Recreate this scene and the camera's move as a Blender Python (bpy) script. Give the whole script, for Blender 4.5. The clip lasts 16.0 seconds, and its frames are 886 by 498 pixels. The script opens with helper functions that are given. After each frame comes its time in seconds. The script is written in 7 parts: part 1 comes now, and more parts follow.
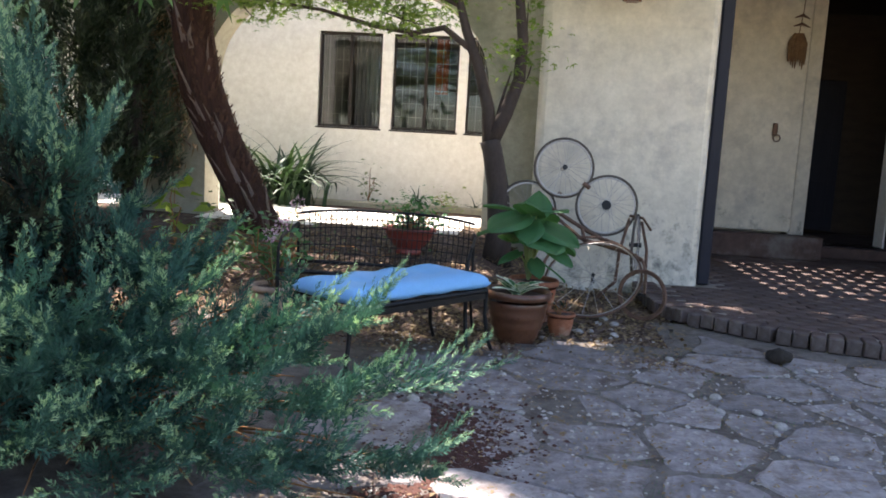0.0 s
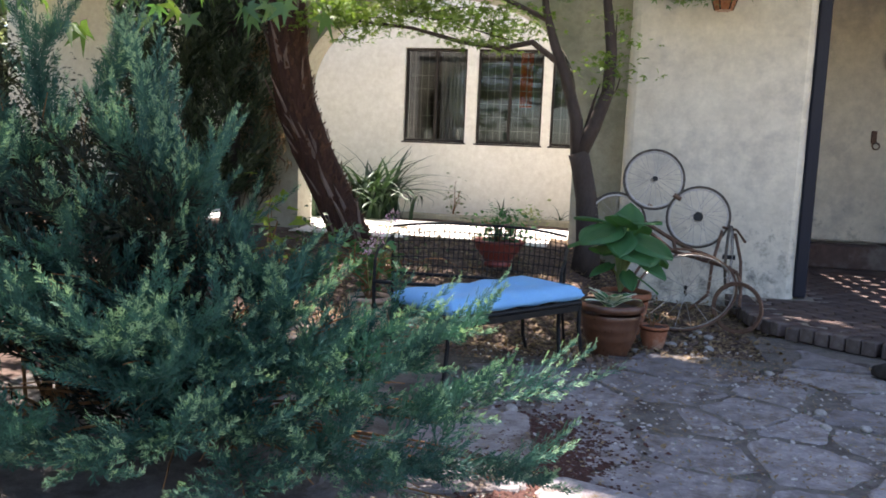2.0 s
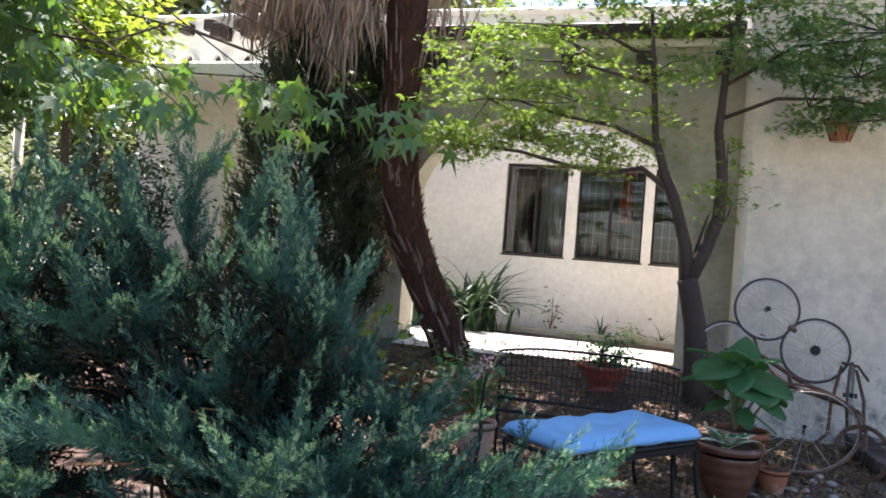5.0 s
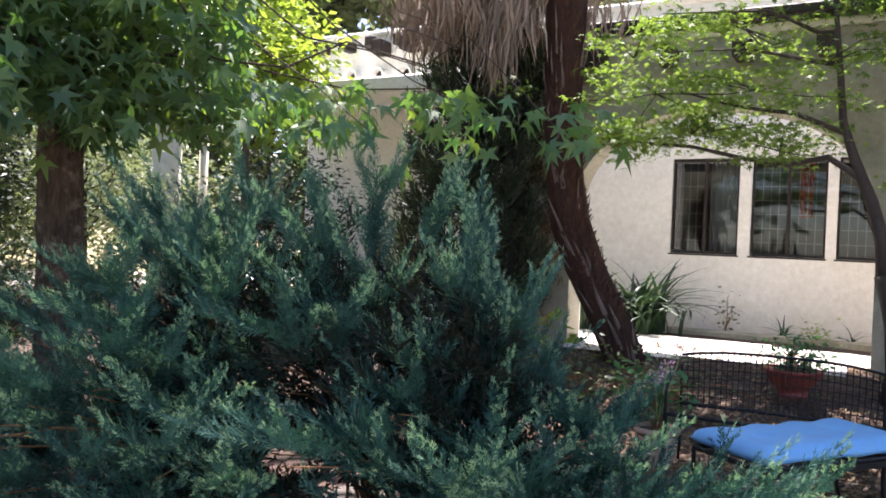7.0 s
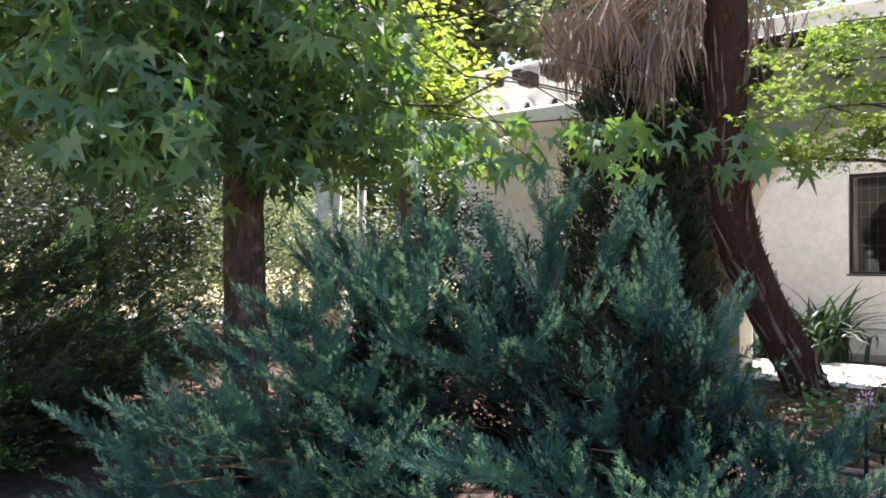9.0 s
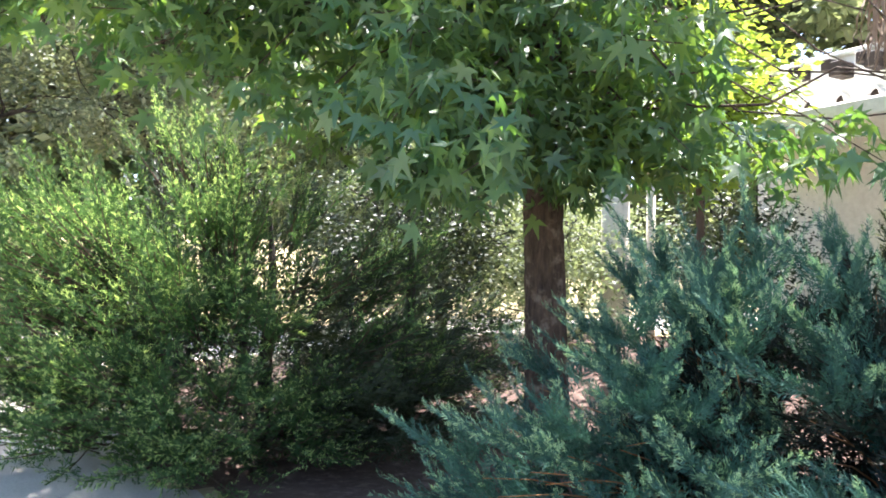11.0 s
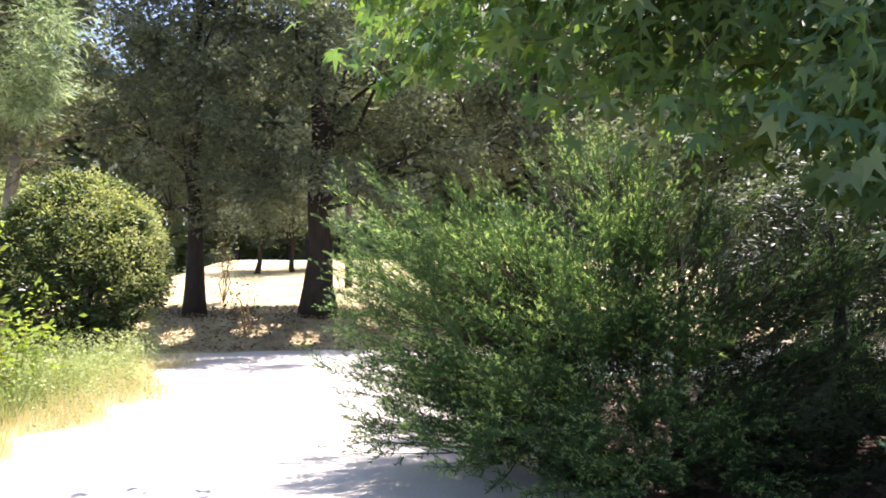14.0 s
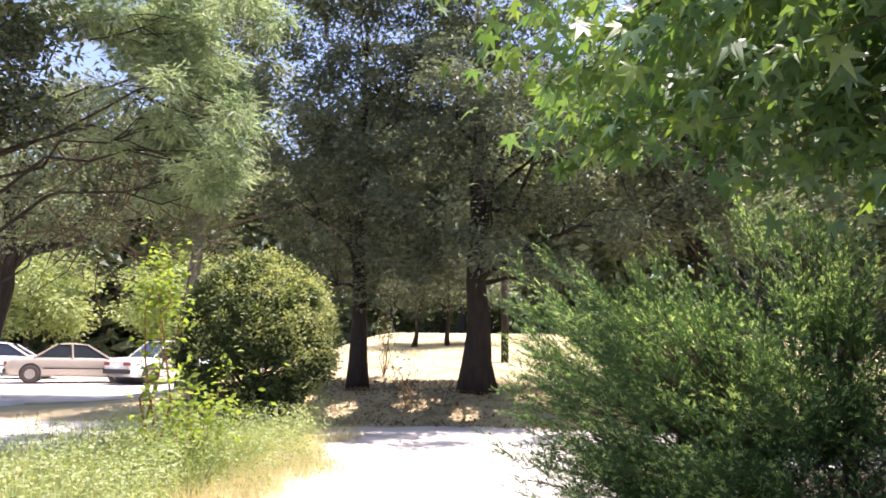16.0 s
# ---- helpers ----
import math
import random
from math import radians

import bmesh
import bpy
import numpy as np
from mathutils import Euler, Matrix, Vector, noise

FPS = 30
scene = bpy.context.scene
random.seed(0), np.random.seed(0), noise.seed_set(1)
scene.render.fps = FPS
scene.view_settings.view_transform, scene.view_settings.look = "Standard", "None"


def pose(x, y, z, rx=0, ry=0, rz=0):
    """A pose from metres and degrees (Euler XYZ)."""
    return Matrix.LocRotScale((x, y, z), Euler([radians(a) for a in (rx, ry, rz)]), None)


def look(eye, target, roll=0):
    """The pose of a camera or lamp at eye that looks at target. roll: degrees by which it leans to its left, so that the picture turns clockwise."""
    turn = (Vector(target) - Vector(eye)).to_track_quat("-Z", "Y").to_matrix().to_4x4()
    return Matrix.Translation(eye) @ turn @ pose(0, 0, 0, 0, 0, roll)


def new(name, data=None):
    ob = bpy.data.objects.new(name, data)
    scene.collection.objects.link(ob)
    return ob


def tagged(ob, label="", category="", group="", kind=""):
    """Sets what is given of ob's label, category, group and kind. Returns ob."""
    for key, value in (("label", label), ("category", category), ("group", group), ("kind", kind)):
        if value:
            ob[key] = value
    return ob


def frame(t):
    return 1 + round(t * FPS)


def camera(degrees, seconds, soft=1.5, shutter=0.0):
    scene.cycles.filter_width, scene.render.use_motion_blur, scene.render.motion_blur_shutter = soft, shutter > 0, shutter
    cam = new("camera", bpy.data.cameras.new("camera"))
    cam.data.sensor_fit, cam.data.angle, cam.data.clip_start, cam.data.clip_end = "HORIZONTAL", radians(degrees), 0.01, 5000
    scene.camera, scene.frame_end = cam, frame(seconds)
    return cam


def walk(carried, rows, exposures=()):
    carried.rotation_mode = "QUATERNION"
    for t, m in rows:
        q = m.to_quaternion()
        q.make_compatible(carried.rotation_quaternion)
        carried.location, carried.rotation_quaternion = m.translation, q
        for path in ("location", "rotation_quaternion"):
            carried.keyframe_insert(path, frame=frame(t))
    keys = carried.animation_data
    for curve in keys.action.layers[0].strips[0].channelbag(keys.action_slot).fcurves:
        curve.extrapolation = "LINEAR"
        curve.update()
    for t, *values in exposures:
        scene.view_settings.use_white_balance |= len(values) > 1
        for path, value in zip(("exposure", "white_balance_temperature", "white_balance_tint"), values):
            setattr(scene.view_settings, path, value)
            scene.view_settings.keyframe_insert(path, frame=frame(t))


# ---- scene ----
cam = camera(58.4, 16.0, soft=1.75)
# seconds, eye (x, y, z), pitch, roll, yaw
WAY = [
    (0, 0.001, 0.001, 1.248, -7.39, -3.17, 6.11),
    (0.5, -0.019, 0.011, 1.242, -7.53, -2.77, 8.12),
    (1, -0.035, 0.002, 1.242, -7.58, -2.67, 9.43),
    (1.5, -0.051, -0.031, 1.240, -7.31, -2.58, 10.19),
    (2, -0.089, -0.093, 1.250, -6.74, -2.41, 11.62),
    (2.5, -0.122, -0.121, 1.275, -5.02, -2.43, 12.44),
    (3, -0.126, -0.133, 1.305, -3.35, -3.73, 12.18),
    (3.5, -0.172, -0.151, 1.340, -1.58, -3.83, 13.39),
    (4, -0.210, -0.171, 1.379, -0.71, -4.24, 14.28),
    (6.5, -0.358, -0.172, 1.429, 0.38, -2.97, 26.29),
    (7, -0.386, -0.205, 1.421, -0.40, -2.44, 28.87),
    (7.5, -0.392, -0.239, 1.422, -0.76, -2.04, 29.77),
    (8, -0.411, -0.262, 1.415, -0.63, -1.82, 31.97),
    (8.5, -0.452, -0.284, 1.421, 0.56, -1.09, 35.35),
    (11, -0.700, -0.370, 1.440, 2.03, -0.77, 59.05),
    (11.5, -0.737, -0.438, 1.433, 2.31, -0.70, 64.66),
    (12, -0.799, -0.514, 1.425, 2.33, 0.14, 70.45),
    (12.5, -0.855, -0.591, 1.429, 2.26, 0.69, 76.16),
    (13, -0.901, -0.640, 1.424, 2.33, 0.50, 79.96),
    (13.5, -0.935, -0.683, 1.422, 2.69, 0.24, 82.01),
    (14, -0.941, -0.722, 1.424, 3.40, 0.04, 84.47),
    (14.5, -0.974, -0.775, 1.447, 4.86, -0.37, 87.77),
    (15, -0.998, -0.848, 1.474, 6.74, -0.77, 90.62),
    (15.5, -0.981, -0.899, 1.499, 8.07, -0.80, 92.78),
    (16, -0.986, -0.936, 1.506, 8.49, -0.77, 95.15),
]
walk(cam, [(t, pose(x, y, z, 90 + pitch, roll, yaw)) for t, x, y, z, pitch, roll, yaw in WAY],
     exposures=[(0, 2.12, 6700, 17), (3.5, 1.96, 6450, 21), (8.5, 1.88, 6300, 23), (11, 2.58, 6250, 19), (13, 1.93, 6350, 23), (16, 1.52, 6450, 31)])

# ---- light ----
SUN_ELEV, SUN_AZ = radians(73), math.atan2(0.86, -0.50)
sun_from = Vector((math.cos(SUN_ELEV) * math.cos(SUN_AZ), math.cos(SUN_ELEV) * math.sin(SUN_AZ), math.sin(SUN_ELEV)))
world = bpy.data.worlds.new("sky")
scene.world = world
world.use_nodes = True
wn = world.node_tree
sky = wn.nodes.new("ShaderNodeTexSky")
sky.sky_type, sky.sun_disc = "NISHITA", False
sky.sun_elevation, sky.sun_rotation = SUN_ELEV, math.pi / 2 - SUN_AZ
wn.links.new(sky.outputs[0], wn.nodes["Background"].inputs[0])
wn.nodes["Background"].inputs[1].default_value = 0.11
sun = new("sun", bpy.data.lights.new("sun", "SUN"))
sun.data.energy, sun.data.angle, sun.data.color = 5.0, radians(0.53), (1.0, 0.95, 0.87)
sun.matrix_world = look(sun_from * 50, (0, 0, 0))

# ---- materials ----
def ramp(nt, src, stops):
    r = nt.nodes.new("ShaderNodeValToRGB")
    while len(r.color_ramp.elements) < len(stops):
        r.color_ramp.elements.new(0.5)
    for e, (p, c) in zip(r.color_ramp.elements, stops):
        e.position, e.color = p, (*c, 1)
    nt.links.new(src, r.inputs[0])
    return r.outputs[0]


def noise_tex(nt, scale, detail=5, rough=0.6, coords="Object", stretch=None):
    tc = nt.nodes.new("ShaderNodeTexCoord")
    out = tc.outputs[coords]
    if stretch:
        mp = nt.nodes.new("ShaderNodeMapping")
        mp.inputs["Scale"].default_value = stretch
        nt.links.new(out, mp.inputs[0])
        out = mp.outputs[0]
    n = nt.nodes.new("ShaderNodeTexNoise")
    n.inputs["Scale"].default_value, n.inputs["Detail"].default_value, n.inputs["Roughness"].default_value = scale, detail, rough
    nt.links.new(out, n.inputs["Vector"])
    return n.outputs["Fac"]


def mixc(nt, fac, a, b, mode="MIX"):
    m = nt.nodes.new("ShaderNodeMix")
    m.data_type, m.blend_type = "RGBA", mode
    for v, k in ((fac, 0), (a, 6), (b, 7)):
        if isinstance(v, (int, float)):
            m.inputs[k].default_value = v
        elif isinstance(v, tuple):
            m.inputs[k].default_value = (*v, 1)
        else:
            nt.links.new(v, m.inputs[k])
    return m.outputs[2]


def bump(nt, height, strength, dist):
    b = nt.nodes.new("ShaderNodeBump")
    b.inputs["Strength"].default_value, b.inputs["Distance"].default_value = strength, dist
    nt.links.new(height, b.inputs["Height"])
    return b.outputs[0]


def material(name, lo, hi, scale=6.0, rough=0.85, metal=0.0, bump_d=0.004, bump_s=0.5, fine=60.0, stain=None, stain_scale=1.5, coords="Object", stretch=None, spec=0.3, vary=0.0, coat=0.0, damp=None):
    """Two-scale surface: base mottling lo..hi, optional stain colour, fine relief."""
    m = bpy.data.materials.new(name)
    m.use_nodes = True
    nt = m.node_tree
    p = nt.nodes["Principled BSDF"]
    col = ramp(nt, noise_tex(nt, scale, 6, 0.6, coords, stretch), [(0.3, lo), (0.7, hi)])
    g = noise_tex(nt, fine, 4, 0.7, coords, stretch)
    col = mixc(nt, 0.35, col, ramp(nt, g, [(0.25, tuple(c * 0.55 for c in lo)), (0.75, tuple(min(1, c * 1.25) for c in hi))]))
    if stain:
        f = ramp(nt, noise_tex(nt, stain_scale, 8, 0.65, coords), [(0.52, (0, 0, 0)), (0.68, (1, 1, 1))])
        col = mixc(nt, f, col, stain)
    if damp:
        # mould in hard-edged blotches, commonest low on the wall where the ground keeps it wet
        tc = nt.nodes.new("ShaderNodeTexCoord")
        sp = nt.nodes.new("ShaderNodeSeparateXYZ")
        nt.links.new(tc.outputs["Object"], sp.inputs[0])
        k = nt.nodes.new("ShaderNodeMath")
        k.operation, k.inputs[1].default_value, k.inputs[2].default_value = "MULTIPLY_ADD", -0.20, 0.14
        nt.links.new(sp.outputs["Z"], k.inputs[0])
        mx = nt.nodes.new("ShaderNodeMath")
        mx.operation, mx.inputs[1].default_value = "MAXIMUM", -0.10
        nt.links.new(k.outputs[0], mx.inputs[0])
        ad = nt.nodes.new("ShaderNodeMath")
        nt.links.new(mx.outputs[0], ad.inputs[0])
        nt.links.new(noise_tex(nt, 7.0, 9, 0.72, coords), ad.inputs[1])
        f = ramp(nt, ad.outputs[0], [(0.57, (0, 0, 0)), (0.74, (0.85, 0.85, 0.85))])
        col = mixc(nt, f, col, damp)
    if vary:
        oi = nt.nodes.new("ShaderNodeObjectInfo")
        col = mixc(nt, 1.0, col, ramp(nt, oi.outputs["Random"], [(0, (1 - vary,) * 3), (1, (1.0, 1.0, 1.0))]), "MULTIPLY")
    nt.links.new(col, p.inputs["Base Color"])
    p.inputs["Metallic"].default_value, p.inputs["Specular IOR Level"].default_value = metal, spec
    p.inputs["Coat Weight"].default_value = coat
    r = nt.nodes.new("ShaderNodeMapRange")
    r.inputs[3].default_value, r.inputs[4].default_value = max(0.02, rough - 0.12), min(1, rough + 0.1)
    nt.links.new(g, r.inputs[0])
    nt.links.new(r.outputs[0], p.inputs["Roughness"])
    if bump_d:
        nt.links.new(bump(nt, g, bump_s, bump_d), p.inputs["Normal"])
    return m


def leaf_material(name, dark, mid, light, trans=0.45, gloss=0.35, patch=1.2, tcol=None):
    """Foliage: colour by leaf and by clump, light passing through the blade, a soft gloss."""
    m = bpy.data.materials.new(name)
    m.use_nodes = True
    nt = m.node_tree
    p = nt.nodes["Principled BSDF"]
    geo = nt.nodes.new("ShaderNodeNewGeometry")
    col = ramp(nt, geo.outputs["Random Per Island"], [(0.0, dark), (0.5, mid), (1.0, light)])
    col = mixc(nt, 0.5, col, ramp(nt, noise_tex(nt, patch, 3), [(0.3, dark), (0.7, light)]))
    nt.links.new(col, p.inputs["Base Color"])
    p.inputs["Roughness"].default_value, p.inputs["Specular IOR Level"].default_value = 0.5, gloss
    t = nt.nodes.new("ShaderNodeBsdfTranslucent")
    nt.links.new(mixc(nt, 1.0, col, tcol or (1.5, 1.45, 0.75), "MULTIPLY"), t.inputs[0])
    mx = nt.nodes.new("ShaderNodeMixShader")
    mx.inputs[0].default_value = trans
    nt.links.new(p.outputs[0], mx.inputs[1])
    nt.links.new(t.outputs[0], mx.inputs[2])
    nt.links.new(mx.outputs[0], nt.nodes["Material Output"].inputs[0])
    return m


def glass_material(name):
    m = bpy.data.materials.new(name)
    m.use_nodes = True
    nt = m.node_tree
    g = nt.nodes.new("ShaderNodeBsdfGlossy")
    g.inputs["Roughness"].default_value = 0.03
    tr = nt.nodes.new("ShaderNodeBsdfTransparent")
    tr.inputs[0].default_value = (0.75, 0.77, 0.76, 1)
    fr = nt.nodes.new("ShaderNodeFresnel")
    fr.inputs[0].default_value = 1.55
    mx = nt.nodes.new("ShaderNodeMixShader")
    nt.links.new(fr.outputs[0], mx.inputs[0])
    nt.links.new(tr.outputs[0], mx.inputs[1])
    nt.links.new(g.outputs[0], mx.inputs[2])
    nt.links.new(mx.outputs[0], nt.nodes["Material Output"].inputs[0])
    return m


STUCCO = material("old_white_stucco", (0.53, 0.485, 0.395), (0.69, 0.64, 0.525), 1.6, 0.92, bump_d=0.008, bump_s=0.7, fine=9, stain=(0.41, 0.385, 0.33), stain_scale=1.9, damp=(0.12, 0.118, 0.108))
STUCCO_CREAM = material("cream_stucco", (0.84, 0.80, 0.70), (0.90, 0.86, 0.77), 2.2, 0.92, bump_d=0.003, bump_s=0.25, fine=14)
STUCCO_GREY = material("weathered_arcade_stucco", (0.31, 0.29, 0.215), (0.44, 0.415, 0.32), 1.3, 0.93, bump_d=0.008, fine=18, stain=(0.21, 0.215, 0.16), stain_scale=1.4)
NAVY = material("navy_painted_wood", (0.007, 0.008, 0.016), (0.014, 0.015, 0.026), 8, 0.6, fine=90, stretch=(1, 1, 0.1))
DARKWOOD = material("dark_stained_timber", (0.018, 0.013, 0.010), (0.05, 0.035, 0.025), 10, 0.6, fine=70, stretch=(0.3, 1, 1))
BROWNFRAME = material("dark_brown_window_frame", (0.020, 0.015, 0.012), (0.035, 0.027, 0.022), 10, 0.5, fine=90)
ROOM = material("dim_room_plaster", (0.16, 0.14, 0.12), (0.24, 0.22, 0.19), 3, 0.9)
LATTICE = material("pale_grille_bar", (0.42, 0.38, 0.32), (0.55, 0.50, 0.44), 8, 0.6, bump_d=0)
BRICK = material("worn_red_paver_brick", (0.062, 0.040, 0.036), (0.13, 0.086, 0.074), 9, 0.9, bump_d=0.005, fine=60, stain=(0.17, 0.145, 0.13), stain_scale=3, vary=0.35)
MORTAR = material("sandy_mortar", (0.20, 0.17, 0.14), (0.30, 0.26, 0.22), 20, 0.95, bump_d=0.004)
FLAG = material("grey_flagstone", (0.14, 0.118, 0.115), (0.42, 0.385, 0.38), 9.0, 0.85, bump_d=0.016, bump_s=1.0, fine=30, stain=(0.13, 0.092, 0.073), stain_scale=5.5, vary=0.35)
SOIL = material("leaf_littered_soil", (0.055, 0.034, 0.027), (0.135, 0.090, 0.070), 7, 0.97, bump_d=0.02, bump_s=0.9, fine=45, stain=(0.20, 0.145, 0.115), stain_scale=9)
JOINT = material("dusty_gritty_joint", (0.085, 0.07, 0.06), (0.21, 0.185, 0.165), 16, 0.97, bump_d=0.012, bump_s=0.9, fine=90, stain=(0.06, 0.045, 0.035), stain_scale=3.5)
MULCH = material("red_brown_mulch", (0.035, 0.014, 0.011), (0.10, 0.045, 0.035), 20, 0.95, bump_d=0.003)
BARKCHIP = material("weathered_bark_chip", (0.085, 0.055, 0.042), (0.23, 0.165, 0.13), 30, 0.95, bump_d=0.003)
PEBBLE = material("pale_pebble", (0.28, 0.26, 0.24), (0.52, 0.49, 0.45), 20, 0.85, bump_d=0.003, vary=0.3)
LITTER = leaf_material("dry_fallen_leaf", (0.10, 0.06, 0.03), (0.20, 0.13, 0.07), (0.36, 0.27, 0.16), 0.1, 0.2)
TERRACOTTA = material("terracotta", (0.24, 0.085, 0.045), (0.34, 0.135, 0.07), 6, 0.8, bump_d=0.003, fine=50, stain=(0.42, 0.28, 0.2), stain_scale=6)
GLAZED = material("glazed_brown_clay", (0.07, 0.030, 0.018), (0.14, 0.06, 0.032), 7, 0.32, bump_d=0.003, fine=40, spec=0.5)
REDPLASTIC = material("dark_red_glazed_bowl", (0.16, 0.025, 0.018), (0.25, 0.045, 0.03), 7, 0.45, bump_d=0.002, spec=0.5)
PALEPOT = material("pale_terracotta", (0.45, 0.30, 0.22), (0.58, 0.42, 0.32), 7, 0.85)
BLUE = material("sky_blue_cushion_cloth", (0.17, 0.42, 0.74), (0.23, 0.50, 0.82), 3, 0.6, bump_d=0.004, fine=160, bump_s=0.25)
IRON = material("black_wrought_iron", (0.010, 0.010, 0.011), (0.025, 0.024, 0.024), 14, 0.5, metal=0.4)
RUST = material("rusty_bicycle_steel", (0.07, 0.04, 0.03), (0.20, 0.12, 0.085), 18, 0.6, metal=0.55, fine=120)
CHROME = material("dull_bare_rim", (0.30, 0.27, 0.24), (0.46, 0.43, 0.40), 20, 0.4, metal=0.8)
RUBBER = material("perished_tyre", (0.05, 0.042, 0.036), (0.11, 0.09, 0.075), 20, 0.9)
BARK = material("grey_brown_bark", (0.045, 0.032, 0.024), (0.15, 0.105, 0.075), 9, 0.95, bump_d=0.03, bump_s=1.0, fine=26, stretch=(1, 1, 0.3))
GUMBARK = material("furrowed_red_brown_bark", (0.008, 0.006, 0.005), (0.125, 0.088, 0.066), 22, 0.95, bump_d=0.03, bump_s=1.0, fine=50, stretch=(1, 1, 0.22), stain=(0.20, 0.165, 0.13), stain_scale=9)
PALEBARK = material("smooth_pale_grey_bark", (0.17, 0.17, 0.16), (0.30, 0.30, 0.28), 4, 0.85, bump_d=0.008, stretch=(1, 1, 0.5))
MAPLEBARK = material("smooth_dark_maple_bark", (0.028, 0.020, 0.017), (0.075, 0.056, 0.047), 8, 0.8, bump_d=0.006, stretch=(1, 1, 0.4))
PALMBARK = material("fibrous_palm_trunk", (0.016, 0.008, 0.006), (0.078, 0.034, 0.024), 16, 0.97, bump_d=0.03, bump_s=1.0, fine=50, stretch=(1, 1, 0.2))
OAKBARK = material("dark_oak_bark", (0.016, 0.013, 0.011), (0.055, 0.045, 0.036), 9, 0.97, bump_d=0.03, bump_s=1.0, stretch=(1, 1, 0.3))
FROND = material("dry_palm_frond", (0.16, 0.115, 0.088), (0.38, 0.29, 0.225), 5, 0.9, bump_d=0.004, stretch=(1, 1, 0.2))
BOOT = material("split_palm_leaf_base", (0.075, 0.048, 0.038), (0.20, 0.145, 0.12), 9, 0.95, bump_d=0.004, stretch=(1, 1, 0.3))
FIBRE = material("reddish_palm_fibre", (0.035, 0.016, 0.011), (0.10, 0.05, 0.032), 12, 0.95, bump_d=0)
TWIG = material("orange_brown_twig", (0.16, 0.075, 0.03), (0.30, 0.16, 0.07), 12, 0.9)
JUN = leaf_material("blue_green_juniper", (0.012, 0.043, 0.038), (0.035, 0.104, 0.083), (0.095, 0.200, 0.150), 0.15, 0.16, 2.0, (1.2, 1.5, 1.0))
JUN_TIP = leaf_material("yellow_green_juniper_tip", (0.11, 0.225, 0.150), (0.20, 0.345, 0.22), (0.35, 0.48, 0.29), 0.25, 0.16, 2.0, (1.3, 1.4, 0.8))
CEDAR = leaf_material("green_cedar_spray", (0.016, 0.046, 0.023), (0.046, 0.108, 0.048), (0.11, 0.20, 0.085), 0.40, 0.15, 1.2)
CEDAR_TIP = leaf_material("light_cedar_tip", (0.095, 0.20, 0.085), (0.23, 0.39, 0.16), (0.48, 0.60, 0.29), 0.5, 0.15, 1.2)
GUMLEAF = leaf_material("sweetgum_leaf", (0.036, 0.112, 0.072), (0.068, 0.166, 0.086), (0.17, 0.26, 0.08), 0.45, 0.7, 0.8, (1.85, 1.7, 0.45))
MAPLELEAF = leaf_material("lime_maple_leaf", (0.065, 0.125, 0.030), (0.11, 0.19, 0.042), (0.20, 0.29, 0.07), 0.52, 0.3, 1.2)
OAKLEAF = leaf_material("grey_green_oak_leaf", (0.040, 0.060, 0.045), (0.092, 0.125, 0.092), (0.22, 0.26, 0.19), 0.34, 0.3, 0.35)
OLIVELEAF = leaf_material("pale_olive_leaf", (0.070, 0.100, 0.060), (0.135, 0.175, 0.100), (0.26, 0.30, 0.185), 0.42, 0.4, 0.4, (1.4, 1.4, 0.85))
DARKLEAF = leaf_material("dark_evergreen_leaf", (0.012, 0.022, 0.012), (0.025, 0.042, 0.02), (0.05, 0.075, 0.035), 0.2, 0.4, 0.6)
LIMELEAF = leaf_material("sunny_lime_leaf", (0.12, 0.19, 0.03), (0.20, 0.30, 0.05), (0.32, 0.41, 0.09), 0.5, 0.3, 0.6)
SHRUBLEAF = leaf_material("glossy_shrub_leaf", (0.022, 0.045, 0.018), (0.05, 0.085, 0.032), (0.11, 0.16, 0.06), 0.3, 0.5, 2.2)
# tone of new leaves that also paints the shrub's sunlit side
SHRUBTIP = leaf_material("pale_new_sunlit_leaf", (0.11, 0.155, 0.055), (0.22, 0.28, 0.11), (0.46, 0.50, 0.25), 0.4, 0.4, 2.2)
HOSTA = leaf_material("broad_hosta_leaf", (0.035, 0.12, 0.045), (0.05, 0.16, 0.058), (0.08, 0.20, 0.075), 0.35, 0.5, 6)
STRAP = leaf_material("dark_strap_leaf", (0.012, 0.032, 0.014), (0.022, 0.050, 0.021), (0.04, 0.078, 0.03), 0.2, 0.5, 3)
CREAMEDGE = leaf_material("cream_leaf_margin", (0.55, 0.58, 0.42), (0.62, 0.65, 0.50), (0.70, 0.72, 0.58), 0.3, 0.4, 3)
WEED = leaf_material("green_weed", (0.15, 0.21, 0.08), (0.26, 0.34, 0.14), (0.44, 0.50, 0.27), 0.4, 0.25, 0.5)
STRAW = leaf_material("dry_grass", (0.40, 0.35, 0.20), (0.56, 0.50, 0.30), (0.68, 0.63, 0.44), 0.35, 0.25, 0.5)
NARROW = leaf_material("narrow_bright_leaf", (0.085, 0.145, 0.075), (0.18, 0.26, 0.15), (0.42, 0.49, 0.33), 0.45, 0.4, 0.6, (1.3, 1.35, 0.85))
# near-black green that paints the shade inside the juniper
JUN_SHADE = leaf_material("shaded_inner_juniper", (0.010, 0.016, 0.013), (0.018, 0.027, 0.021), (0.036, 0.038, 0.026), 0.1, 0.1, 3)
PINK = leaf_material("pale_pink_petal", (0.60, 0.30, 0.42), (0.74, 0.46, 0.56), (0.82, 0.66, 0.70), 0.3, 0.2, 9, (1, 1, 1))
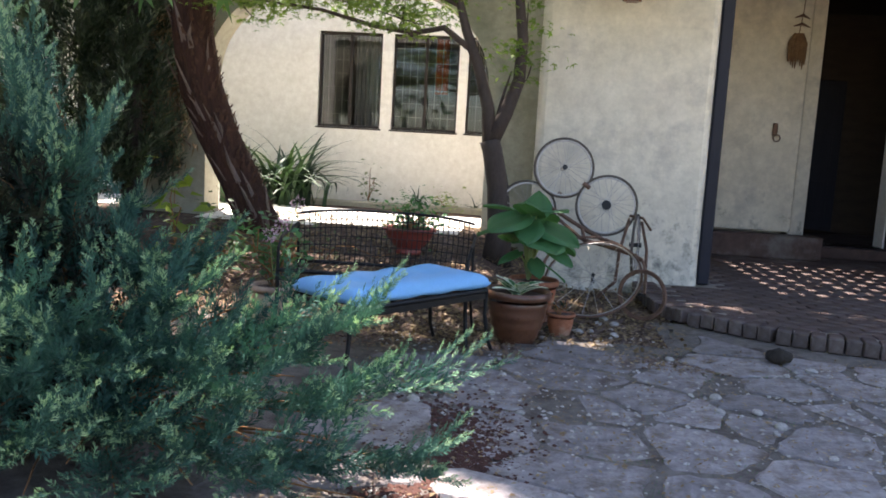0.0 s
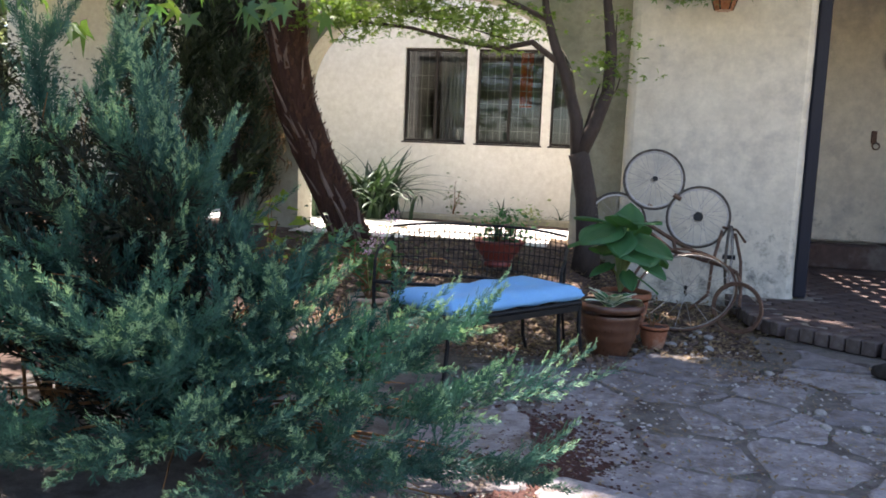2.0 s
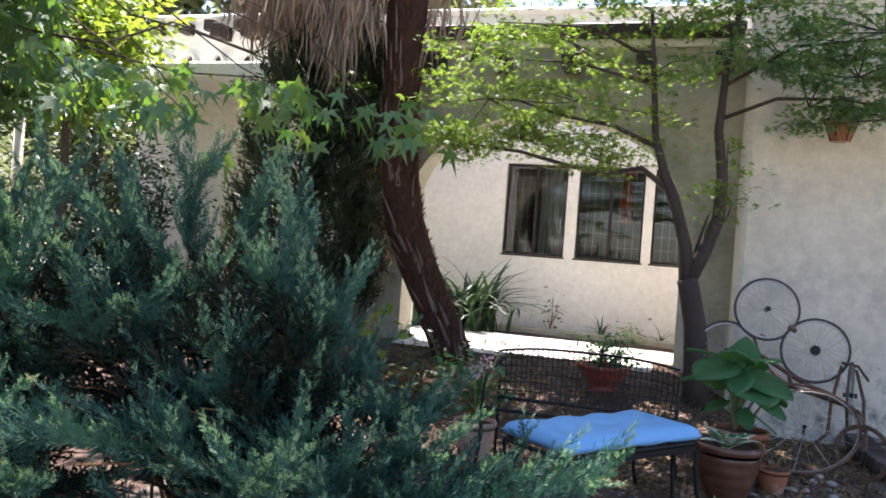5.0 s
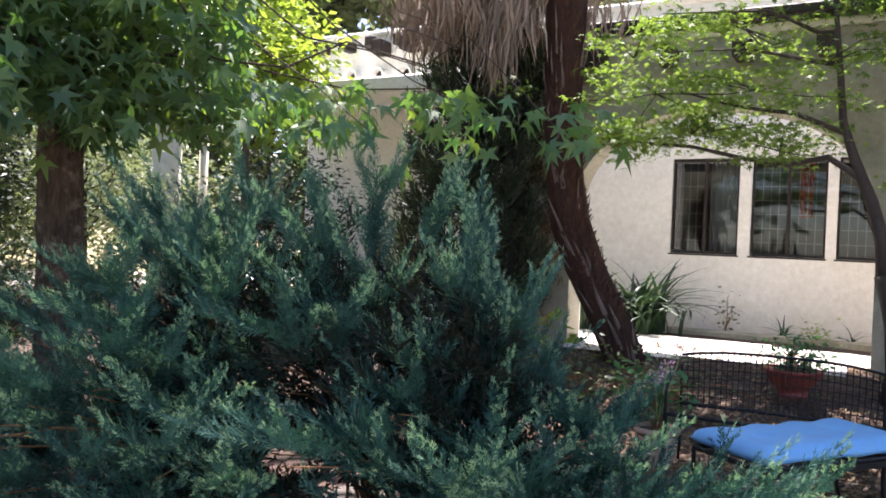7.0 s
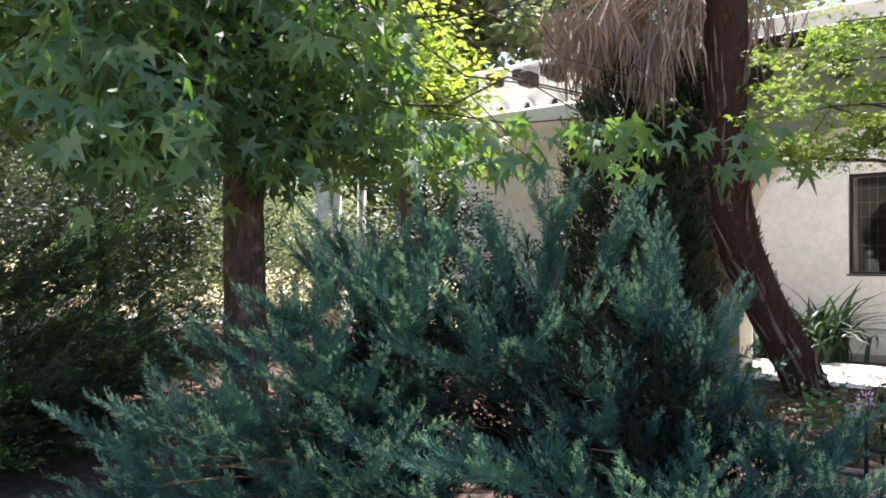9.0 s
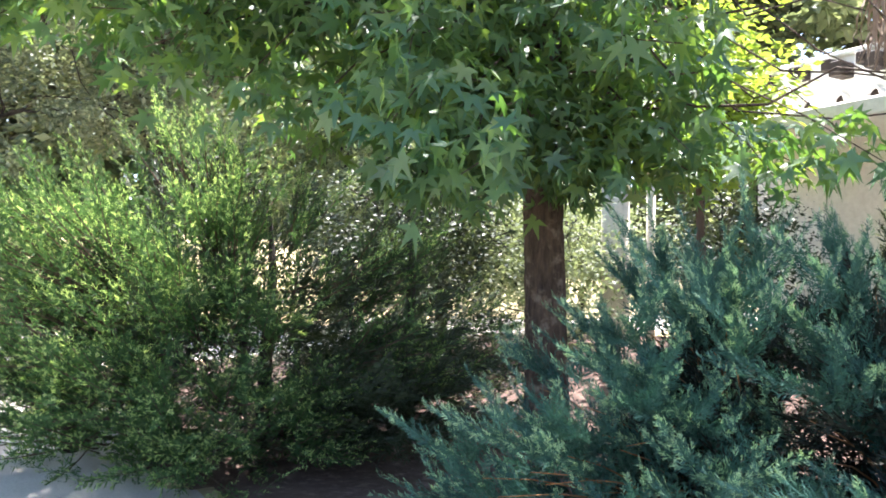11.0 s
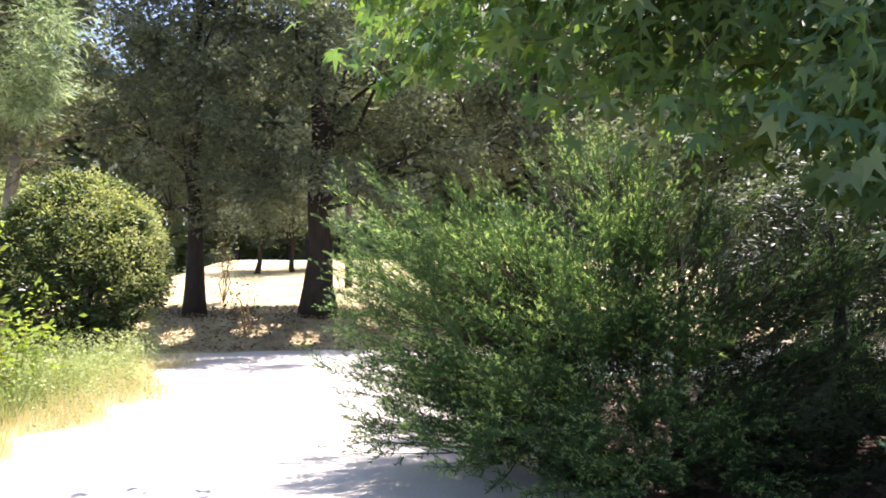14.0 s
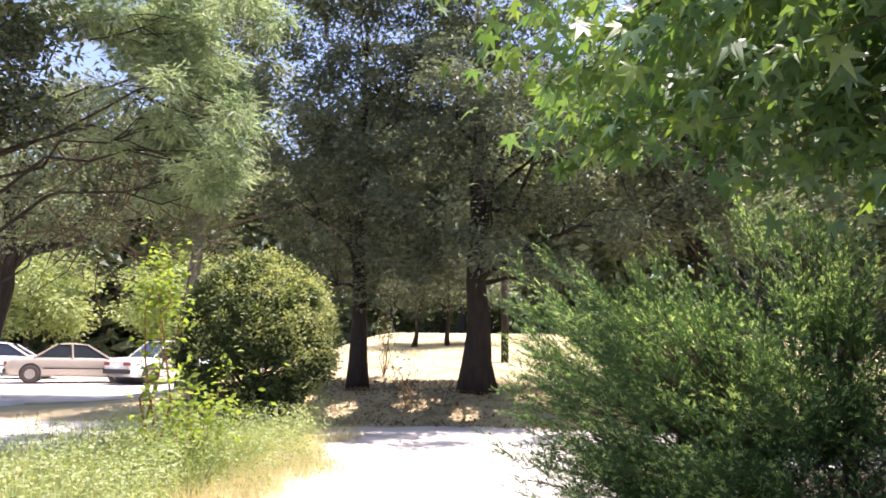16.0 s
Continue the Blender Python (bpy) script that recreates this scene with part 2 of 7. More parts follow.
CARWHITE = material("white_car_paint", (0.72, 0.72, 0.72), (0.78, 0.78, 0.78), 1, 0.25, bump_d=0, coat=0.6, spec=0.5)
CARTAN = material("champagne_car_paint", (0.36, 0.31, 0.25), (0.42, 0.37, 0.30), 1, 0.25, bump_d=0, coat=0.6, spec=0.5)
CARGLASS = material("tinted_car_glass", (0.02, 0.025, 0.03), (0.03, 0.035, 0.04), 1, 0.08, bump_d=0, spec=0.8)
PLASTIC = material("black_plastic_trim", (0.02, 0.02, 0.02), (0.04, 0.04, 0.04), 9, 0.6, bump_d=0)
AMBER = material("amber_lantern_glass", (0.24, 0.075, 0.02), (0.34, 0.12, 0.03), 9, 0.3, bump_d=0, spec=0.5)
REDTHING = material("orange_red_fabric", (0.45, 0.06, 0.02), (0.60, 0.12, 0.03), 9, 0.8)
WICKER = material("dried_corn_husk", (0.11, 0.062, 0.032), (0.24, 0.145, 0.075), 20, 0.9)
PALECURTAIN = material("pale_drape", (0.22, 0.22, 0.22), (0.55, 0.54, 0.53), 9, 0.9, stretch=(3, 1, 0.2))
GLASS = glass_material("window_glass")


# ---- mesh helpers ----
def fastmesh(name, V, F, mats, mi=None, smooth=False):
    """A mesh from arrays: V (n, 3), F (m, k) with one k for all faces."""
    V, F = np.asarray(V, np.float32), np.asarray(F, np.int32)
    me = bpy.data.meshes.new(name)
    k = F.shape[1]
    me.vertices.add(len(V))
    me.vertices.foreach_set("co", V.ravel())
    me.loops.add(F.size)
    me.loops.foreach_set("vertex_index", F.ravel())
    me.polygons.add(len(F))
    me.polygons.foreach_set("loop_start", np.arange(0, F.size, k, dtype=np.int32))
    if mi is not None:
        me.polygons.foreach_set("material_index", np.asarray(mi, np.int32))
    if smooth:
        me.polygons.foreach_set("use_smooth", np.ones(len(F), bool))
    for m in mats if isinstance(mats, (list, tuple)) else [mats]:
        me.materials.append(m)
    me.update(calc_edges=True)
    return me


class Shape:
    """Gathers plain geometry for one mesh."""

    def __init__(self):
        self.v, self.f, self.m = [], [], []

    def add(self, v, f, m=0):
        n = len(self.v)
        self.v += [tuple(p) for p in v]
        self.f += [tuple(i + n for i in q) for q in f]
        self.m += [m] * len(f)
        return self

    def box(self, x0, y0, z0, x1, y1, z1, b=0.0, m=0):
        """A box with chamfered edges b."""
        c, h = Vector(((x0 + x1) / 2, (y0 + y1) / 2, (z0 + z1) / 2)), (abs(x1 - x0) / 2, abs(y1 - y0) / 2, abs(z1 - z0) / 2)
        b = min(b, min(h) * 0.9)
        if b <= 0:
            v = [c + Vector((sx * h[0], sy * h[1], sz * h[2])) for sx in (-1, 1) for sy in (-1, 1) for sz in (-1, 1)]
            return self.add(v, [(0, 1, 3, 2), (4, 6, 7, 5), (0, 4, 5, 1), (2, 3, 7, 6), (0, 2, 6, 4), (1, 5, 7, 3)], m)
        bm = bmesh.new()
        bmesh.ops.create_cube(bm, size=2)
        bmesh.ops.scale(bm, vec=h, verts=bm.verts)
        bmesh.ops.bevel(bm, geom=bm.edges[:], offset=b, segments=1, affect="EDGES")
        bm.verts.ensure_lookup_table()
        self.add([c + q.co for q in bm.verts], [[q.index for q in fc.verts] for fc in bm.faces], m)
        bm.free()
        return self

    def tube(self, pts, rad, n=8, m=0, caps=True, wob=0.0):
        pts = [Vector(p) for p in pts]
        rad = rad if isinstance(rad, (list, tuple)) else [rad] * len(pts)
        side, rings = None, []
        for i, p in enumerate(pts):
            d = (pts[min(i + 1, len(pts) - 1)] - pts[max(i - 1, 0)]).normalized()
            if side is None:
                side = d.orthogonal().normalized()
            side = (side - d * side.dot(d)).normalized()
            up = d.cross(side)
            rings.append([p + (side * math.cos(a) + up * math.sin(a)) * rad[i] * (1 + (random.uniform(-wob, wob) if wob else 0)) for a in [2 * math.pi * j / n for j in range(n)]])
        v = [q for r in rings for q in r]
        f = [(i * n + j, i * n + (j + 1) % n, (i + 1) * n + (j + 1) % n, (i + 1) * n + j) for i in range(len(pts) - 1) for j in range(n)]
        if caps:
            f += [tuple(range(n - 1, -1, -1)), tuple(range((len(pts) - 1) * n, len(pts) * n))]
        return self.add(v, f, m)

    def lathe(self, prof, n=28, m=0, at=(0, 0, 0)):
        v = [(at[0] + r * math.cos(2 * math.pi * j / n), at[1] + r * math.sin(2 * math.pi * j / n), at[2] + z) for r, z in prof for j in range(n)]
        f = [(i * n + j, i * n + (j + 1) % n, (i + 1) * n + (j + 1) % n, (i + 1) * n + j) for i in range(len(prof) - 1) for j in range(n)]
        return self.add(v, f, m)

    def torus(self, c, u, w, R, r, n=36, k=8, m=0):
        u, w = Vector(u).normalized(), Vector(w).normalized()
        ax = u.cross(w)
        v = []
        for i in range(n):
            a = 2 * math.pi * i / n
            o = u * math.cos(a) + w * math.sin(a)
            v += [Vector(c) + o * (R + r * math.cos(2 * math.pi * j / k)) + ax * (r * math.sin(2 * math.pi * j / k)) for j in range(k)]
        f = [(i * k + j, i * k + (j + 1) % k, ((i + 1) % n) * k + (j + 1) % k, ((i + 1) % n) * k + j) for i in range(n) for j in range(k)]
        return self.add(v, f, m)

    def mesh(self, name, mats, smooth=False):
        me = bpy.data.meshes.new(name)
        me.from_pydata([tuple(p) for p in self.v], [], self.f)
        for x in mats if isinstance(mats, (list, tuple)) else [mats]:
            me.materials.append(x)
        me.polygons.foreach_set("material_index", self.m)
        if smooth:
            me.polygons.foreach_set("use_smooth", [True] * len(me.polygons))
        me.update()
        return me


def part(name, shape, mats, parent=None, label="", smooth=False):
    me = shape.mesh(name, mats, smooth) if isinstance(shape, Shape) else shape
    ob = new(name, me)
    ob.parent = parent
    return tagged(ob, label)


def thing(name, at, label, category, group="", turn=0.0):
    ob = new(name)
    ob.matrix_basis = pose(*at, 0, 0, turn)
    ob.empty_display_size = 0.1
    return tagged(ob, label, category, group)


def structure(name, shape, mats, label="", smooth=False):
    ob = part(name, shape, mats, None, label, smooth)
    return tagged(ob, kind="structure")


def sstep(a, b, v):
    t = np.clip((v - a) / (b - a), 0, 1)
    return t * t * (3 - 2 * t)


def ground_z(x, y):
    """Height of the land: flat yard, raised courtyard by the house, a hill beyond the drive."""
    x, y = np.asarray(x, float), np.asarray(y, float)
    court = 0.42 * sstep(5.4, 7.6, y) * sstep(0.55, -0.5, x) * sstep(40, 20, y)
    far = 0.37 * np.clip((-6 - x) / 10.5, 0, 1) * sstep(9, 5, y)
    k = sstep(-13, -6, y)
    bank = (0.62 * sstep(-16.5, -18.8, x) + 0.12 * np.clip(-19 - x, 0, 17)) * k + 0.03 * np.clip(-16.5 - x, 0, 40) * (1 - k)
    return court + far + bank


def strip(name, xs, ys, inside, lift, mats, wave=0.0):
    """A sheet over the land on the grid xs, ys, kept where inside(x, y)."""
    X, Y = np.meshgrid(xs, ys, indexing="ij")
    Z = ground_z(X, Y) + (lift(X, Y) if callable(lift) else lift)
    if wave:
        Z = Z + wave * np.sin(X * 3.1 + 1.7 * np.sin(Y * 2.3)) * np.cos(Y * 2.7 + np.sin(X * 1.9))
    n, k = X.shape
    I = np.arange(n * k).reshape(n, k)
    F = np.stack([I[:-1, :-1], I[1:, :-1], I[1:, 1:], I[:-1, 1:]], -1).reshape(-1, 4)
    cx, cy = X.ravel()[F].mean(1), Y.ravel()[F].mean(1)
    if inside is not None:
        F = F[inside(cx, cy)]
    used, inv = np.unique(F, return_inverse=True)
    V = np.stack([X, Y, Z], -1).reshape(-1, 3)[used]
    return fastmesh(name, V, inv.reshape(F.shape), mats, smooth=True)


# ---- ground ----
GRAVEL = material("pale_dusty_gravel", (0.50, 0.46, 0.40), (0.66, 0.62, 0.55), 1.4, 0.95, bump_d=0.012, fine=55)
GRASSLAND = material("dry_straw_field", (0.36, 0.29, 0.15), (0.56, 0.48, 0.28), 1.2, 0.97, bump_d=0.03, fine=30, stain=(0.20, 0.16, 0.09), stain_scale=0.5)
xs = np.unique(np.r_[np.linspace(-600, -60, 28), np.linspace(-60, -20, 81), np.linspace(-20, 12, 97), np.linspace(12, 600, 30)])
ys = np.unique(np.r_[np.linspace(-600, -30, 28), np.linspace(-30, 15, 121), np.linspace(15, 600, 30)])
ground = tagged(new("ground", strip("ground", xs, ys, None, -0.03, GRASSLAND, 0.01)), "dry straw-coloured field under scattered trees", kind="structure")


def on_drive(x, y):
    """Depth inside the drive's worn outline, below zero outside."""
    w = 0.25 * np.sin(x * 1.3) + 0.18 * np.sin(x * 3.1 + 1) + 0.2 * np.sin(y * 1.1) + 0.08 * np.sin(x * 9.1 + y * 7.3)

    def box(x0, x1, y0, y1):
        return np.minimum(np.minimum(x - x0, x1 - x), np.minimum(y - y0, y1 - y))
    return np.maximum(np.maximum(box(-16.5 + w, -1.6 + w, -3.7 + w, 0.9 + w), box(-16.5 + w, -12.6 + w, -30, 24)), np.maximum(box(-36, -20.5 + w, -30, -9.5 + w), box(-26, -13 + w, -24, -13 + w)))


drive = tagged(new("road", strip("road", np.arange(-36, 0, 0.2), np.arange(-30, 24, 0.2), lambda x, y: on_drive(x, y) > -0.5, lambda x, y: -0.10 + 0.10 * np.clip(on_drive(x, y) / 0.5 + 0.7, 0, 1), GRAVEL, 0.006)), "pale sunlit gravel drive", kind="structure")
soil = tagged(new("garden_soil", strip("garden_soil", np.arange(-12, 3, 0.15), np.arange(0.8, 10.7, 0.15),
              lambda x, y: (y > 1.0 + 0.2 * np.sin(x * 2)) & ((x < 1.25) | (y > 7.3)), 0.0, SOIL, 0.012)), "leaf-littered garden soil", kind="structure")

CONCRETE = material("pale_worn_concrete", (0.66, 0.63, 0.58), (0.82, 0.79, 0.73), 2.0, 0.93, bump_d=0.006, fine=50, stain=(0.5, 0.46, 0.40), stain_scale=1.8)
structure("pavement_path", strip("pavement_path", np.arange(-6.0, 0.4, 0.2), np.arange(7.1, 10.3, 0.15), lambda x, y: (y > np.where((x > -3.2) & (x < -0.5), 7.45, 8.3) + 0.1 * np.sin(x * 3)) & (y < 9.3 + 0.08 * np.sin(x * 2.1)), 0.02, CONCRETE), None, "pale concrete path through the courtyard")
# ---- house ----
def holed_wall(s, x0, x1, z0, z1, y0, y1, holes, m=0):
    """A wall along x with rectangular openings (x0, x1, z0, z1) cut through."""
    cuts = sorted({x0, x1, *[h[0] for h in holes], *[h[1] for h in holes]})
    for a, b in zip(cuts, cuts[1:]):
        hs = sorted([h for h in holes if h[0] <= a and h[1] >= b], key=lambda h: h[2])
        z = z0
        for h in hs:
            if h[2] > z:
                s.box(a, y0, z, b, y1, h[2], m=m)
            z = h[3]
        if z < z1:
            s.box(a, y0, z, b, y1, z1, m=m)


VIGAS = [(-7.55, 4.53), (-7.02, 4.55), (-6.49, 4.55)]
WINDOWS = [(-2.87, -2.01), (-1.86, -0.98), (-0.86, 0.02)]
SILL, HEAD, HY = 1.43, 2.69, 10.62
s = Shape()
holed_wall(s, -9.1, 4.6, -0.2, 4.76, HY, HY + 0.28, [(a, b, SILL, HEAD) for a, b in WINDOWS] + [(3.45, 4.58, 0.26, 3.4)])
wall_house = structure("wall_house", s, STUCCO_CREAM, "cream stucco house wall with parapet")
s = Shape()
s.box(-9.15, HY - 0.05, 4.762, 4.6, HY + 0.33, 4.86, 0.03)
structure("trim_parapet", s, STUCCO_CREAM, "rounded stucco parapet cap")
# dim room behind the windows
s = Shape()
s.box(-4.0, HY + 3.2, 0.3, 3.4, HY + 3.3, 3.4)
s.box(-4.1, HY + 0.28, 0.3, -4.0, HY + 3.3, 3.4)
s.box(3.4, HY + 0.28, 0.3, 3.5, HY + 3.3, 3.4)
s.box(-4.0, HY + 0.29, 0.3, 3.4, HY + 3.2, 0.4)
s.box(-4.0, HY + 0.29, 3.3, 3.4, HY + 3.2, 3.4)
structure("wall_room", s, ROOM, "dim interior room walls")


def window(i, x0, x1):
    w = thing("window_%d" % i, (x0, HY, SILL), "dark brown sliding window with leaded grille", "window")
    w["kind"] = "structure"
    W, H = x1 - x0, HEAD - SILL
    for a, b, c, d in ((0, W, 0, 0.035), (0, W, H - 0.035, H), (0, 0.03, 0.036, H - 0.036), (W - 0.03, W, 0.036, H - 0.036), (W / 2 - 0.022, W / 2 + 0.022, 0.036, H - 0.036)):
        part("window_frame", Shape().box(a + 0.002, 0.05, c + 0.002, b - 0.002, 0.13, d - 0.002, 0.004), BROWNFRAME, w)
    for a, b in ((0.032, W / 2 - 0.024), (W / 2 + 0.024, W - 0.032)):
        g = part("pane", Shape().box(a, 0.092, 0.037, b, 0.097, H - 0.037), GLASS, w)
        g.visible_shadow = False
        for k in range(1, 4):
            x = a + (b - a) * k / 4
            part("muntin", Shape().box(x - 0.004, 0.101, 0.038, x + 0.004, 0.107, H - 0.038), LATTICE, w)
        for k in range(1, 7):
            z = H * k / 7
            part("muntin", Shape().box(a, 0.1085, z - 0.004, b, 0.1125, z + 0.004), LATTICE, w)
    part("window_sill", Shape().box(-0.02, -0.012, -0.022, W + 0.02, 0.045, -0.002, 0.004), BROWNFRAME, w)


for i, (a, b) in enumerate(WINDOWS):
    window(i + 1, a, b)


def pleated(x0, x1, y, z0, z1, n):
    s, k = Shape(), n * 4
    xs_ = [x0 + (x1 - x0) * i / k for i in range(k + 1)]
    yy = [y + 0.02 * math.sin(i * math.pi / 2) for i in range(k + 1)]
    v = [(x, q, z) for z in (z0, z1) for x, q in zip(xs_, yy)] + [(x, q + 0.012, z) for z in (z0, z1) for x, q in zip(xs_, yy)]
    o = 2 * (k + 1)
    f = [(i, i + 1, k + 2 + i, k + 1 + i) for i in range(k)] + [(o + i, o + k + 1 + i, o + k + 2 + i, o + i + 1) for i in range(k)]
    return s.add(v, f)


c = part("curtain", pleated(-2.42, -2.04, HY + 0.30, 1.40, 2.72, 7), PALECURTAIN)
tagged(c, "pale gathered drape behind the window", "curtain")
c = part("curtain", pleated(-1.34, -1.16, HY + 0.42, 1.95, 2.75, 4), REDTHING)
tagged(c, "orange-red cloth hanging inside the window", "curtain")
# projecting roof beams
for i in range(7):
    x = -8.76 + 0.535 * i
    v = part("roof_beam", Shape().box(x - 0.085, HY - 0.34, 4.52, x + 0.085, HY, 4.70, 0.02), DARKWOOD)
    tagged(v, "dark square roof beam end through white stucco", "beam", "beam ends of the house")
for i in range(7):
    x = -8.67 + 0.52 * i
    s = Shape()
    n = 12
    s.add([(x + 0.13 * math.cos(math.pi * j / n), HY - q, 4.08 + 0.15 * math.sin(math.pi * j / n)) for q in (0.0, 0.16) for j in range(n + 1)]
          + [(x + 0.105 * math.cos(math.pi * j / n), HY - q, 4.08 + 0.12 * math.sin(math.pi * j / n)) for q in (0.0, 0.16) for j in range(n + 1)],
          [(j, j + 1, n + 2 + j, n + 1 + j) for j in range(n)] + [(2 * n + 2 + j, 3 * n + 3 + j, 3 * n + 4 + j, 2 * n + 3 + j) for j in range(n)] + [(n + 1 + j, n + 2 + j, 3 * n + 4 + j, 3 * n + 3 + j) for j in range(n)])
    d = thing("wall_drain", (0, 0, 0), "arched drain hole in the white parapet wall", "drain", "drain holes of the house")
    part("surround", s, STUCCO_CREAM, d)
    # dark half-disc on the wall paints the shade inside the drain
    q = [(x + 0.103 * math.cos(math.pi * k / n), 4.08 + 0.118 * math.sin(math.pi * k / n)) for k in range(n + 1)]
    part("hole_shade", Shape().add([(a, HY - 0.02, b) for a, b in q] + [(a, HY - 0.001, b) for a, b in q], [tuple(range(n, -1, -1))] + [(k, k + 1, n + 2 + k, n + 1 + k) for k in range(n)]), DARKWOOD, d, "dark plug coloured as the shade in the hole")
# ledge depth is added out of sight to bounce sunlight up the wall
structure("trim_ledge", Shape().box(-9.0, HY - 1.7, 3.46, -5.2, HY - 0.002, 3.70, 0.03), STUCCO_CREAM, "white stucco ledge below the beams")
# square beam ends high on the house wall
for x, z in VIGAS:
    v = part("roof_beam", Shape().box(x - 0.10, HY - 0.34, z - 0.11, x + 0.10, HY - 0.001, z + 0.11, 0.015), DARKWOOD)
    tagged(v, "dark square beam end under the parapet", "beam", "beam ends of the house")
# stepped bed along the house
s = Shape()
s.box(-5.2, HY - 0.75, 0.2, -0.3, HY - 0.62, 0.50, 0.02)
structure("trim_bed_edge", s, STUCCO_GREY, "low cement edging of the planting bed")

# ---- arcade wall with its arch ----
AY0, AY1 = 7.86, 8.24
AX0, AX1, SPRING, RISE = -3.28, -0.42, 1.75, 1.12
s = Shape()
N = 40
cxa, ra = (AX0 + AX1) / 2, (AX1 - AX0) / 2
arc = [(AX0, 0.2)] + [(cxa - ra * math.cos(math.pi * i / N), SPRING + RISE * math.sin(math.pi * i / N) ** 0.85) for i in range(N + 1)] + [(AX1, 0.2)]
TOPZ = 3.56
for y, flip in ((AY0, False), (AY1, True)):
    for (xa, za), (xb, zb) in zip(arc, arc[1:]):
        if xb - xa > 1e-6:
            q = [(xa, y, za), (xb, y, zb), (xb, y, TOPZ), (xa, y, TOPZ)]
            s.add(q, [(3, 2, 1, 0) if flip else (0, 1, 2, 3)])
for (xa, za), (xb, zb) in zip(arc, arc[1:]):
    s.add([(xa, AY0, za), (xa, AY1, za), (xb, AY1, zb), (xb, AY0, zb)], [(0, 1, 2, 3)])
s.box(-4.0, AY0, 0.1, AX0 - 0.0005, AY1, TOPZ)
s.box(AX1 + 0.0005, AY0, 0.1, 0.06, AY1, TOPZ)
s.add([(AX0, AY0, TOPZ), (AX1, AY0, TOPZ), (AX1, AY1, TOPZ), (AX0, AY1, TOPZ)], [(0, 1, 2, 3)])
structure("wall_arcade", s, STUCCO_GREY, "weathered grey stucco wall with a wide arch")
# cream back lining, added unseen to bounce sunlight onto the house wall
structure("wall_arcade_bounce", Shape().box(-4.0, 8.242, 0.1, -3.282, 8.27, 3.56).box(-0.418, 8.242, 0.1, 0.06, 8.27, 3.56).box(-3.28, 8.242, 2.90, -0.42, 8.27, 3.56), STUCCO_CREAM, "unseen cream lining added to bounce light onto the house wall")
structure("roof_arcade", Shape().box(-4.15, AY0 - 0.28, 3.64, 0.02, AY0 + 0.5, 3.74, 0.02), DARKWOOD, "brown timber eave board")
structure("trim_arcade_cap", Shape().box(-4.1, AY0 - 0.06, 3.562, 0.05, AY1 + 0.04, 3.638, 0.02), STUCCO_CREAM, "pale stucco cap of the arcade")
for i in range(6):
    x = -3.75 + 0.72 * i
    v = part("roof_beam", Shape().box(x - 0.09, AY0 - 0.30, 3.28, x + 0.09, AY0 - 0.001, 3.46, 0.02), DARKWOOD)
    tagged(v, "dark square beam end of the arcade", "beam", "beam ends of the arcade")

# ---- entrance wall, porch ----
EY = 7.38
s = Shape()


def adobe(x0, x1, z0, z1, y0, y1, nx, nz):
    """A thick plastered slab with an uneven face."""
    v, f = [], []
    for i in range(nx + 1):
        for j in range(nz + 1):
            x, z = x0 + (x1 - x0) * i / nx, z0 + (z1 - z0) * j / nz
            e = min(i, nx - i) / nx * (x1 - x0)
            rnd = 0.05 * max(0, 1 - e / 0.08) ** 2
            w = 0.018 * noise.noise((x * 1.3, z * 1.1, 3.0)) + 0.006 * noise.noise((x * 5, z * 5, 1.0))
            flare = 0.05 * max(0, 1 - (z - z0) / 0.35) ** 2
            v.append((x, y0 + w + rnd - flare, z))
    for i in range(nx):
        for j in range(nz):
            a = i * (nz + 1) + j
            f.append((a, a + nz + 1, a + nz + 2, a + 1))
    s.add(v, f)
    s.box(x0 + 0.0, y0 + 0.052, z0, x1 - 0.0, y1, z1)


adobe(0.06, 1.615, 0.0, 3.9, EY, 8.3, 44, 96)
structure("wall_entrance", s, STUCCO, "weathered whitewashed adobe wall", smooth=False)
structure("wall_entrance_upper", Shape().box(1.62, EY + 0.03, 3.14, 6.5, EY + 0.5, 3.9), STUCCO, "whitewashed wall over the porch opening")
structure("door_frame", Shape().box(1.62, EY + 0.02, 0.12, 1.725, EY + 0.30, 3.02, 0.012).box(1.62, EY + 0.02, 3.022, 6.0, EY + 0.30, 3.135, 0.012), NAVY, "navy painted timber frame of the porch opening")
s = Shape()
s.box(1.73, 10.2, 0.42, 3.30, 10.5, 3.5, 0.02)
s.box(1.62, 7.7, 0.12, 1.728, 10.6, 3.5)
s.box(3.302, 10.35, 0.12, 3.5, 10.6, 3.5)
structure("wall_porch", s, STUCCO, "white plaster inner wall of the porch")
structure("step_porch", Shape().box(1.732, 9.9, 0.12, 3.6, 10.199, 0.40, 0.015).box(3.602, 10.3, 0.12, 6.4, 12.6, 0.26, 0.015), BRICK, "dark brick step inside the porch")
# lining coloured dark to paint the unlit depth of the porch
structure("wall_porch_back", Shape().box(3.5, 12.6, 0, 7.0, 12.8, 3.6).box(6.5, 7.4, 0, 6.7, 12.6, 3.6).box(3.45, 10.66, 0, 3.52, 12.6, 3.6), DARKWOOD, "dark lining coloured as the unlit depth of the porch")
structure("ceiling_porch", Shape().box(1.73, 7.9, 3.5, 6.6, 8.0, 3.6).box(1.73, 10.2, 3.5, 6.6, 12.8, 3.6).box(4.0, 8.002, 3.5, 6.6, 10.198, 3.6), DARKWOOD, "dark timber porch ceiling round a lattice opening")
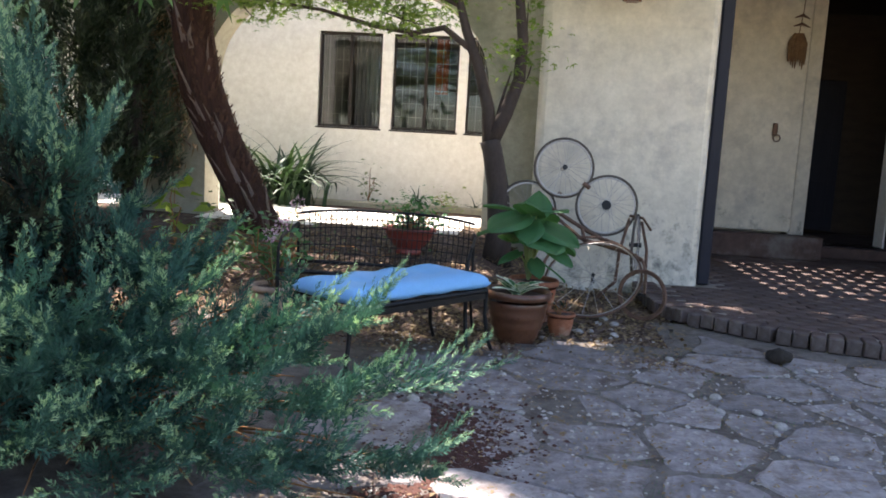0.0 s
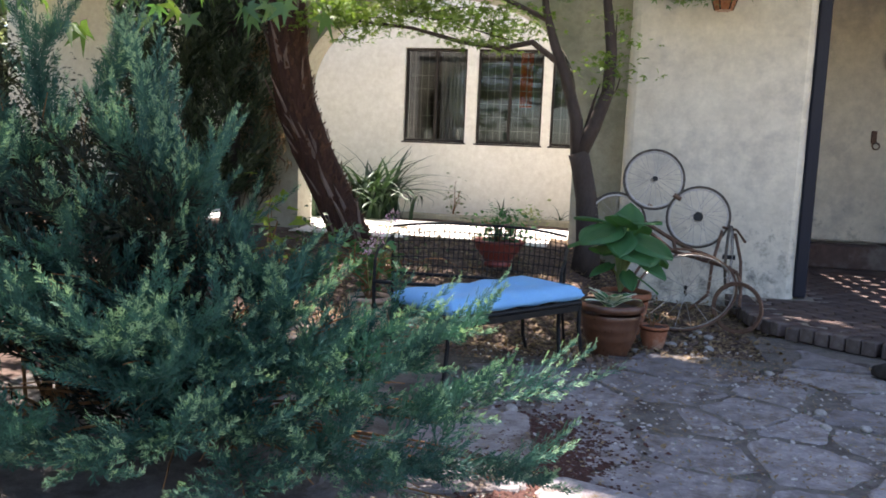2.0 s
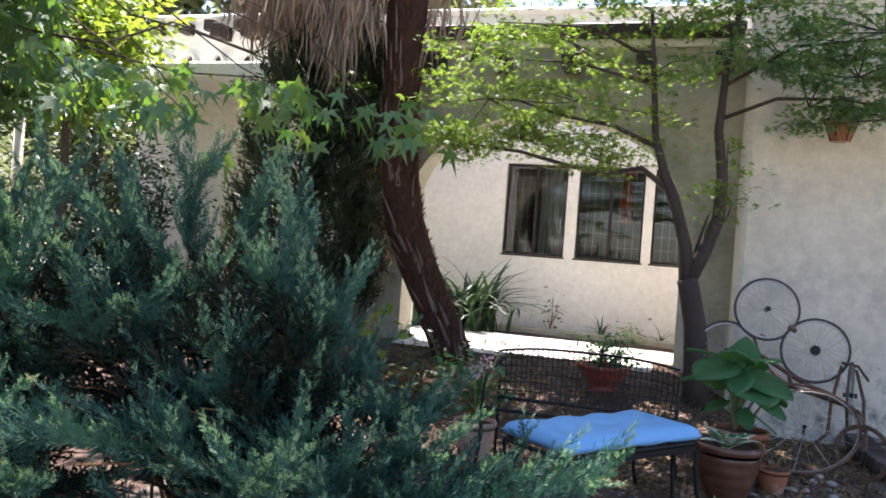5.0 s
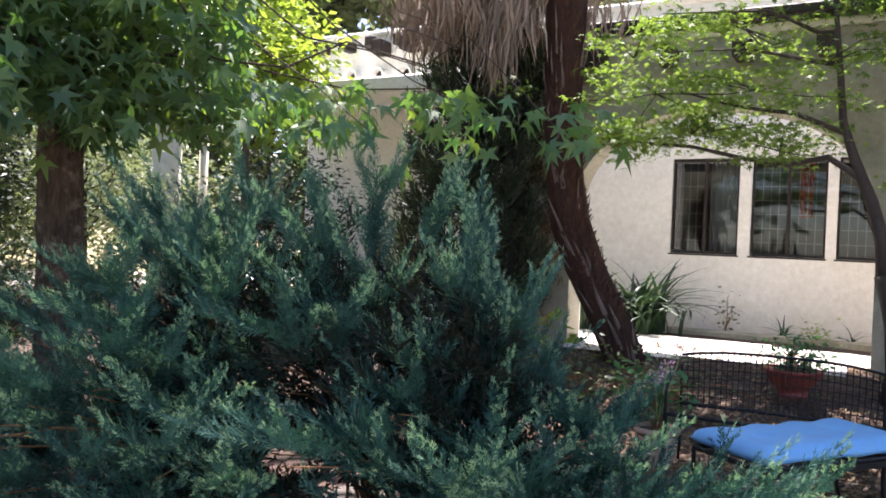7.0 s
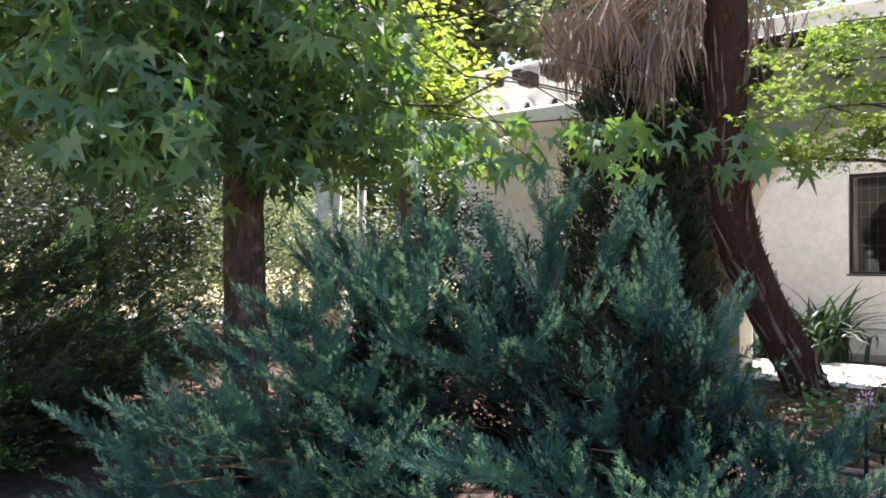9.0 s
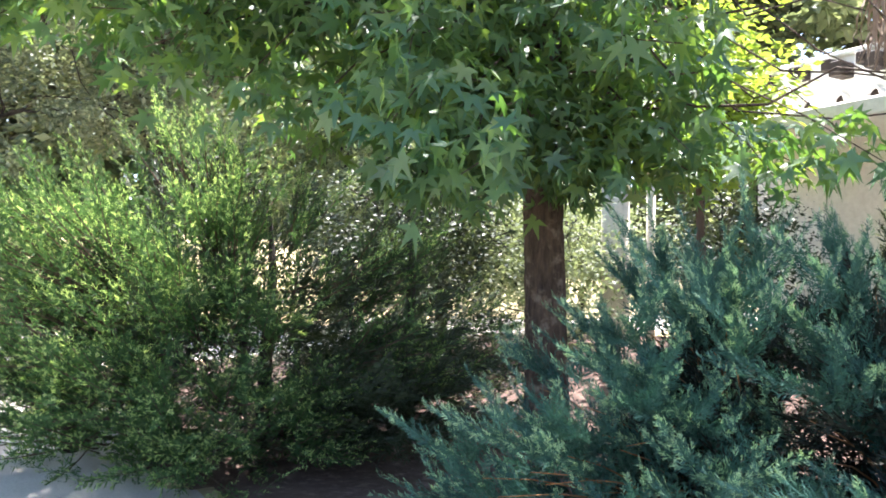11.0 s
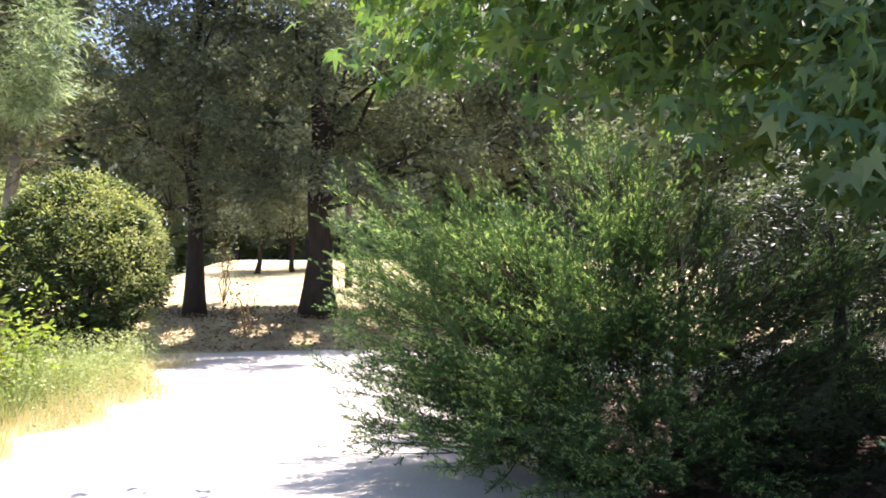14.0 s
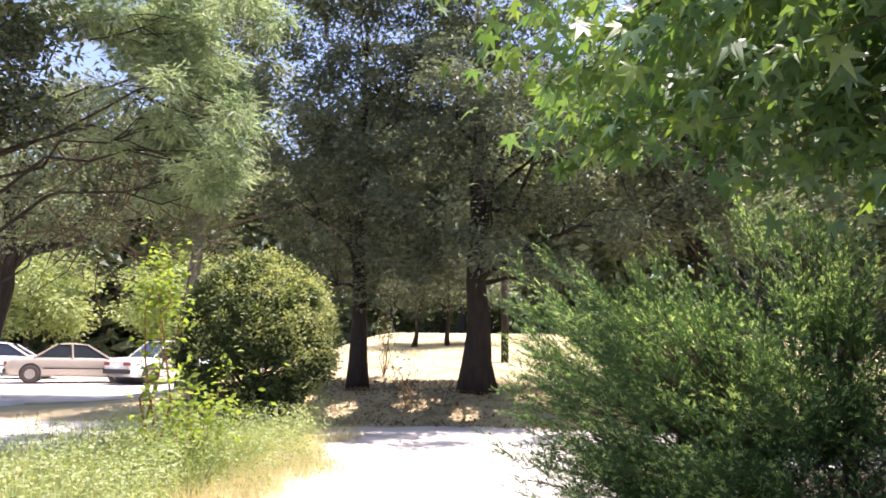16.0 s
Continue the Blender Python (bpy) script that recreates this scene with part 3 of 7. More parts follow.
lattice = thing("porch_lattice", (2.85, 9.1, 3.5), "dark timber lattice in the porch ceiling", "lattice")
for i in range(14):
    x = -1.12 + 0.172 * i + 0.018 * math.sin(i * 2.7)
    part("slat", Shape().box(x - 0.060, -1.1, 0.0, x + 0.060, 1.1, 0.018), DARKWOOD, lattice)
for i in range(8):
    y = -1.08 + 0.285 * i
    part("slat", Shape().box(-1.15, y - 0.09, 0.0185, 1.15, y + 0.09, 0.036), DARKWOOD, lattice)
# unseen wall, added to keep skylight out of the porch
structure("wall_porch_blocker", Shape().box(4.3, 7.42, 0.12, 6.5, 7.9, 3.13), STUCCO, "unseen whitewashed wall added to darken the porch")
d1 = thing("door_1", (3.60, 12.3, 0.31), "dark timber entrance door standing shut", "door")
d1["kind"] = "structure"
part("door_leaf", Shape().box(0, 0, 0, 0.95, 0.05, 2.2, 0.01), NAVY, d1)
for zz in (0.25, 0.95, 1.65):
    part("door_panel", Shape().box(0.12, -0.013, zz, 0.83, -0.001, zz + 0.48, 0.005), NAVY, d1)
part("door_handle", Shape().tube([(0.08, -0.05, 1.0), (0.08, -0.05, 1.14)], 0.012), RUST, d1)

# brick terrace: mortar bed, rim bricks on a curve, pavers
rim = [(1.13, 7.3), (1.13, 6.75), (1.17, 6.32), (1.30, 6.04), (1.57, 5.82), (1.83, 5.62), (2.13, 5.49), (2.45, 5.40), (3.0, 5.32), (3.8, 5.27), (5.2, 5.25)]


def along(poly, step):
    """Points and directions at even steps along a polyline."""
    out, carry = [], 0.0
    for (x0, y0), (x1, y1) in zip(poly, poly[1:]):
        L = math.hypot(x1 - x0, y1 - y0)
        t = carry
        while t < L:
            out.append((x0 + (x1 - x0) * t / L, y0 + (y1 - y0) * t / L, math.atan2(y1 - y0, x1 - x0)))
            t += step
        carry = t - L
    return out


s = Shape()
outline = [(x + 0.05, y + 0.05) for x, y in rim] + [(5.2, 10.6), (1.18, 10.6)]
n = len(outline)
s.add([(x, y, 0.0) for x, y in outline] + [(x, y, 0.105) for x, y in outline], [tuple(range(n, 2 * n))] + [(i, (i + 1) % n, n + (i + 1) % n, n + i) for i in range(n)])
terrace = structure("pavement_terrace", s, MORTAR, "red brick porch terrace with a curved edge")


def set_flagstones():
    """Irregular flagstones: cells round scattered points, shrunk, chamfered, each its own piece."""
    base = structure("pavement_patio", strip("pavement_patio", np.arange(-3.0, 6.2, 0.2), np.arange(-4.0, 6.4, 0.2),
                     lambda x, y: (y < 4.95 + 0.25 * np.sin(x * 2.2)) | ((x > 1.0) & (y < 6.0)), 0.0215, JOINT, 0.0), None, "grey flagstone patio with weedy joints")
    r = np.random.default_rng(11)
    pts = []
    while len(pts) < 330:
        p = np.array([r.uniform(-2.6, 5.8), r.uniform(-3.0, 5.7)])
        if all(np.hypot(*(p - q)) > 0.32 + 0.26 * noise.noise((q[0] * 0.9, q[1] * 0.9, 7)) for q in pts) or r.random() < 0.01:
            pts.append(p)
        elif r.random() < 0.0015:
            break
    def keep(p):
        if p[1] > 4.75 + 0.2 * math.sin(p[0] * 3) and p[0] < 1.2:
            return False
        return min(math.hypot(p[0] - x, p[1] - y) for x, y, _ in rimpts) > 0.26 and not (p[1] > 5.35 and p[0] > 1.9) and not (p[0] < -0.9 and p[1] > 0.9)
    P = np.array(pts)
    for p in pts:
        if not keep(p):
            continue
        poly = [np.array(q) for q in ((p[0] - 0.6, p[1] - 0.5), (p[0] + 0.6, p[1] - 0.5), (p[0] + 0.6, p[1] + 0.5), (p[0] - 0.6, p[1] + 0.5))]
        for q in P:
            dq = q - p
            L = math.hypot(*dq)
            if L < 1e-6 or L > 1.4:
                continue
            nrm, lim = dq / L, L / 2 - 0.008 - 0.026 * r.random() ** 2
            out = []
            for a, b in zip(poly, poly[1:] + poly[:1]):
                da, db = (a - p) @ nrm - lim, (b - p) @ nrm - lim
                if da <= 0:
                    out.append(a)
                if da * db < 0:
                    out.append(a + (b - a) * da / (da - db))
            poly = out
            if len(poly) < 3:
                break
        if len(poly) < 3:
            continue
        ring = []
        for a, b in zip(poly, poly[1:] + poly[:1]):
            L = math.hypot(*(b - a))
            ring.append(a * 0.9 + b * 0.1 + r.normal(size=2) * 0.006)
            if L > 0.10:
                nn = np.array([-(b - a)[1], (b - a)[0]]) / L
                bow = r.uniform(-0.012, 0.03)
                for q in (0.3, 0.5, 0.72):
                    ring.append(a + (b - a) * (q + r.normal() * 0.04) + nn * (bow * math.sin(math.pi * q) + r.normal() * 0.010))
            ring.append(a * 0.1 + b * 0.9 + r.normal(size=2) * 0.006)
        ring = np.array(ring)
        c = ring.mean(0)
        z1, k = 0.024 + r.uniform(-0.005, 0.008), len(ring)
        tilt = r.uniform(-0.015, 0.015, 2)
        v, f = [], []
        for sc, z in ((1.0, 0.0), (1.0, z1 - 0.008), (0.965, z1)):
            v += [(*(c + (q - c) * sc - c), z + ((q - c) @ tilt if z > 0.01 else 0)) for q in ring]
        f = [(i, (i + 1) % k, k + (i + 1) % k, k + i) for i in range(k)] + [(k + i, k + (i + 1) % k, 2 * k + (i + 1) % k, 2 * k + i) for i in range(k)] + [tuple(range(2 * k, 3 * k))]
        ob = part("flagstone", Shape().add(v, f), FLAG, base)
        ob.location = (c[0], c[1], float(ground_z(c[0], c[1])) + 0.002)


rimpts = along(rim, 0.105)


# ---- foliage helpers ----
def unit(v):
    return v / np.maximum(np.linalg.norm(v, axis=-1, keepdims=True), 1e-9)


def frames(d, r, spin=None):
    """Right-handed frames whose first axis is d."""
    d = unit(d)
    ref = unit(r.normal(size=d.shape))
    b = unit(np.cross(d, ref))
    return np.stack([d, b, np.cross(d, b)], -1)


def scatter(tv, tf, pos, rot, size, tm=None):
    """Copies of a template (tv, tf) at pos with rotation frames and sizes, in one vertex and face array."""
    n, k = len(pos), len(tv)
    V = np.einsum("nij,kj->nki", rot, tv) * np.asarray(size).reshape(-1, 1, 1) + pos[:, None, :]
    F = tf[None] + (np.arange(n) * k)[:, None, None]
    M = None if tm is None else np.tile(tm, n)
    return V.reshape(-1, 3), F.reshape(-1, tf.shape[1]), M


def join(groups):
    V, F, M, o = [], [], [], 0
    for v, f, m in groups:
        V.append(v), F.append(f + o), M.append(np.zeros(len(f), int) if m is None else m)
        o += len(v)
    return np.concatenate(V), np.concatenate(F), np.concatenate(M)


def frond_template(seed, stems=11, teeth=3, wide=0.36, blade=0.026, tooth=0.075, flat=0.20, slant=0.62, curl=0.10):
    """A pointed feathery frond of unit length along x, its face to z: narrow tapering stems leave it in turn, longest near the foot, each with small forward teeth. Material 1 is the young end."""
    r = np.random.default_rng(seed)
    V, F, M = [], [], []

    def lance(p, e, ln, w, young):
        e = e / np.linalg.norm(e)
        side = np.cross(np.array([0, 0, 1.0]) + r.normal(size=3) * 0.35, e)
        side *= w / np.linalg.norm(side)
        n = len(V)
        V.extend([p - side * 0.3, p + e * ln * 0.35 - side, p + e * ln, p + e * ln * 0.35 + side])
        F.extend([(n, n + 1, n + 2), (n, n + 2, n + 3)])
        M.extend([1 if young else 0] * 2)

    def spike(p, e, ln, w, young):
        e = e / np.linalg.norm(e)
        side = np.cross(np.array([0, 0, 1.0]) + r.normal(size=3) * 0.4, e)
        side *= w / np.linalg.norm(side)
        n = len(V)
        V.extend([p - side, p + side, p + e * ln])
        F.append((n, n + 1, n + 2))
        M.append(1 if young else 0)

    def axis(t):
        return np.array([t, 0.03 * math.sin(4 * t + seed), curl * t * t - 0.03 * t])
    lance(axis(0.05), np.array([1.0, 0, 0.02]), 0.6, blade * 0.9, False)
    lance(axis(0.55), np.array([1.0, 0, curl]), 0.5, blade * 0.7, True)
    for i in range(stems):
        t = 0.02 + 0.86 * (i + 0.4 * r.random()) / stems
        sg = 1 if i % 2 else -1
        L = (wide * (1 - t) ** 0.8 * (0.5 + 0.5 * min(1, t * 5)) + 0.07) * r.uniform(0.8, 1.2)
        d = np.array([1.0, sg * slant * r.uniform(0.75, 1.25), r.normal() * flat])
        d /= np.linalg.norm(d)
        young = t > 0.45
        lance(axis(t), d + np.array([0.1, 0, 0.05]), L, blade, young)
        for k in range(teeth):
            u = 0.15 + 0.62 * k / max(1, teeth - 1) if teeth > 1 else 0.45
            p = axis(t) + d * L * u
            for q in (-1, 1):
                spike(p, d + np.array([0.2, 0.6 * q, 0.25 * r.normal()]), tooth * r.uniform(0.7, 1.3) * (1.2 - 0.5 * u), blade * 0.62, young or u > 0.5)
    return np.array(V), np.array(F), np.array(M)


FRONDS = [frond_template(60 + k, 9, 1, 0.38, 0.027, 0.12, 0.28, 0.6, 0.14) for k in range(6)]
SHOOTS = [frond_template(80 + k, 7, 1, 0.42, 0.030, 0.13, 0.35, 0.6, -0.06) for k in range(6)]


def plumes(name, boughs, mats, seed, reach=0.58, n=32, size=(0.085, 0.20), young=0.6, rise=0.10, side=3, templates=None, spread=0.30):
    """Each bough ends in one dense pointed plume, with smaller plumes leaving its foot; the bough behind it stays bare."""
    r = np.random.default_rng(seed)
    templates = templates or FRONDS
    P, D, S, Y, N = [], [], [], [], []

    def one(a, b, c, reach, n, lo, hi, fresh):
        L = max(0.15, np.linalg.norm(b - a) + np.linalg.norm(c - b))
        t = 1 - min(0.92, reach / L) * np.linspace(1, 0.03, n)
        p = bezier(a, b, c, t)
        tan = unit(2 * (1 - t)[:, None] * (b - a) + 2 * t[:, None] * (c - b))
        u = unit(np.cross(tan, np.array([0.1, 0.05, 1.0])))
        w = np.cross(tan, u)
        q = np.linspace(1, 0, n)
        an = np.arange(n) * 2.4 + r.normal(size=n) * 0.4
        out = u * np.cos(an)[:, None] + w * (np.sin(an) * 0.75)[:, None]
        P.append(p), D.append(unit(tan + out * (spread + 0.75 * q * r.uniform(0.5, 1.15, n))[:, None] + np.array([0, 0, rise])))
        S.append((lo + (hi - lo) * q) * r.uniform(0.8, 1.15, n))
        Y.append(q + 0.10 * r.normal(size=n) < fresh)
        N.append(unit(out * 0.7 + np.array([0, 0, 0.75]) + r.normal(size=(n, 3)) * 0.25))
    for a, b, c in boughs:
        a, b, c = (np.array(q, float) for q in (a, b, c))
        fresh = young * r.uniform(0.1, 1.3)
        one(a, b, c, reach * r.uniform(0.8, 1.2), n, size[0], size[1], fresh)
        L = np.linalg.norm(c - a)
        for k in range(side):
            t = 1 - min(0.8, r.uniform(0.25, 0.72) * reach / max(0.3, L))
            p = bezier(a, b, c, [t])[0]
            tan = unit(2 * (1 - t) * (b - a) + 2 * t * (c - b))
            sd = unit(np.cross(tan, np.array([0, 0, 1.0]))) * (1 if k % 2 else -1)
            d = unit(tan + sd * r.uniform(0.4, 1.1) + np.array([0, 0, r.uniform(0.0, 0.9)]))
            m = reach * r.uniform(0.45, 0.75)
            e = p + d * m
            e[2] = max(0.06, e[2])
            one(p, p + d * m * 0.5 - np.array([0, 0, 0.02]), e, m, max(6, n // 2), size[0] * 0.85, size[1] * 0.7, fresh)
    P, D, S, Y, N = np.concatenate(P), np.concatenate(D), np.concatenate(S), np.concatenate(Y), np.concatenate(N)
    b = unit(np.cross(N, D))
    R = np.stack([D, b, np.cross(D, b)], -1)
    pick = r.integers(0, len(templates), len(P))
    groups = []
    for k, (tv, tf, tm) in enumerate(templates):
        q = pick == k
        v, f, m = scatter(tv, tf, P[q], R[q], S[q], tm)
        groups.append((v, f, m * np.repeat(Y[q], len(tf))))
    V, F, M = join(groups)
    return fastmesh(name, V, F, mats, M)
SUN_GAPS = [(-0.24, 2.66, 0.50, 0.30), (-0.50, 2.85, 0.62, 0.30), (-0.7, 2.8, 0.7, 0.16), (1.9, 4.0, 0.1, 0.12), (0.35, 5.3, 0.6, 0.2)]
SUN_GAPS += [(-6.2, 0.2, 3.3, 0.75), (-5.4, 0.7, 3.3, 0.55), (-6.2, -0.45, 3.1, 0.6), (-5.2, 1.7, 3.0, 0.45), (2.8, 8.2, 0.12, 1.2), (2.6, 3.3, 0.1, 0.2), (2.3, 4.7, 0.1, 0.14), (3.2, 4.2, 0.1, 0.2), (1.2, 3.1, 0.1, 0.08)]
SUN_GAPS += [(-18.0, -3.1, 0.6, 0.5), (-17.5, -4.6, 0.5, 0.35), (-18.3, -0.6, 0.7, 0.4), (-17.4, -2.0, 0.5, 0.3), (-17.9, -5.8, 0.5, 0.5)]
SUN_GAPS += [(-7.5, -0.6, 1.6, 0.85), (-6.9, 0.5, 1.4, 0.7), (-7.9, 1.2, 2.8, 0.6), (-14.7, -5.5, 2.5, 1.4), (-0.95, 2.55, 0.75, 0.14)]
SUN_GAPS += [(-4.75, -0.2, 3.0, 0.4), (-5.1, -0.65, 3.2, 0.35), (-4.5, 0.25, 2.9, 0.3), (-4.95, 4.4, 2.7, 0.7), (-4.7, 5.5, 3.3, 0.5)]


def in_gap(P):
    """Leaves that would close the canopy's gaps over the sunlit spots of the yard."""
    d = np.array(sun_from)
    out = np.zeros(len(P), bool)
    for x, y, z, q in SUN_GAPS:
        v = P - np.array([x, y, z])
        s = v @ d
        out |= (s > 1.2) & (np.linalg.norm(v - s[:, None] * d, axis=1) < q + 0.05)
    return out


def bezier(a, b, c, t):
    t = np.asarray(t)[:, None]
    return (1 - t) ** 2 * a + 2 * t * (1 - t) * b + t ** 2 * c


def boughs_to_mesh(name, boughs, templates, mats, seed, per_m=22, size=(0.20, 0.34), start=0.25, young=0.5, rise=0.16, fan=0.75, least=7, flat=0.5):
    """Foliage along bough curves (a, b, c): sprays set spirally, leaning forward, shorter towards the tip, so that a bough ends in a plume.
    young: share of the sprays at the bough's end that carry light tips."""
    r = np.random.default_rng(seed)
    P, D, S, Y = [], [], [], []
    for a, b, c in boughs:
        a, b, c = (np.array(q, float) for q in (a, b, c))
        L = np.linalg.norm(b - a) + np.linalg.norm(c - b)
        n = max(least, int(L * per_m))
        t = start + (1 - start) * np.linspace(0.02, 0.97, n) ** 0.85
        p = bezier(a, b, c, t)
        tan = unit(2 * (1 - t)[:, None] * (b - a) + 2 * t[:, None] * (c - b))
        u = unit(np.cross(tan, np.array([0.1, 0.05, 1.0])))
        w = np.cross(tan, u)
        an = np.arange(n) * 2.4 + r.normal(size=n) * 0.5
        out = u * np.cos(an)[:, None] + w * np.sin(an)[:, None] * flat
        k = (fan * (1.1 - 0.45 * t) * r.uniform(0.7, 1.2, n))[:, None]
        P.append(p), D.append(unit(tan + out * k + np.array([0, 0, rise]))), S.append(r.uniform(*size, n) * (1.18 - 0.62 * t))
        Y.append(r.random(n) < young * np.clip((t - 0.35) * 2.2, 0.06, 1))
        P.append(c[None] - tan[-1:] * 0.03), D.append(tan[-1:]), S.append(np.array([size[1] * 0.62])), Y.append(np.array([r.random() < young * 1.4]))
    P, D, S, Y = np.concatenate(P), np.concatenate(D), np.concatenate(S), np.concatenate(Y)
    R = frames(D, r)
    pick = r.integers(0, len(templates), len(P))
    groups = []
    for k, (tv, tf, tm) in enumerate(templates):
        q = pick == k
        v, f, m = scatter(tv, tf, P[q], R[q], S[q], tm)
        groups.append((v, f, m * np.repeat(Y[q], len(tf))))
    V, F, M = join(groups)
    return fastmesh(name, V, F, mats, M)


def fans(boughs, seed, n=9, length=(0.20, 0.36), start=0.3, rise=0.35, fan=0.8):
    """Side branchlets along each bough, so that it ends in a hand of plumes."""
    r = np.random.default_rng(seed)
    out = []
    for a, b, c in boughs:
        a, b, c = (np.array(q, float) for q in (a, b, c))
        for i in range(n):
            t = start + (1 - start) * (i + 0.5 + 0.4 * r.normal()) / n
            t = min(0.96, max(0.15, t))
            p = bezier(a, b, c, [t])[0]
            tan = unit(2 * (1 - t) * (b - a) + 2 * t * (c - b))
            side = unit(np.cross(tan, np.array([0, 0, 1.0])))
            sg = 1 if i % 2 else -1
            d = unit(tan + side * sg * fan * r.uniform(0.5, 1.2) + np.array([0, 0, rise * r.uniform(-0.2, 1.3)]) + r.normal(size=3) * 0.12)
            L = r.uniform(*length) * (1.35 - 0.95 * t)
            e = p + d * L
            if e[2] < 0.06:
                e[2] = 0.06
            out.append((p, p + d * L * 0.5 - np.array([0, 0, 0.02]), e + np.array([0, 0, 0.04 * L])))
        tan = unit(c - b)
        out.append((bezier(a, b, c, [0.82])[0], bezier(a, b, c, [0.92])[0], c))
    return out


def twigs(boughs, r0=0.012, n=6, k=7):
    s = Shape()
    for a, b, c in boughs:
        a, b, c = (np.array(q, float) for q in (a, b, c))
        pts = bezier(a, b, c, np.linspace(0, 1, k))
        s.tube([tuple(p) for p in pts], [r0 * (1 - 0.8 * i / (k - 1)) for i in range(k)], n)
    return s


STAR = []
for i in range(5):
    a = math.radians(-108 + 54 * i)
    L = (0.62, 0.95, 1.05, 0.95, 0.62)[i]
    STAR.append((a, L))
sv, sf = [(0, 0, 0)], []
for i, (a, L) in enumerate(STAR):
    sv.append((math.cos(a) * L, math.sin(a) * L, -0.26 * L))
    b = a + math.radians(27)
    if i < 4:
        sv.append((math.cos(b) * 0.34, math.sin(b) * 0.34, 0.02))
sv.append((math.cos(math.radians(-150)) * 0.2, math.sin(math.radians(-150)) * 0.2, 0.0))
sv.append((math.cos(math.radians(150)) * 0.2, math.sin(math.radians(150)) * 0.2, 0.0))
STAR_V = np.array(sv)
STAR_F = np.array([(0, 10, 1), (0, 1, 2), (0, 2, 3), (0, 3, 4), (0, 4, 5), (0, 5, 6), (0, 6, 7), (0, 7, 8), (0, 8, 9), (0, 9, 11)])
OVAL_V = np.array([(0, 0, 0), (0.45, 0.24, 0.05), (1, 0, -0.04), (0.45, -0.24, 0.05)])
OVAL_F = np.array([(0, 1, 2), (0, 2, 3)])
LANCE_V = np.array([(0, 0, 0), (0.4, 0.09, 0.02), (1, 0, -0.1), (0.4, -0.09, 0.02)])


def leaf_frames(r, n, flat=0.6, hang=0.25, out=None):
    """Leaf frames: blades face up with scatter; the tip points outward and hangs a little."""
    tip = r.normal(size=(n, 3)) * np.array([1, 1, 0.3])
    if out is not None:
        tip = tip * 0.8 + out
    tip = unit(tip + np.array([0, 0, -hang]))
    nrm = unit(np.array([0, 0, 1.0]) + r.normal(size=(n, 3)) * (1 - flat))
    b = unit(np.cross(nrm, tip))
    return np.stack([tip, b, np.cross(tip, b)], -1)


def limb(s, r, a, b, r0, r1, n=7, k=7, bend=0.15):
    a, b = np.array(a, float), np.array(b, float)
    L = np.linalg.norm(b - a)
    pts = [a + (b - a) * t + np.array([0, 0, L * 0.12 * math.sin(math.pi * t)]) for t in np.linspace(0, 1, k)]
    for i in range(1, k - 1):
        pts[i] = pts[i] + r.normal(size=3) * L * bend * 0.3
    s.tube([tuple(p) for p in pts], [r0 + (r1 - r0) * i / (k - 1) for i in range(k)], n)
    return pts


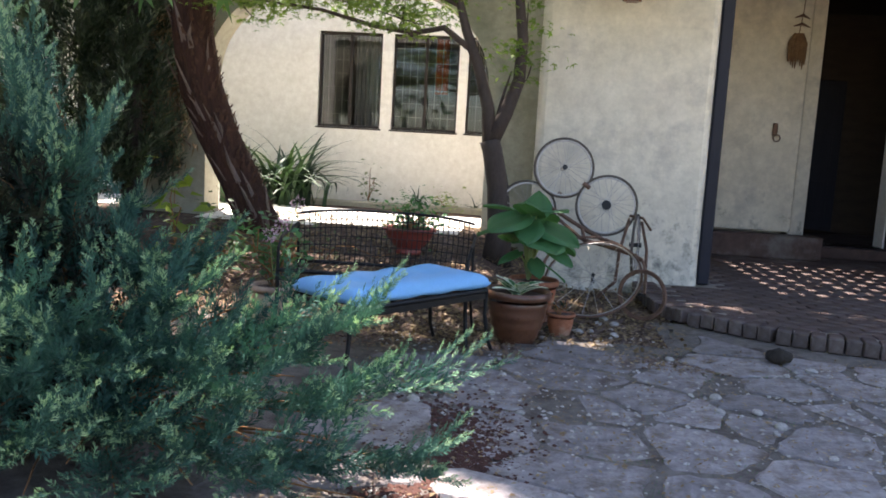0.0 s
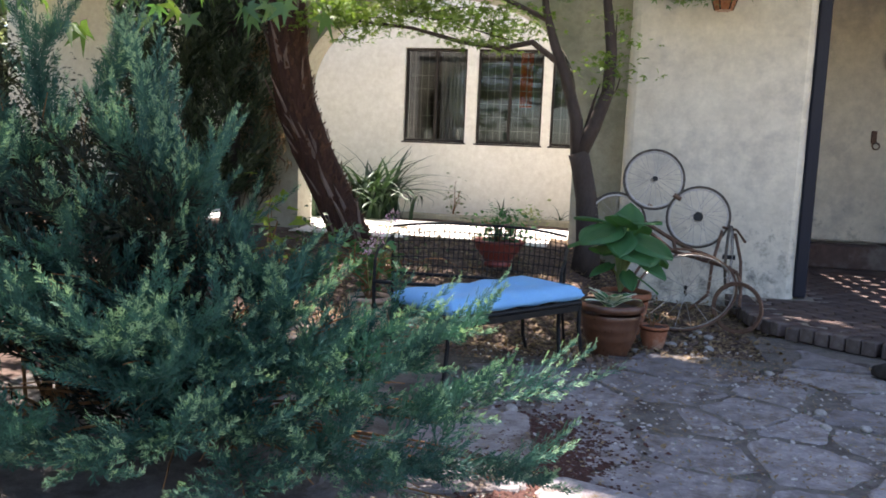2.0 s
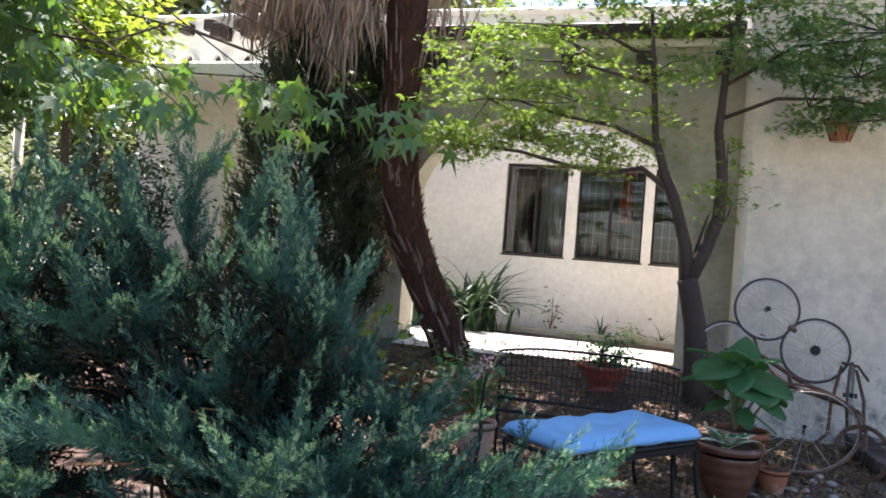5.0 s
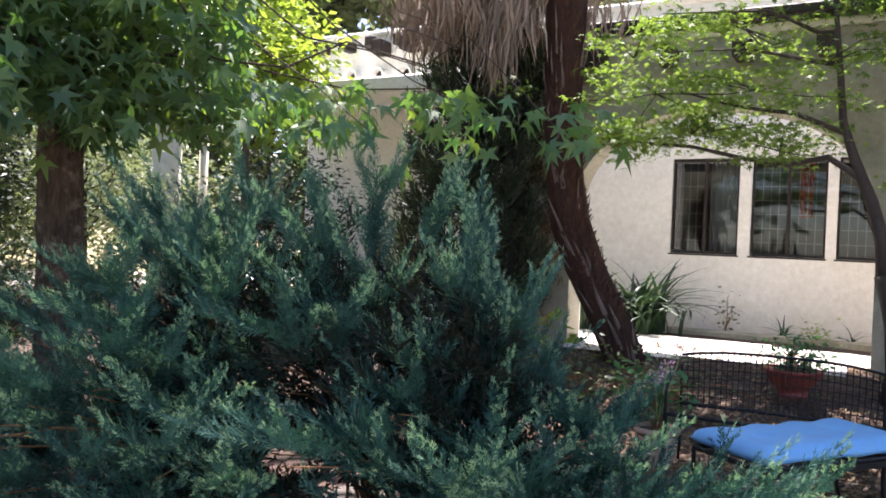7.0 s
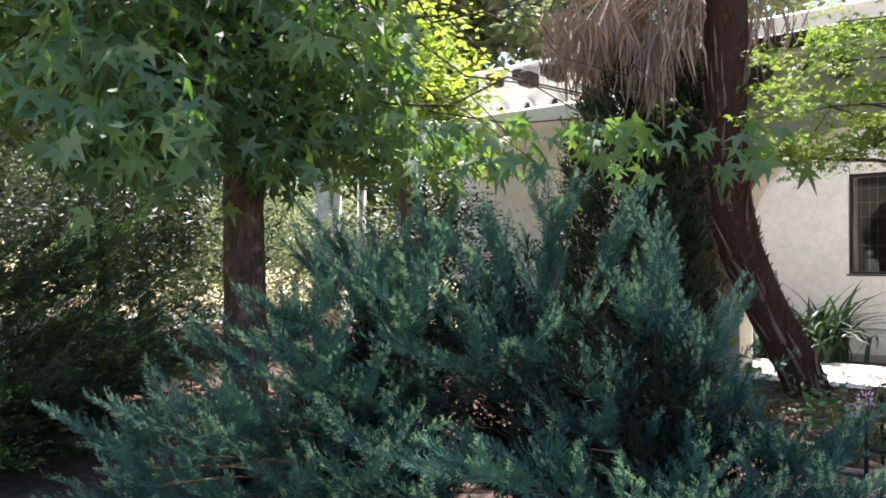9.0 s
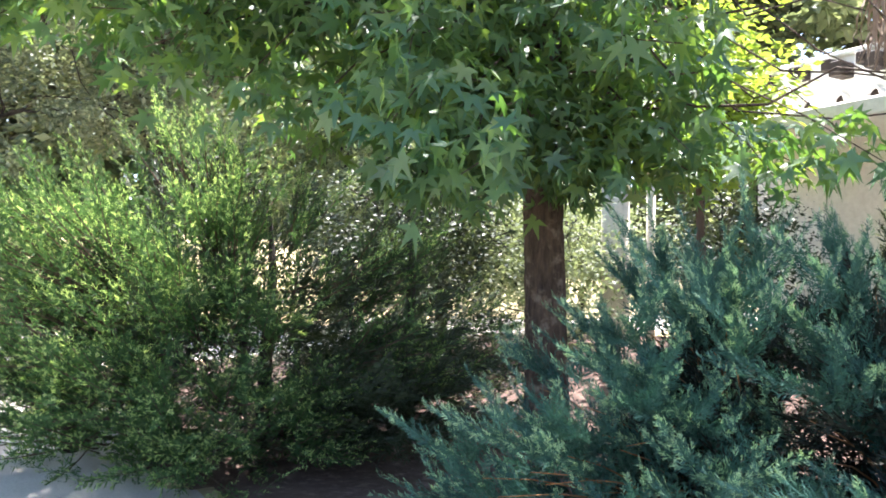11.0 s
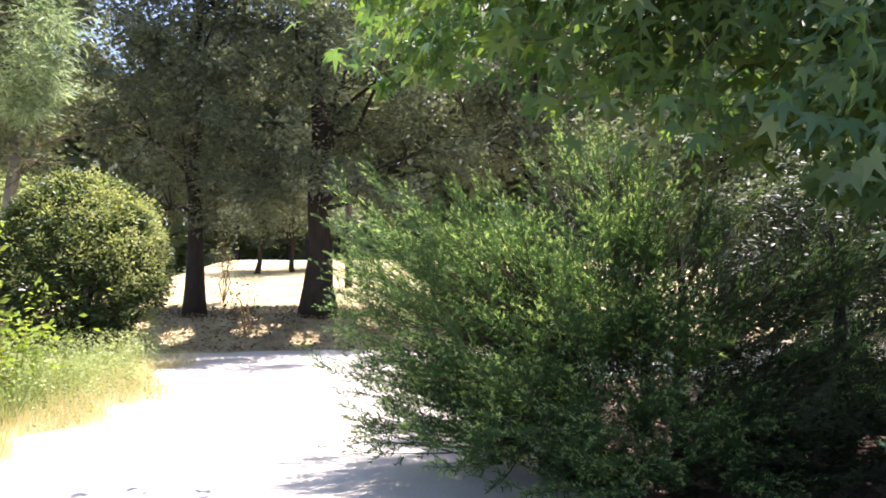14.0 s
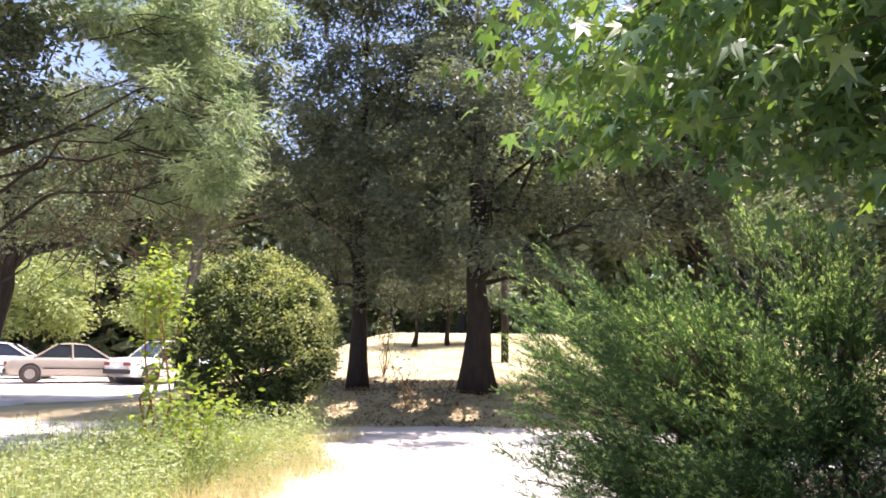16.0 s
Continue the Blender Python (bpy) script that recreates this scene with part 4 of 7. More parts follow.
def tree(name, base, height, rad, blobs, n_leaf, leaf, mats, label, seed, clumps=60, spread=0.55, lean=(0, 0), tmpl=(OVAL_V, OVAL_F), fork=None, limbs=10, group="", flare=1.5, size_var=0.4, sub=3):
    """A tree: tapered trunk, limbs that reach the crown's clumps, leaves gathered in clumps with gaps between.
    blobs: (x, y, z, rx, ry, rz) from the base."""
    r = np.random.default_rng(seed)
    random.seed(seed)
    th = thing(name, base, label, "tree", group)
    fork = fork or height * 0.4
    k = 12
    tr = []
    for i in range(k):
        t = i / (k - 1)
        tr.append((lean[0] * t + 0.9 * rad * noise.noise((seed, t * 4, 0)), lean[1] * t + 0.9 * rad * noise.noise((seed, 5, t * 4)), -0.15 + (height * 0.8 + 0.15) * t))
    rr = [rad * (flare if i == 0 else 1 + (flare - 1) * 0.35 if i == 1 else 1) * (1 - 0.86 * (i / (k - 1)) ** 1.1) for i in range(k)]
    part("trunk", Shape().tube(tr, rr, 12, wob=0.06), mats[0], th, smooth=True)
    B = np.array(blobs, float)
    vol = B[:, 3] * B[:, 4] * B[:, 5]
    pick = r.choice(len(B), clumps, p=vol / vol.sum())
    d = unit(r.normal(size=(clumps, 3))) * (r.random(clumps) ** 0.45)[:, None]
    C = B[pick, :3] + d * B[pick, 3:]
    order = np.argsort(-r.random(clumps))
    for j in order[:limbs]:
        s = Shape()
        t = min(0.97, max(0.34, C[j, 2] / (height * 0.8) * r.uniform(0.7, 0.95)))
        i = t * (k - 1)
        a = np.array(tr[int(i)])
        pts = limb(s, r, a, C[j], max(0.012, rr[int(i)] * 0.32), 0.008)
        near = np.argsort(np.linalg.norm(C - C[j], axis=1))[1:1 + sub]
        for q in near:
            limb(s, r, pts[4], C[q], max(0.008, rr[int(i)] * 0.16), 0.005, 5, 5)
        part("limb", s, mats[0], th, smooth=True)
    w = r.uniform(0.5, 1.5, clumps)
    ci = r.choice(clumps, n_leaf, p=w / w.sum())
    off = r.normal(size=(n_leaf, 3)) * spread * np.array([1, 1, 0.62]) * r.uniform(0.6, 1.2, clumps)[ci][:, None]
    pos = C[ci] + off
    q = ~in_gap(pos + np.array(base))
    pos, off = pos[q], off[q]
    n_leaf = len(pos)
    R = leaf_frames(r, n_leaf, 0.35, 0.3, unit(off) * 0.5)
    v, f, _ = scatter(tmpl[0], tmpl[1], pos, R, leaf * r.uniform(1 - size_var, 1 + size_var, n_leaf))
    part("crown", fastmesh("crown", v, f, mats[1]), None, th)
    return th


def gz(x, y):
    return float(ground_z(x, y))


# ---- the juniper beside the patio ----
def juniper():
    r = np.random.default_rng(3)
    th = thing("juniper_bush", (-2.3, 2.9, 0), "spreading blue-green juniper with feathery yellowish tips", "shrub")
    roots = [np.array(q) for q in ((-0.15, 0.1, 0.05), (-0.9, -0.2, 0.05), (0.55, 0.1, 0.03), (-0.3, 0.6, 0.05))]
    off = np.array([2.3, -2.9, 0])
    tips = [(-0.13, 2.62, 0.44), (-0.42, 2.9, 0.60), (-0.05, 2.3, 0.22), (-0.35, 2.5, 0.36), (-0.75, 2.75, 0.62), (-0.9, 2.45, 0.55), (-1.35, 2.75, 1.22),
            (-1.68, 2.96, 1.62), (-2.41, 2.9, 1.80), (-2.1, 3.1, 1.75), (-1.74, 2.95, 1.6), (-1.45, 2.95, 1.30), (-3.15, 2.5, 1.63), (-2.8, 2.8, 1.7), (-3.18, 1.75, 1.16), (-3.39, 1.8, 1.14),
            (-3.27, 1.68, 1.1), (-3.35, 1.05, 0.80), (-3.4, 2.3, 1.66), (-3.7, 2.4, 1.55), (-2.44, 2.3, 1.14), (-1.61, 2.2, 0.74), (-1.98, 2.05, 0.97), (-1.25, 2.3, 0.62),
            (-1.7, 1.95, 0.55), (-2.3, 1.75, 0.78), (-2.8, 1.6, 0.9), (-3.0, 1.2, 0.6), (-2.5, 1.45, 0.5), (-1.0, 2.2, 0.30), (-1.9, 1.7, 0.3), (-3.7, 1.3, 0.6), (-4.1, 2.0, 1.1), (-3.9, 2.9, 1.5),
            (-1.8, 3.5, 1.0), (-0.7, 2.19, 0.46), (-0.57, 2.23, 0.32), (-1.05, 1.94, 0.39), (-1.16, 1.99, 0.42), (-0.78, 2.06, 0.25), (-0.42, 2.26, 0.2), (-0.25, 2.49, 0.27), (-2.3, 3.7, 1.4), (-3.0, 3.6, 1.6), (-2.0, 2.6, 1.35), (-1.5, 2.5, 1.0), (-2.9, 2.3, 1.4), (-1.2, 2.6, 0.85), (-3.9, 1.6, 0.9), (-4.3, 2.6, 1.3)]
    tips += [(-1.23, 2.74, 0.85), (-1.11, 2.95, 0.82), (-0.98, 2.94, 0.80), (-0.81, 2.89, 0.77), (-0.69, 2.82, 0.76), (-0.88, 2.55, 0.68), (-1.01, 2.39, 0.74), (-1.21, 2.41, 0.85), (-0.63, 2.73, 0.63), (-0.49, 2.45, 0.55), (-0.38, 2.47, 0.46), (-0.59, 2.28, 0.48), (-0.51, 2.24, 0.39), (-0.76, 2.33, 0.56), (-0.91, 2.17, 0.59), (-1.08, 2.15, 0.65), (-1.18, 1.97, 0.58), (-1.19, 2.20, 0.76), (-1.37, 2.09, 0.70), (-3.19, 1.78, 1.37), (-2.83, 1.91, 1.45), (-2.55, 1.92, 1.38), (-2.56, 2.43, 1.38), (-2.10, 2.30, 1.38), (-1.92, 2.77, 1.51), (-1.70, 2.64, 1.46), (-2.80, 1.64, 1.17), (-2.58, 1.92, 1.27), (-2.30, 1.83, 1.18), (-2.14, 2.06, 1.20), (-2.02, 2.50, 1.19), (-1.68, 2.43, 1.27), (-1.56, 2.70, 1.19), (-2.66, 1.40, 1.06), (-2.58, 1.63, 1.03), (-2.31, 1.88, 1.05), (-2.17, 1.98, 1.07), (-1.92, 2.02, 1.02), (-1.74, 2.33, 1.05), (-1.57, 2.53, 1.01), (-2.54, 1.49, 0.88), (-2.33, 1.53, 0.85), (-2.23, 1.73, 0.80), (-2.03, 1.87, 0.81), (-1.75, 2.07, 0.92), (-1.62, 2.04, 0.98), (-2.67, 1.45, 0.66), (-2.28, 1.35, 0.74), (-2.04, 1.45, 0.85), (-2.02, 1.70, 0.79), (-1.84, 1.86, 0.70), (-1.63, 2.03, 0.70), (-1.40, 2.06, 0.78), (-2.27, 1.32, 0.64), (-2.15, 1.48, 0.67), (-2.03, 1.52, 0.62), (-1.81, 1.69, 0.64), (-1.65, 1.81, 0.62), (-1.39, 1.70, 0.73)]
    tips += [(-2.71, 2.10, 1.54), (-2.65, 2.23, 1.59), (-2.51, 2.28, 1.57), (-2.54, 1.99, 1.34), (-2.48, 2.11, 1.39), (-2.41, 2.24, 1.42), (-2.40, 1.91, 1.20), (-2.70, 1.97, 1.45), (-2.84, 1.97, 1.52), (-2.92, 1.88, 1.46), (-2.92, 1.72, 1.35), (-2.86, 1.23, 0.99), (-2.88, 1.36, 1.07), (-2.97, 1.56, 1.13), (-2.89, 1.02, 0.94), (-2.80, 1.07, 0.89), (-2.88, 0.85, 0.84), (-2.73, 1.23, 0.92), (-2.79, 1.47, 0.99), (-2.94, 1.75, 1.21), (-2.91, 1.91, 1.32), (-2.64, 1.75, 1.14), (-2.60, 1.92, 1.25)]
    tips += [(-1.36, 1.82, 0.55), (-1.23, 1.79, 0.45), (-1.21, 1.68, 0.41), (-1.09, 1.76, 0.37), (-1.04, 1.90, 0.39), (-0.93, 1.90, 0.31)]
    tips += [(-0.9, 1.75, 0.24), (-0.7, 1.9, 0.27), (-0.5, 2.05, 0.22), (-0.35, 2.2, 0.2), (-1.15, 1.6, 0.32), (-1.4, 1.55, 0.38), (-1.65, 1.5, 0.42), (-0.6, 2.3, 0.42), (-1.0, 2.0, 0.46), (-1.5, 1.75, 0.55), (-0.3, 2.55, 0.38), (-0.55, 2.5, 0.52), (-0.1, 2.2, 0.14), (0.02, 2.45, 0.2)]
    tips += [(-3.6, 1.5, 0.45), (-3.9, 1.8, 0.5), (-3.3, 1.2, 0.4), (-3.0, 1.0, 0.45), (-2.7, 1.1, 0.4), (-2.4, 1.2, 0.35), (-3.7, 2.2, 0.7), (-3.5, 1.9, 0.8), (-3.1, 1.5, 0.75), (-4.1, 1.4, 0.4), (-2.1, 1.3, 0.4), (-4.2, 2.2, 0.6), (-3.3, 0.9, 0.3), (-1.9, 1.4, 0.45)]
    tips += [(-2.62, 2.75, 1.76), (-2.25, 3.0, 1.80), (-1.95, 3.05, 1.72), (-2.95, 2.6, 1.70), (-3.3, 2.45, 1.62), (-1.72, 3.1, 1.6), (-2.45, 3.1, 1.83)]
    bs = []
    for t in tips:
        c = np.array(t, float) + off
        if t[0] > -1.8 and t[2] > 0.9:
            c[0] -= 0.32
        for k in range(1):
            cc = c + (r.normal(size=3) * np.array([0.13, 0.13, 0.10]) if k else 0)
            cc[2] = max(0.12, cc[2] - (0.16 * k))
            a = roots[int(np.argmin([np.linalg.norm((q - cc)[:2]) for q in roots]))]
            q = 0.5 if cc[2] < 0.7 else 0.34
            lo = a + (cc - a) * np.array([q, q, 0.70]) + np.array([0, 0, 0.06 * r.random()]) + r.normal(size=3) * 0.06
            bs.append((a + r.normal(size=3) * 0.05, lo, cc))
    for _ in range(14):
        az, el = r.uniform(0, 2 * math.pi), r.uniform(0.05, 1.25)
        L = 1.15 - 0.15 * math.sin(el)
        c = np.array([-0.35 + math.cos(az) * math.cos(el) * L * 1.35, -0.15 + math.sin(az) * math.cos(el) * L * 0.95, 0.15 + math.sin(el) * L * 1.15])
        if c[0] > (0.35 if c[2] > 0.6 else 0.75):
            continue
        a = roots[r.integers(0, 4)]
        bs.append((a, a + (c - a) * np.array([0.4, 0.4, 0.7]) + r.normal(size=3) * 0.08, c))
    bs = [(a, b, a + (np.array(c) - a) * (1 - 0.08 / max(0.4, np.linalg.norm(np.array(c) - a)))) for a, b, c in bs]
    [part("branch", twigs([(a, a + (b - a) * 0.95, a + (c - a) * 0.84)], 0.009), TWIG, th, smooth=True) for a, b, c in bs]
    # boughs whose ends stand apart carry the plumes
    apart = []
    for q in bs:
        if all(np.linalg.norm(q[2] - o[2]) > 0.205 for o in apart):
            apart.append(q)
    # old holds inner branchlets whose sprays are coloured dark for shade
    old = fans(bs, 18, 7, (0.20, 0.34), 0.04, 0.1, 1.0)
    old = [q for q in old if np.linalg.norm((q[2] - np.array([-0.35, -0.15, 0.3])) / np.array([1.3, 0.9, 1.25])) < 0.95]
    part("foliage", plumes("foliage", apart, [JUN, JUN_TIP], 5, reach=0.56, n=42, side=6, size=(0.07, 0.165), young=0.62, rise=0.26, spread=0.20), None, th)
    # shorter upright tufts along the boughs
    tufts = []
    for a, b, c in apart:
        for t in (0.45, 0.66):
            p = bezier(a, b, c, [t + r.normal() * 0.03])[0]
            d = unit(unit(c - a) * 0.6 + np.array([0, 0, r.uniform(0.2, 0.9)]) + r.normal(size=3) * 0.45)
            m = r.uniform(0.20, 0.32)
            tufts.append((p, p + d * m * 0.5, p + d * m + np.array([0, 0, 0.03])))
    part("foliage", plumes("foliage", tufts, [JUN, JUN_TIP], 7, reach=0.26, n=14, side=0, size=(0.09, 0.18), young=0.1, rise=0.30, spread=0.30), None, th)
    part("inner_foliage", boughs_to_mesh("inner_foliage", [q for q in old if q[2][2] < 1.65], SHOOTS, [JUN_SHADE, JUN_SHADE], 6, per_m=9, size=(0.20, 0.30), start=0.1, young=0.0, least=4), None, th, "dark inner sprays coloured as shade")
    return th


juniper()


# ---- the cedar bush by the drive ----
def cedar():
    r = np.random.default_rng(9)
    th = thing("cedar_bush", (-8.0, 1.35, 0.04), "large bushy green cedar in half sun", "shrub")
    stems = [(0.2, -0.3), (1.06, 1.65), (-0.4, 0.6), (0.5, -1.0), (0.9, 0.4)]

    def shell(q, s, az):
        w = math.sqrt(max(0.0, 1 - s ** 5))
        sy = math.sin(az) * (1 if math.sin(az) > 0 else 0.58 + 0.42 * min(1, s / 0.4))
        x, y = math.cos(az) * (2.1 + 0.4 * (1 - s)) * w * q, 0.35 + sy * 2.7 * w * q
        top = 2.0 + 1.15 * math.exp(-((y - 0.2) ** 2 + 0.4 * (x + 0.5) ** 2) / 0.55) - 0.12 * max(0, y - 1)
        return np.array([x, y, max(0.06, top * s * (0.75 + 0.25 * q))])
    bs, dark = [], []
    for k in range(9):
        bs.append(((-0.5, 0.3, 1.0), (-0.7, 0.25, 2.0), (-0.75 + 0.2 * r.normal(), 0.15 + 0.2 * r.normal(), 3.25 - 0.13 * k)))
    for t in ((0.05, -2.5, 2.08), (-0.1, -2.3, 1.85), (0.2, -2.2, 1.98), (0.1, -2.35, 1.7), (-0.2, -2.4, 1.3), (0.1, -2.3, 1.0)):
        bs.append(((0.3, -1.2, 1.0), (0.2, -1.8, 1.6), t))
    # boughs in separate clumps, so that dark gaps stay between them
    low = [(r.uniform(1.7, 2.4), r.uniform(-1.6, 2.4), r.uniform(0.2, 0.8)) for _ in range(28)] + [(r.uniform(1.6, 2.0), r.uniform(-0.9, 0.5), r.uniform(0.8, 1.5)) for _ in range(8)]
    low += [(r.uniform(0.5, 2.1), r.uniform(-2.3, -0.7), r.uniform(0.25, 1.7)) for _ in range(34)]
    low += [(r.uniform(-0.2, 1.5), r.uniform(-2.4, -0.6), r.uniform(1.35, 2.1)) for _ in range(26)] + [(r.uniform(1.9, 2.5), r.uniform(-1.0, 1.6), r.uniform(0.12, 0.45)) for _ in range(14)]
    for i in range(236):
        az = r.uniform(-2.4, 2.2) if i % 7 else r.uniform(0, 2 * math.pi)
        s = r.random() ** 0.8
        c = shell(r.uniform(0.78, 1.06), s, az)
        if i < len(low):
            c = np.array(low[i])
        a = np.array([c[0] * 0.60, 0.35 + (c[1] - 0.35) * 0.64, max(0.05, c[2] * 0.84 - 0.12)])
        # old marks low right-hand clumps whose dark leaf paints that side's shade
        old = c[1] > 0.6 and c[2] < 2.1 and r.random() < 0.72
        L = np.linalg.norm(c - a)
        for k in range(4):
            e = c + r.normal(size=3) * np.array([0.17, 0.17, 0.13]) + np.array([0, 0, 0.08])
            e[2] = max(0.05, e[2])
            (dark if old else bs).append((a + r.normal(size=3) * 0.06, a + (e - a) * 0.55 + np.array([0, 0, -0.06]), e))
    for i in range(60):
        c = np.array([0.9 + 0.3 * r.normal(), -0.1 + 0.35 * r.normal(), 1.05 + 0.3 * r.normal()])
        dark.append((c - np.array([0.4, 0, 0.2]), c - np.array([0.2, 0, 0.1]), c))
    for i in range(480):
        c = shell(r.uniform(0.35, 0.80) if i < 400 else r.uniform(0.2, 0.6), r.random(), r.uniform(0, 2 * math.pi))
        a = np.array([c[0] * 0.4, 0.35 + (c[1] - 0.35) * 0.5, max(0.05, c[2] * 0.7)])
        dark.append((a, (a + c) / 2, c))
    [part("branch", twigs([q], 0.007), BARK, th, smooth=True) for q in bs[:290]]
    tagged(part("branch_work", twigs(bs[290:700], 0.010, 4, 4), BARK, th, smooth=True), kind="stuff")
    for sx, sy in stems:
        part("stem", Shape().tube([(sx, sy, -0.1), (sx + 0.05, sy, 0.7), (sx - 0.1, sy + 0.1, 1.4), (sx - 0.2, sy + 0.1, 1.9)], [0.07, 0.06, 0.04, 0.015], 8), OAKBARK, th, smooth=True)
    part("foliage", plumes("foliage", bs, [CEDAR, CEDAR_TIP], 15, 0.55, 15, (0.085, 0.20), 0.85, 0.06, 2, SHOOTS), None, th)
    # the darkest leaf paints shade into the inner and right-hand sprays
    part("inner_foliage", boughs_to_mesh("inner_foliage", dark, SHOOTS, [DARKLEAF, DARKLEAF], 16, per_m=9, size=(0.20, 0.36), start=0.1, young=0.3, rise=0.05, fan=1.0, least=7), None, th, "dark inner and right-hand sprays, coloured as shade")
    return th


cedar()


# ---- the sweetgum over the yard ----
def sweetgum():
    r = np.random.default_rng(21)
    random.seed(21)
    bx, by = -5.60, 3.48
    th = thing("sweetgum_tree", (bx, by, 0), "sweetgum with furrowed trunk and star-shaped leaves", "tree")
    tr = [(0.04 * math.sin(i * 0.9), 0.03 * math.cos(i), -0.2 + 0.8 * i) for i in range(13)]
    rr = [0.20, 0.165, 0.155, 0.15, 0.145, 0.14, 0.13, 0.12, 0.105, 0.09, 0.07, 0.05, 0.03]
    tt = np.linspace(0, 12, 90)
    fine = [tuple(np.array(tr[int(min(11, q))]) + (np.array(tr[int(min(11, q)) + 1]) - np.array(tr[int(min(11, q))])) * (q - min(11, int(q)))) for q in tt]
    part("trunk", Shape().tube(fine, [float(np.interp(q, range(13), rr)) for q in tt], 40, wob=0.055), GUMBARK, th)
    tips = [(-6.45, -0.62, 3.10), (-6.38, -0.36, 2.98), (-6.30, -0.08, 2.98), (-6.10, 0.22, 2.94), (-5.95, 0.52, 2.88), (-7.17, -0.54, 3.63), (-6.94, -0.21, 3.59), (-6.78, 0.19, 3.53), (-6.59, 0.55, 3.41), (-6.28, 0.90, 3.12), (-7.13, -0.09, 4.01), (-6.86, 0.30, 3.98), (-6.67, 0.66, 3.80), (-6.31, 1.11, 3.52), (-7.57, -1.39, 4.69), (-7.39, -0.99, 4.54), (-7.18, -0.62, 4.38), (-7.05, -0.27, 4.36),
            (-7.05, -0.75, 3.32), (-6.6, -0.4, 3.1), (-5.4, 0.45, 2.72), (-5.0, 1.0, 2.45), (-4.75, 1.85, 2.02), (-4.2, 1.5, 2.5), (-5.3, 2.6, 2.3), (-1.95, 4.12, 2.02), (-2.6, 4.1, 2.25), (-3.4, 3.9, 2.3),
            (-3.9, 3.2, 2.2), (-4.5, 2.9, 2.1), (-3.4, 2.6, 2.6), (-2.9, 3.3, 2.75), (-5.0, 4.4, 2.7), (-4.6, 4.3, 2.4), (-6.4, 1.2, 2.9), (-5.9, 0.2, 3.3), (-7.3, 2.0, 3.0), (-6.6, 4.6, 2.8),
            (-4.4, 0.3, 3.3), (-5.5, -0.6, 3.9), (-3.4, 1.2, 3.5), (-2.4, 2.4, 3.4), (-6.8, -1.2, 3.8), (-4.2, -0.5, 4.2), (-1.6, 3.6, 3.1), (-2.4, 5.0, 3.3), (-3.6, 5.4, 3.2)]
    # boughs that reach out over the drive, lower towards the trunk
    while len(tips) < 88:
        x, y = r.uniform(-7.0, -4.3), r.uniform(-0.65, 2.3)
        z = 2.98 - 0.42 * max(0, y + 0.3) + 0.10 * (-x - 5.5) + 1.5 * r.random() ** 1.4
        if math.hypot(x + 0.9, y + 0.6) > 3.7 and z > 1.95:
            tips.append((x, y, z))
    tips += [(-4.95, -0.6, 3.12), (-4.68, -0.42, 3.02), (-4.6, -0.12, 3.0), (-4.55, 0.2, 2.93), (-5.05, 4.3, 2.72), (-4.8, 4.6, 2.9), (-5.3, 4.2, 2.65), (-5.15, 4.65, 3.0)]
    near = len(tips)
    while near < 168:
        x, y, z = r.uniform(-7.4, -2.0), r.uniform(-0.4, 5.2), 1.8 + 2.3 * r.random() ** 1.6
        if x < -0.50 * y - 0.1 and math.hypot(x + 0.6, y + 0.3) > 3.6 and (y > 0.6 or x > -6.4) and z > 1.47 + 0.10 * math.hypot(x, y) and (y > 1.3 or z > 2.9) and not (31 < math.degrees(math.atan2(-x - 0.4, y + 0.2)) < 43 and (z - 1.42) / math.hypot(x, y) > 0.15):
            tips.append((x, y, z))
            near += 1
    # unseen high tips, added to shade the cedar's right half
    for _ in range(22):
        tips.append((r.uniform(-9.4, -6.6), r.uniform(3.6, 6.6), r.uniform(5.2, 8.2)))
    for _ in range(28):
        az, z = r.uniform(0, 2 * math.pi), r.uniform(4.4, 9.6)
        q = (4.3 * math.sqrt(max(0.05, 1 - ((z - 4.6) / 5.4) ** 2))) * r.uniform(0.55, 1.0)
        tips.append((bx + 0.9 + math.cos(az) * q, by + 0.3 + math.sin(az) * q, z))
    P, D, S = [], [], []
    for i, t in enumerate(tips):
        s = Shape()
        c = np.array(t) - np.array([bx, by, 0])
        a = np.array([0, 0, min(9.0, c[2] + np.linalg.norm(c[:2]) * (r.uniform(0.1, 0.4) if i < near else -0.25))])
        pts = np.array(limb(s, r, a, c, 0.013 if i < near else 0.03, 0.003, 6, 8, 0.12))
        part("limb", s, GUMBARK, th, smooth=True)
        n = 85 if i < 88 else 66 if i < near else 80
        u = 1.02 - 0.75 * r.random(n) ** 1.3
        k = np.clip(u * 7, 0, 6.99)
        p = pts[k.astype(int)] + (pts[np.minimum(k.astype(int) + 1, 7)] - pts[k.astype(int)]) * (k % 1)[:, None]
        o = r.normal(size=(n, 3)) * np.array([0.17, 0.17, 0.11]) * (1 if i < near else 1.8)
        P.append(p + o), D.append(unit(o + (c - a) * 0.12)), S.append(r.uniform(0.085, 0.135, n) * (1.15 if i < near else 1.5))
    P, D, S = np.concatenate(P), np.concatenate(D), np.concatenate(S)
    W = P + np.array([bx, by, 0])
    az = np.degrees(np.arctan2(-W[:, 0] - 0.4, W[:, 1] + 0.2))
    q = ~in_gap(W) & ~((az > 8) & (az < 43) & ((W[:, 2] - 1.42) / np.hypot(W[:, 0], W[:, 1]) > 0.19) & (W[:, 2] < 4.4))
    P, D, S = P[q], D[q], S[q]
    R = leaf_frames(r, len(P), 0.30, 1.1, D)
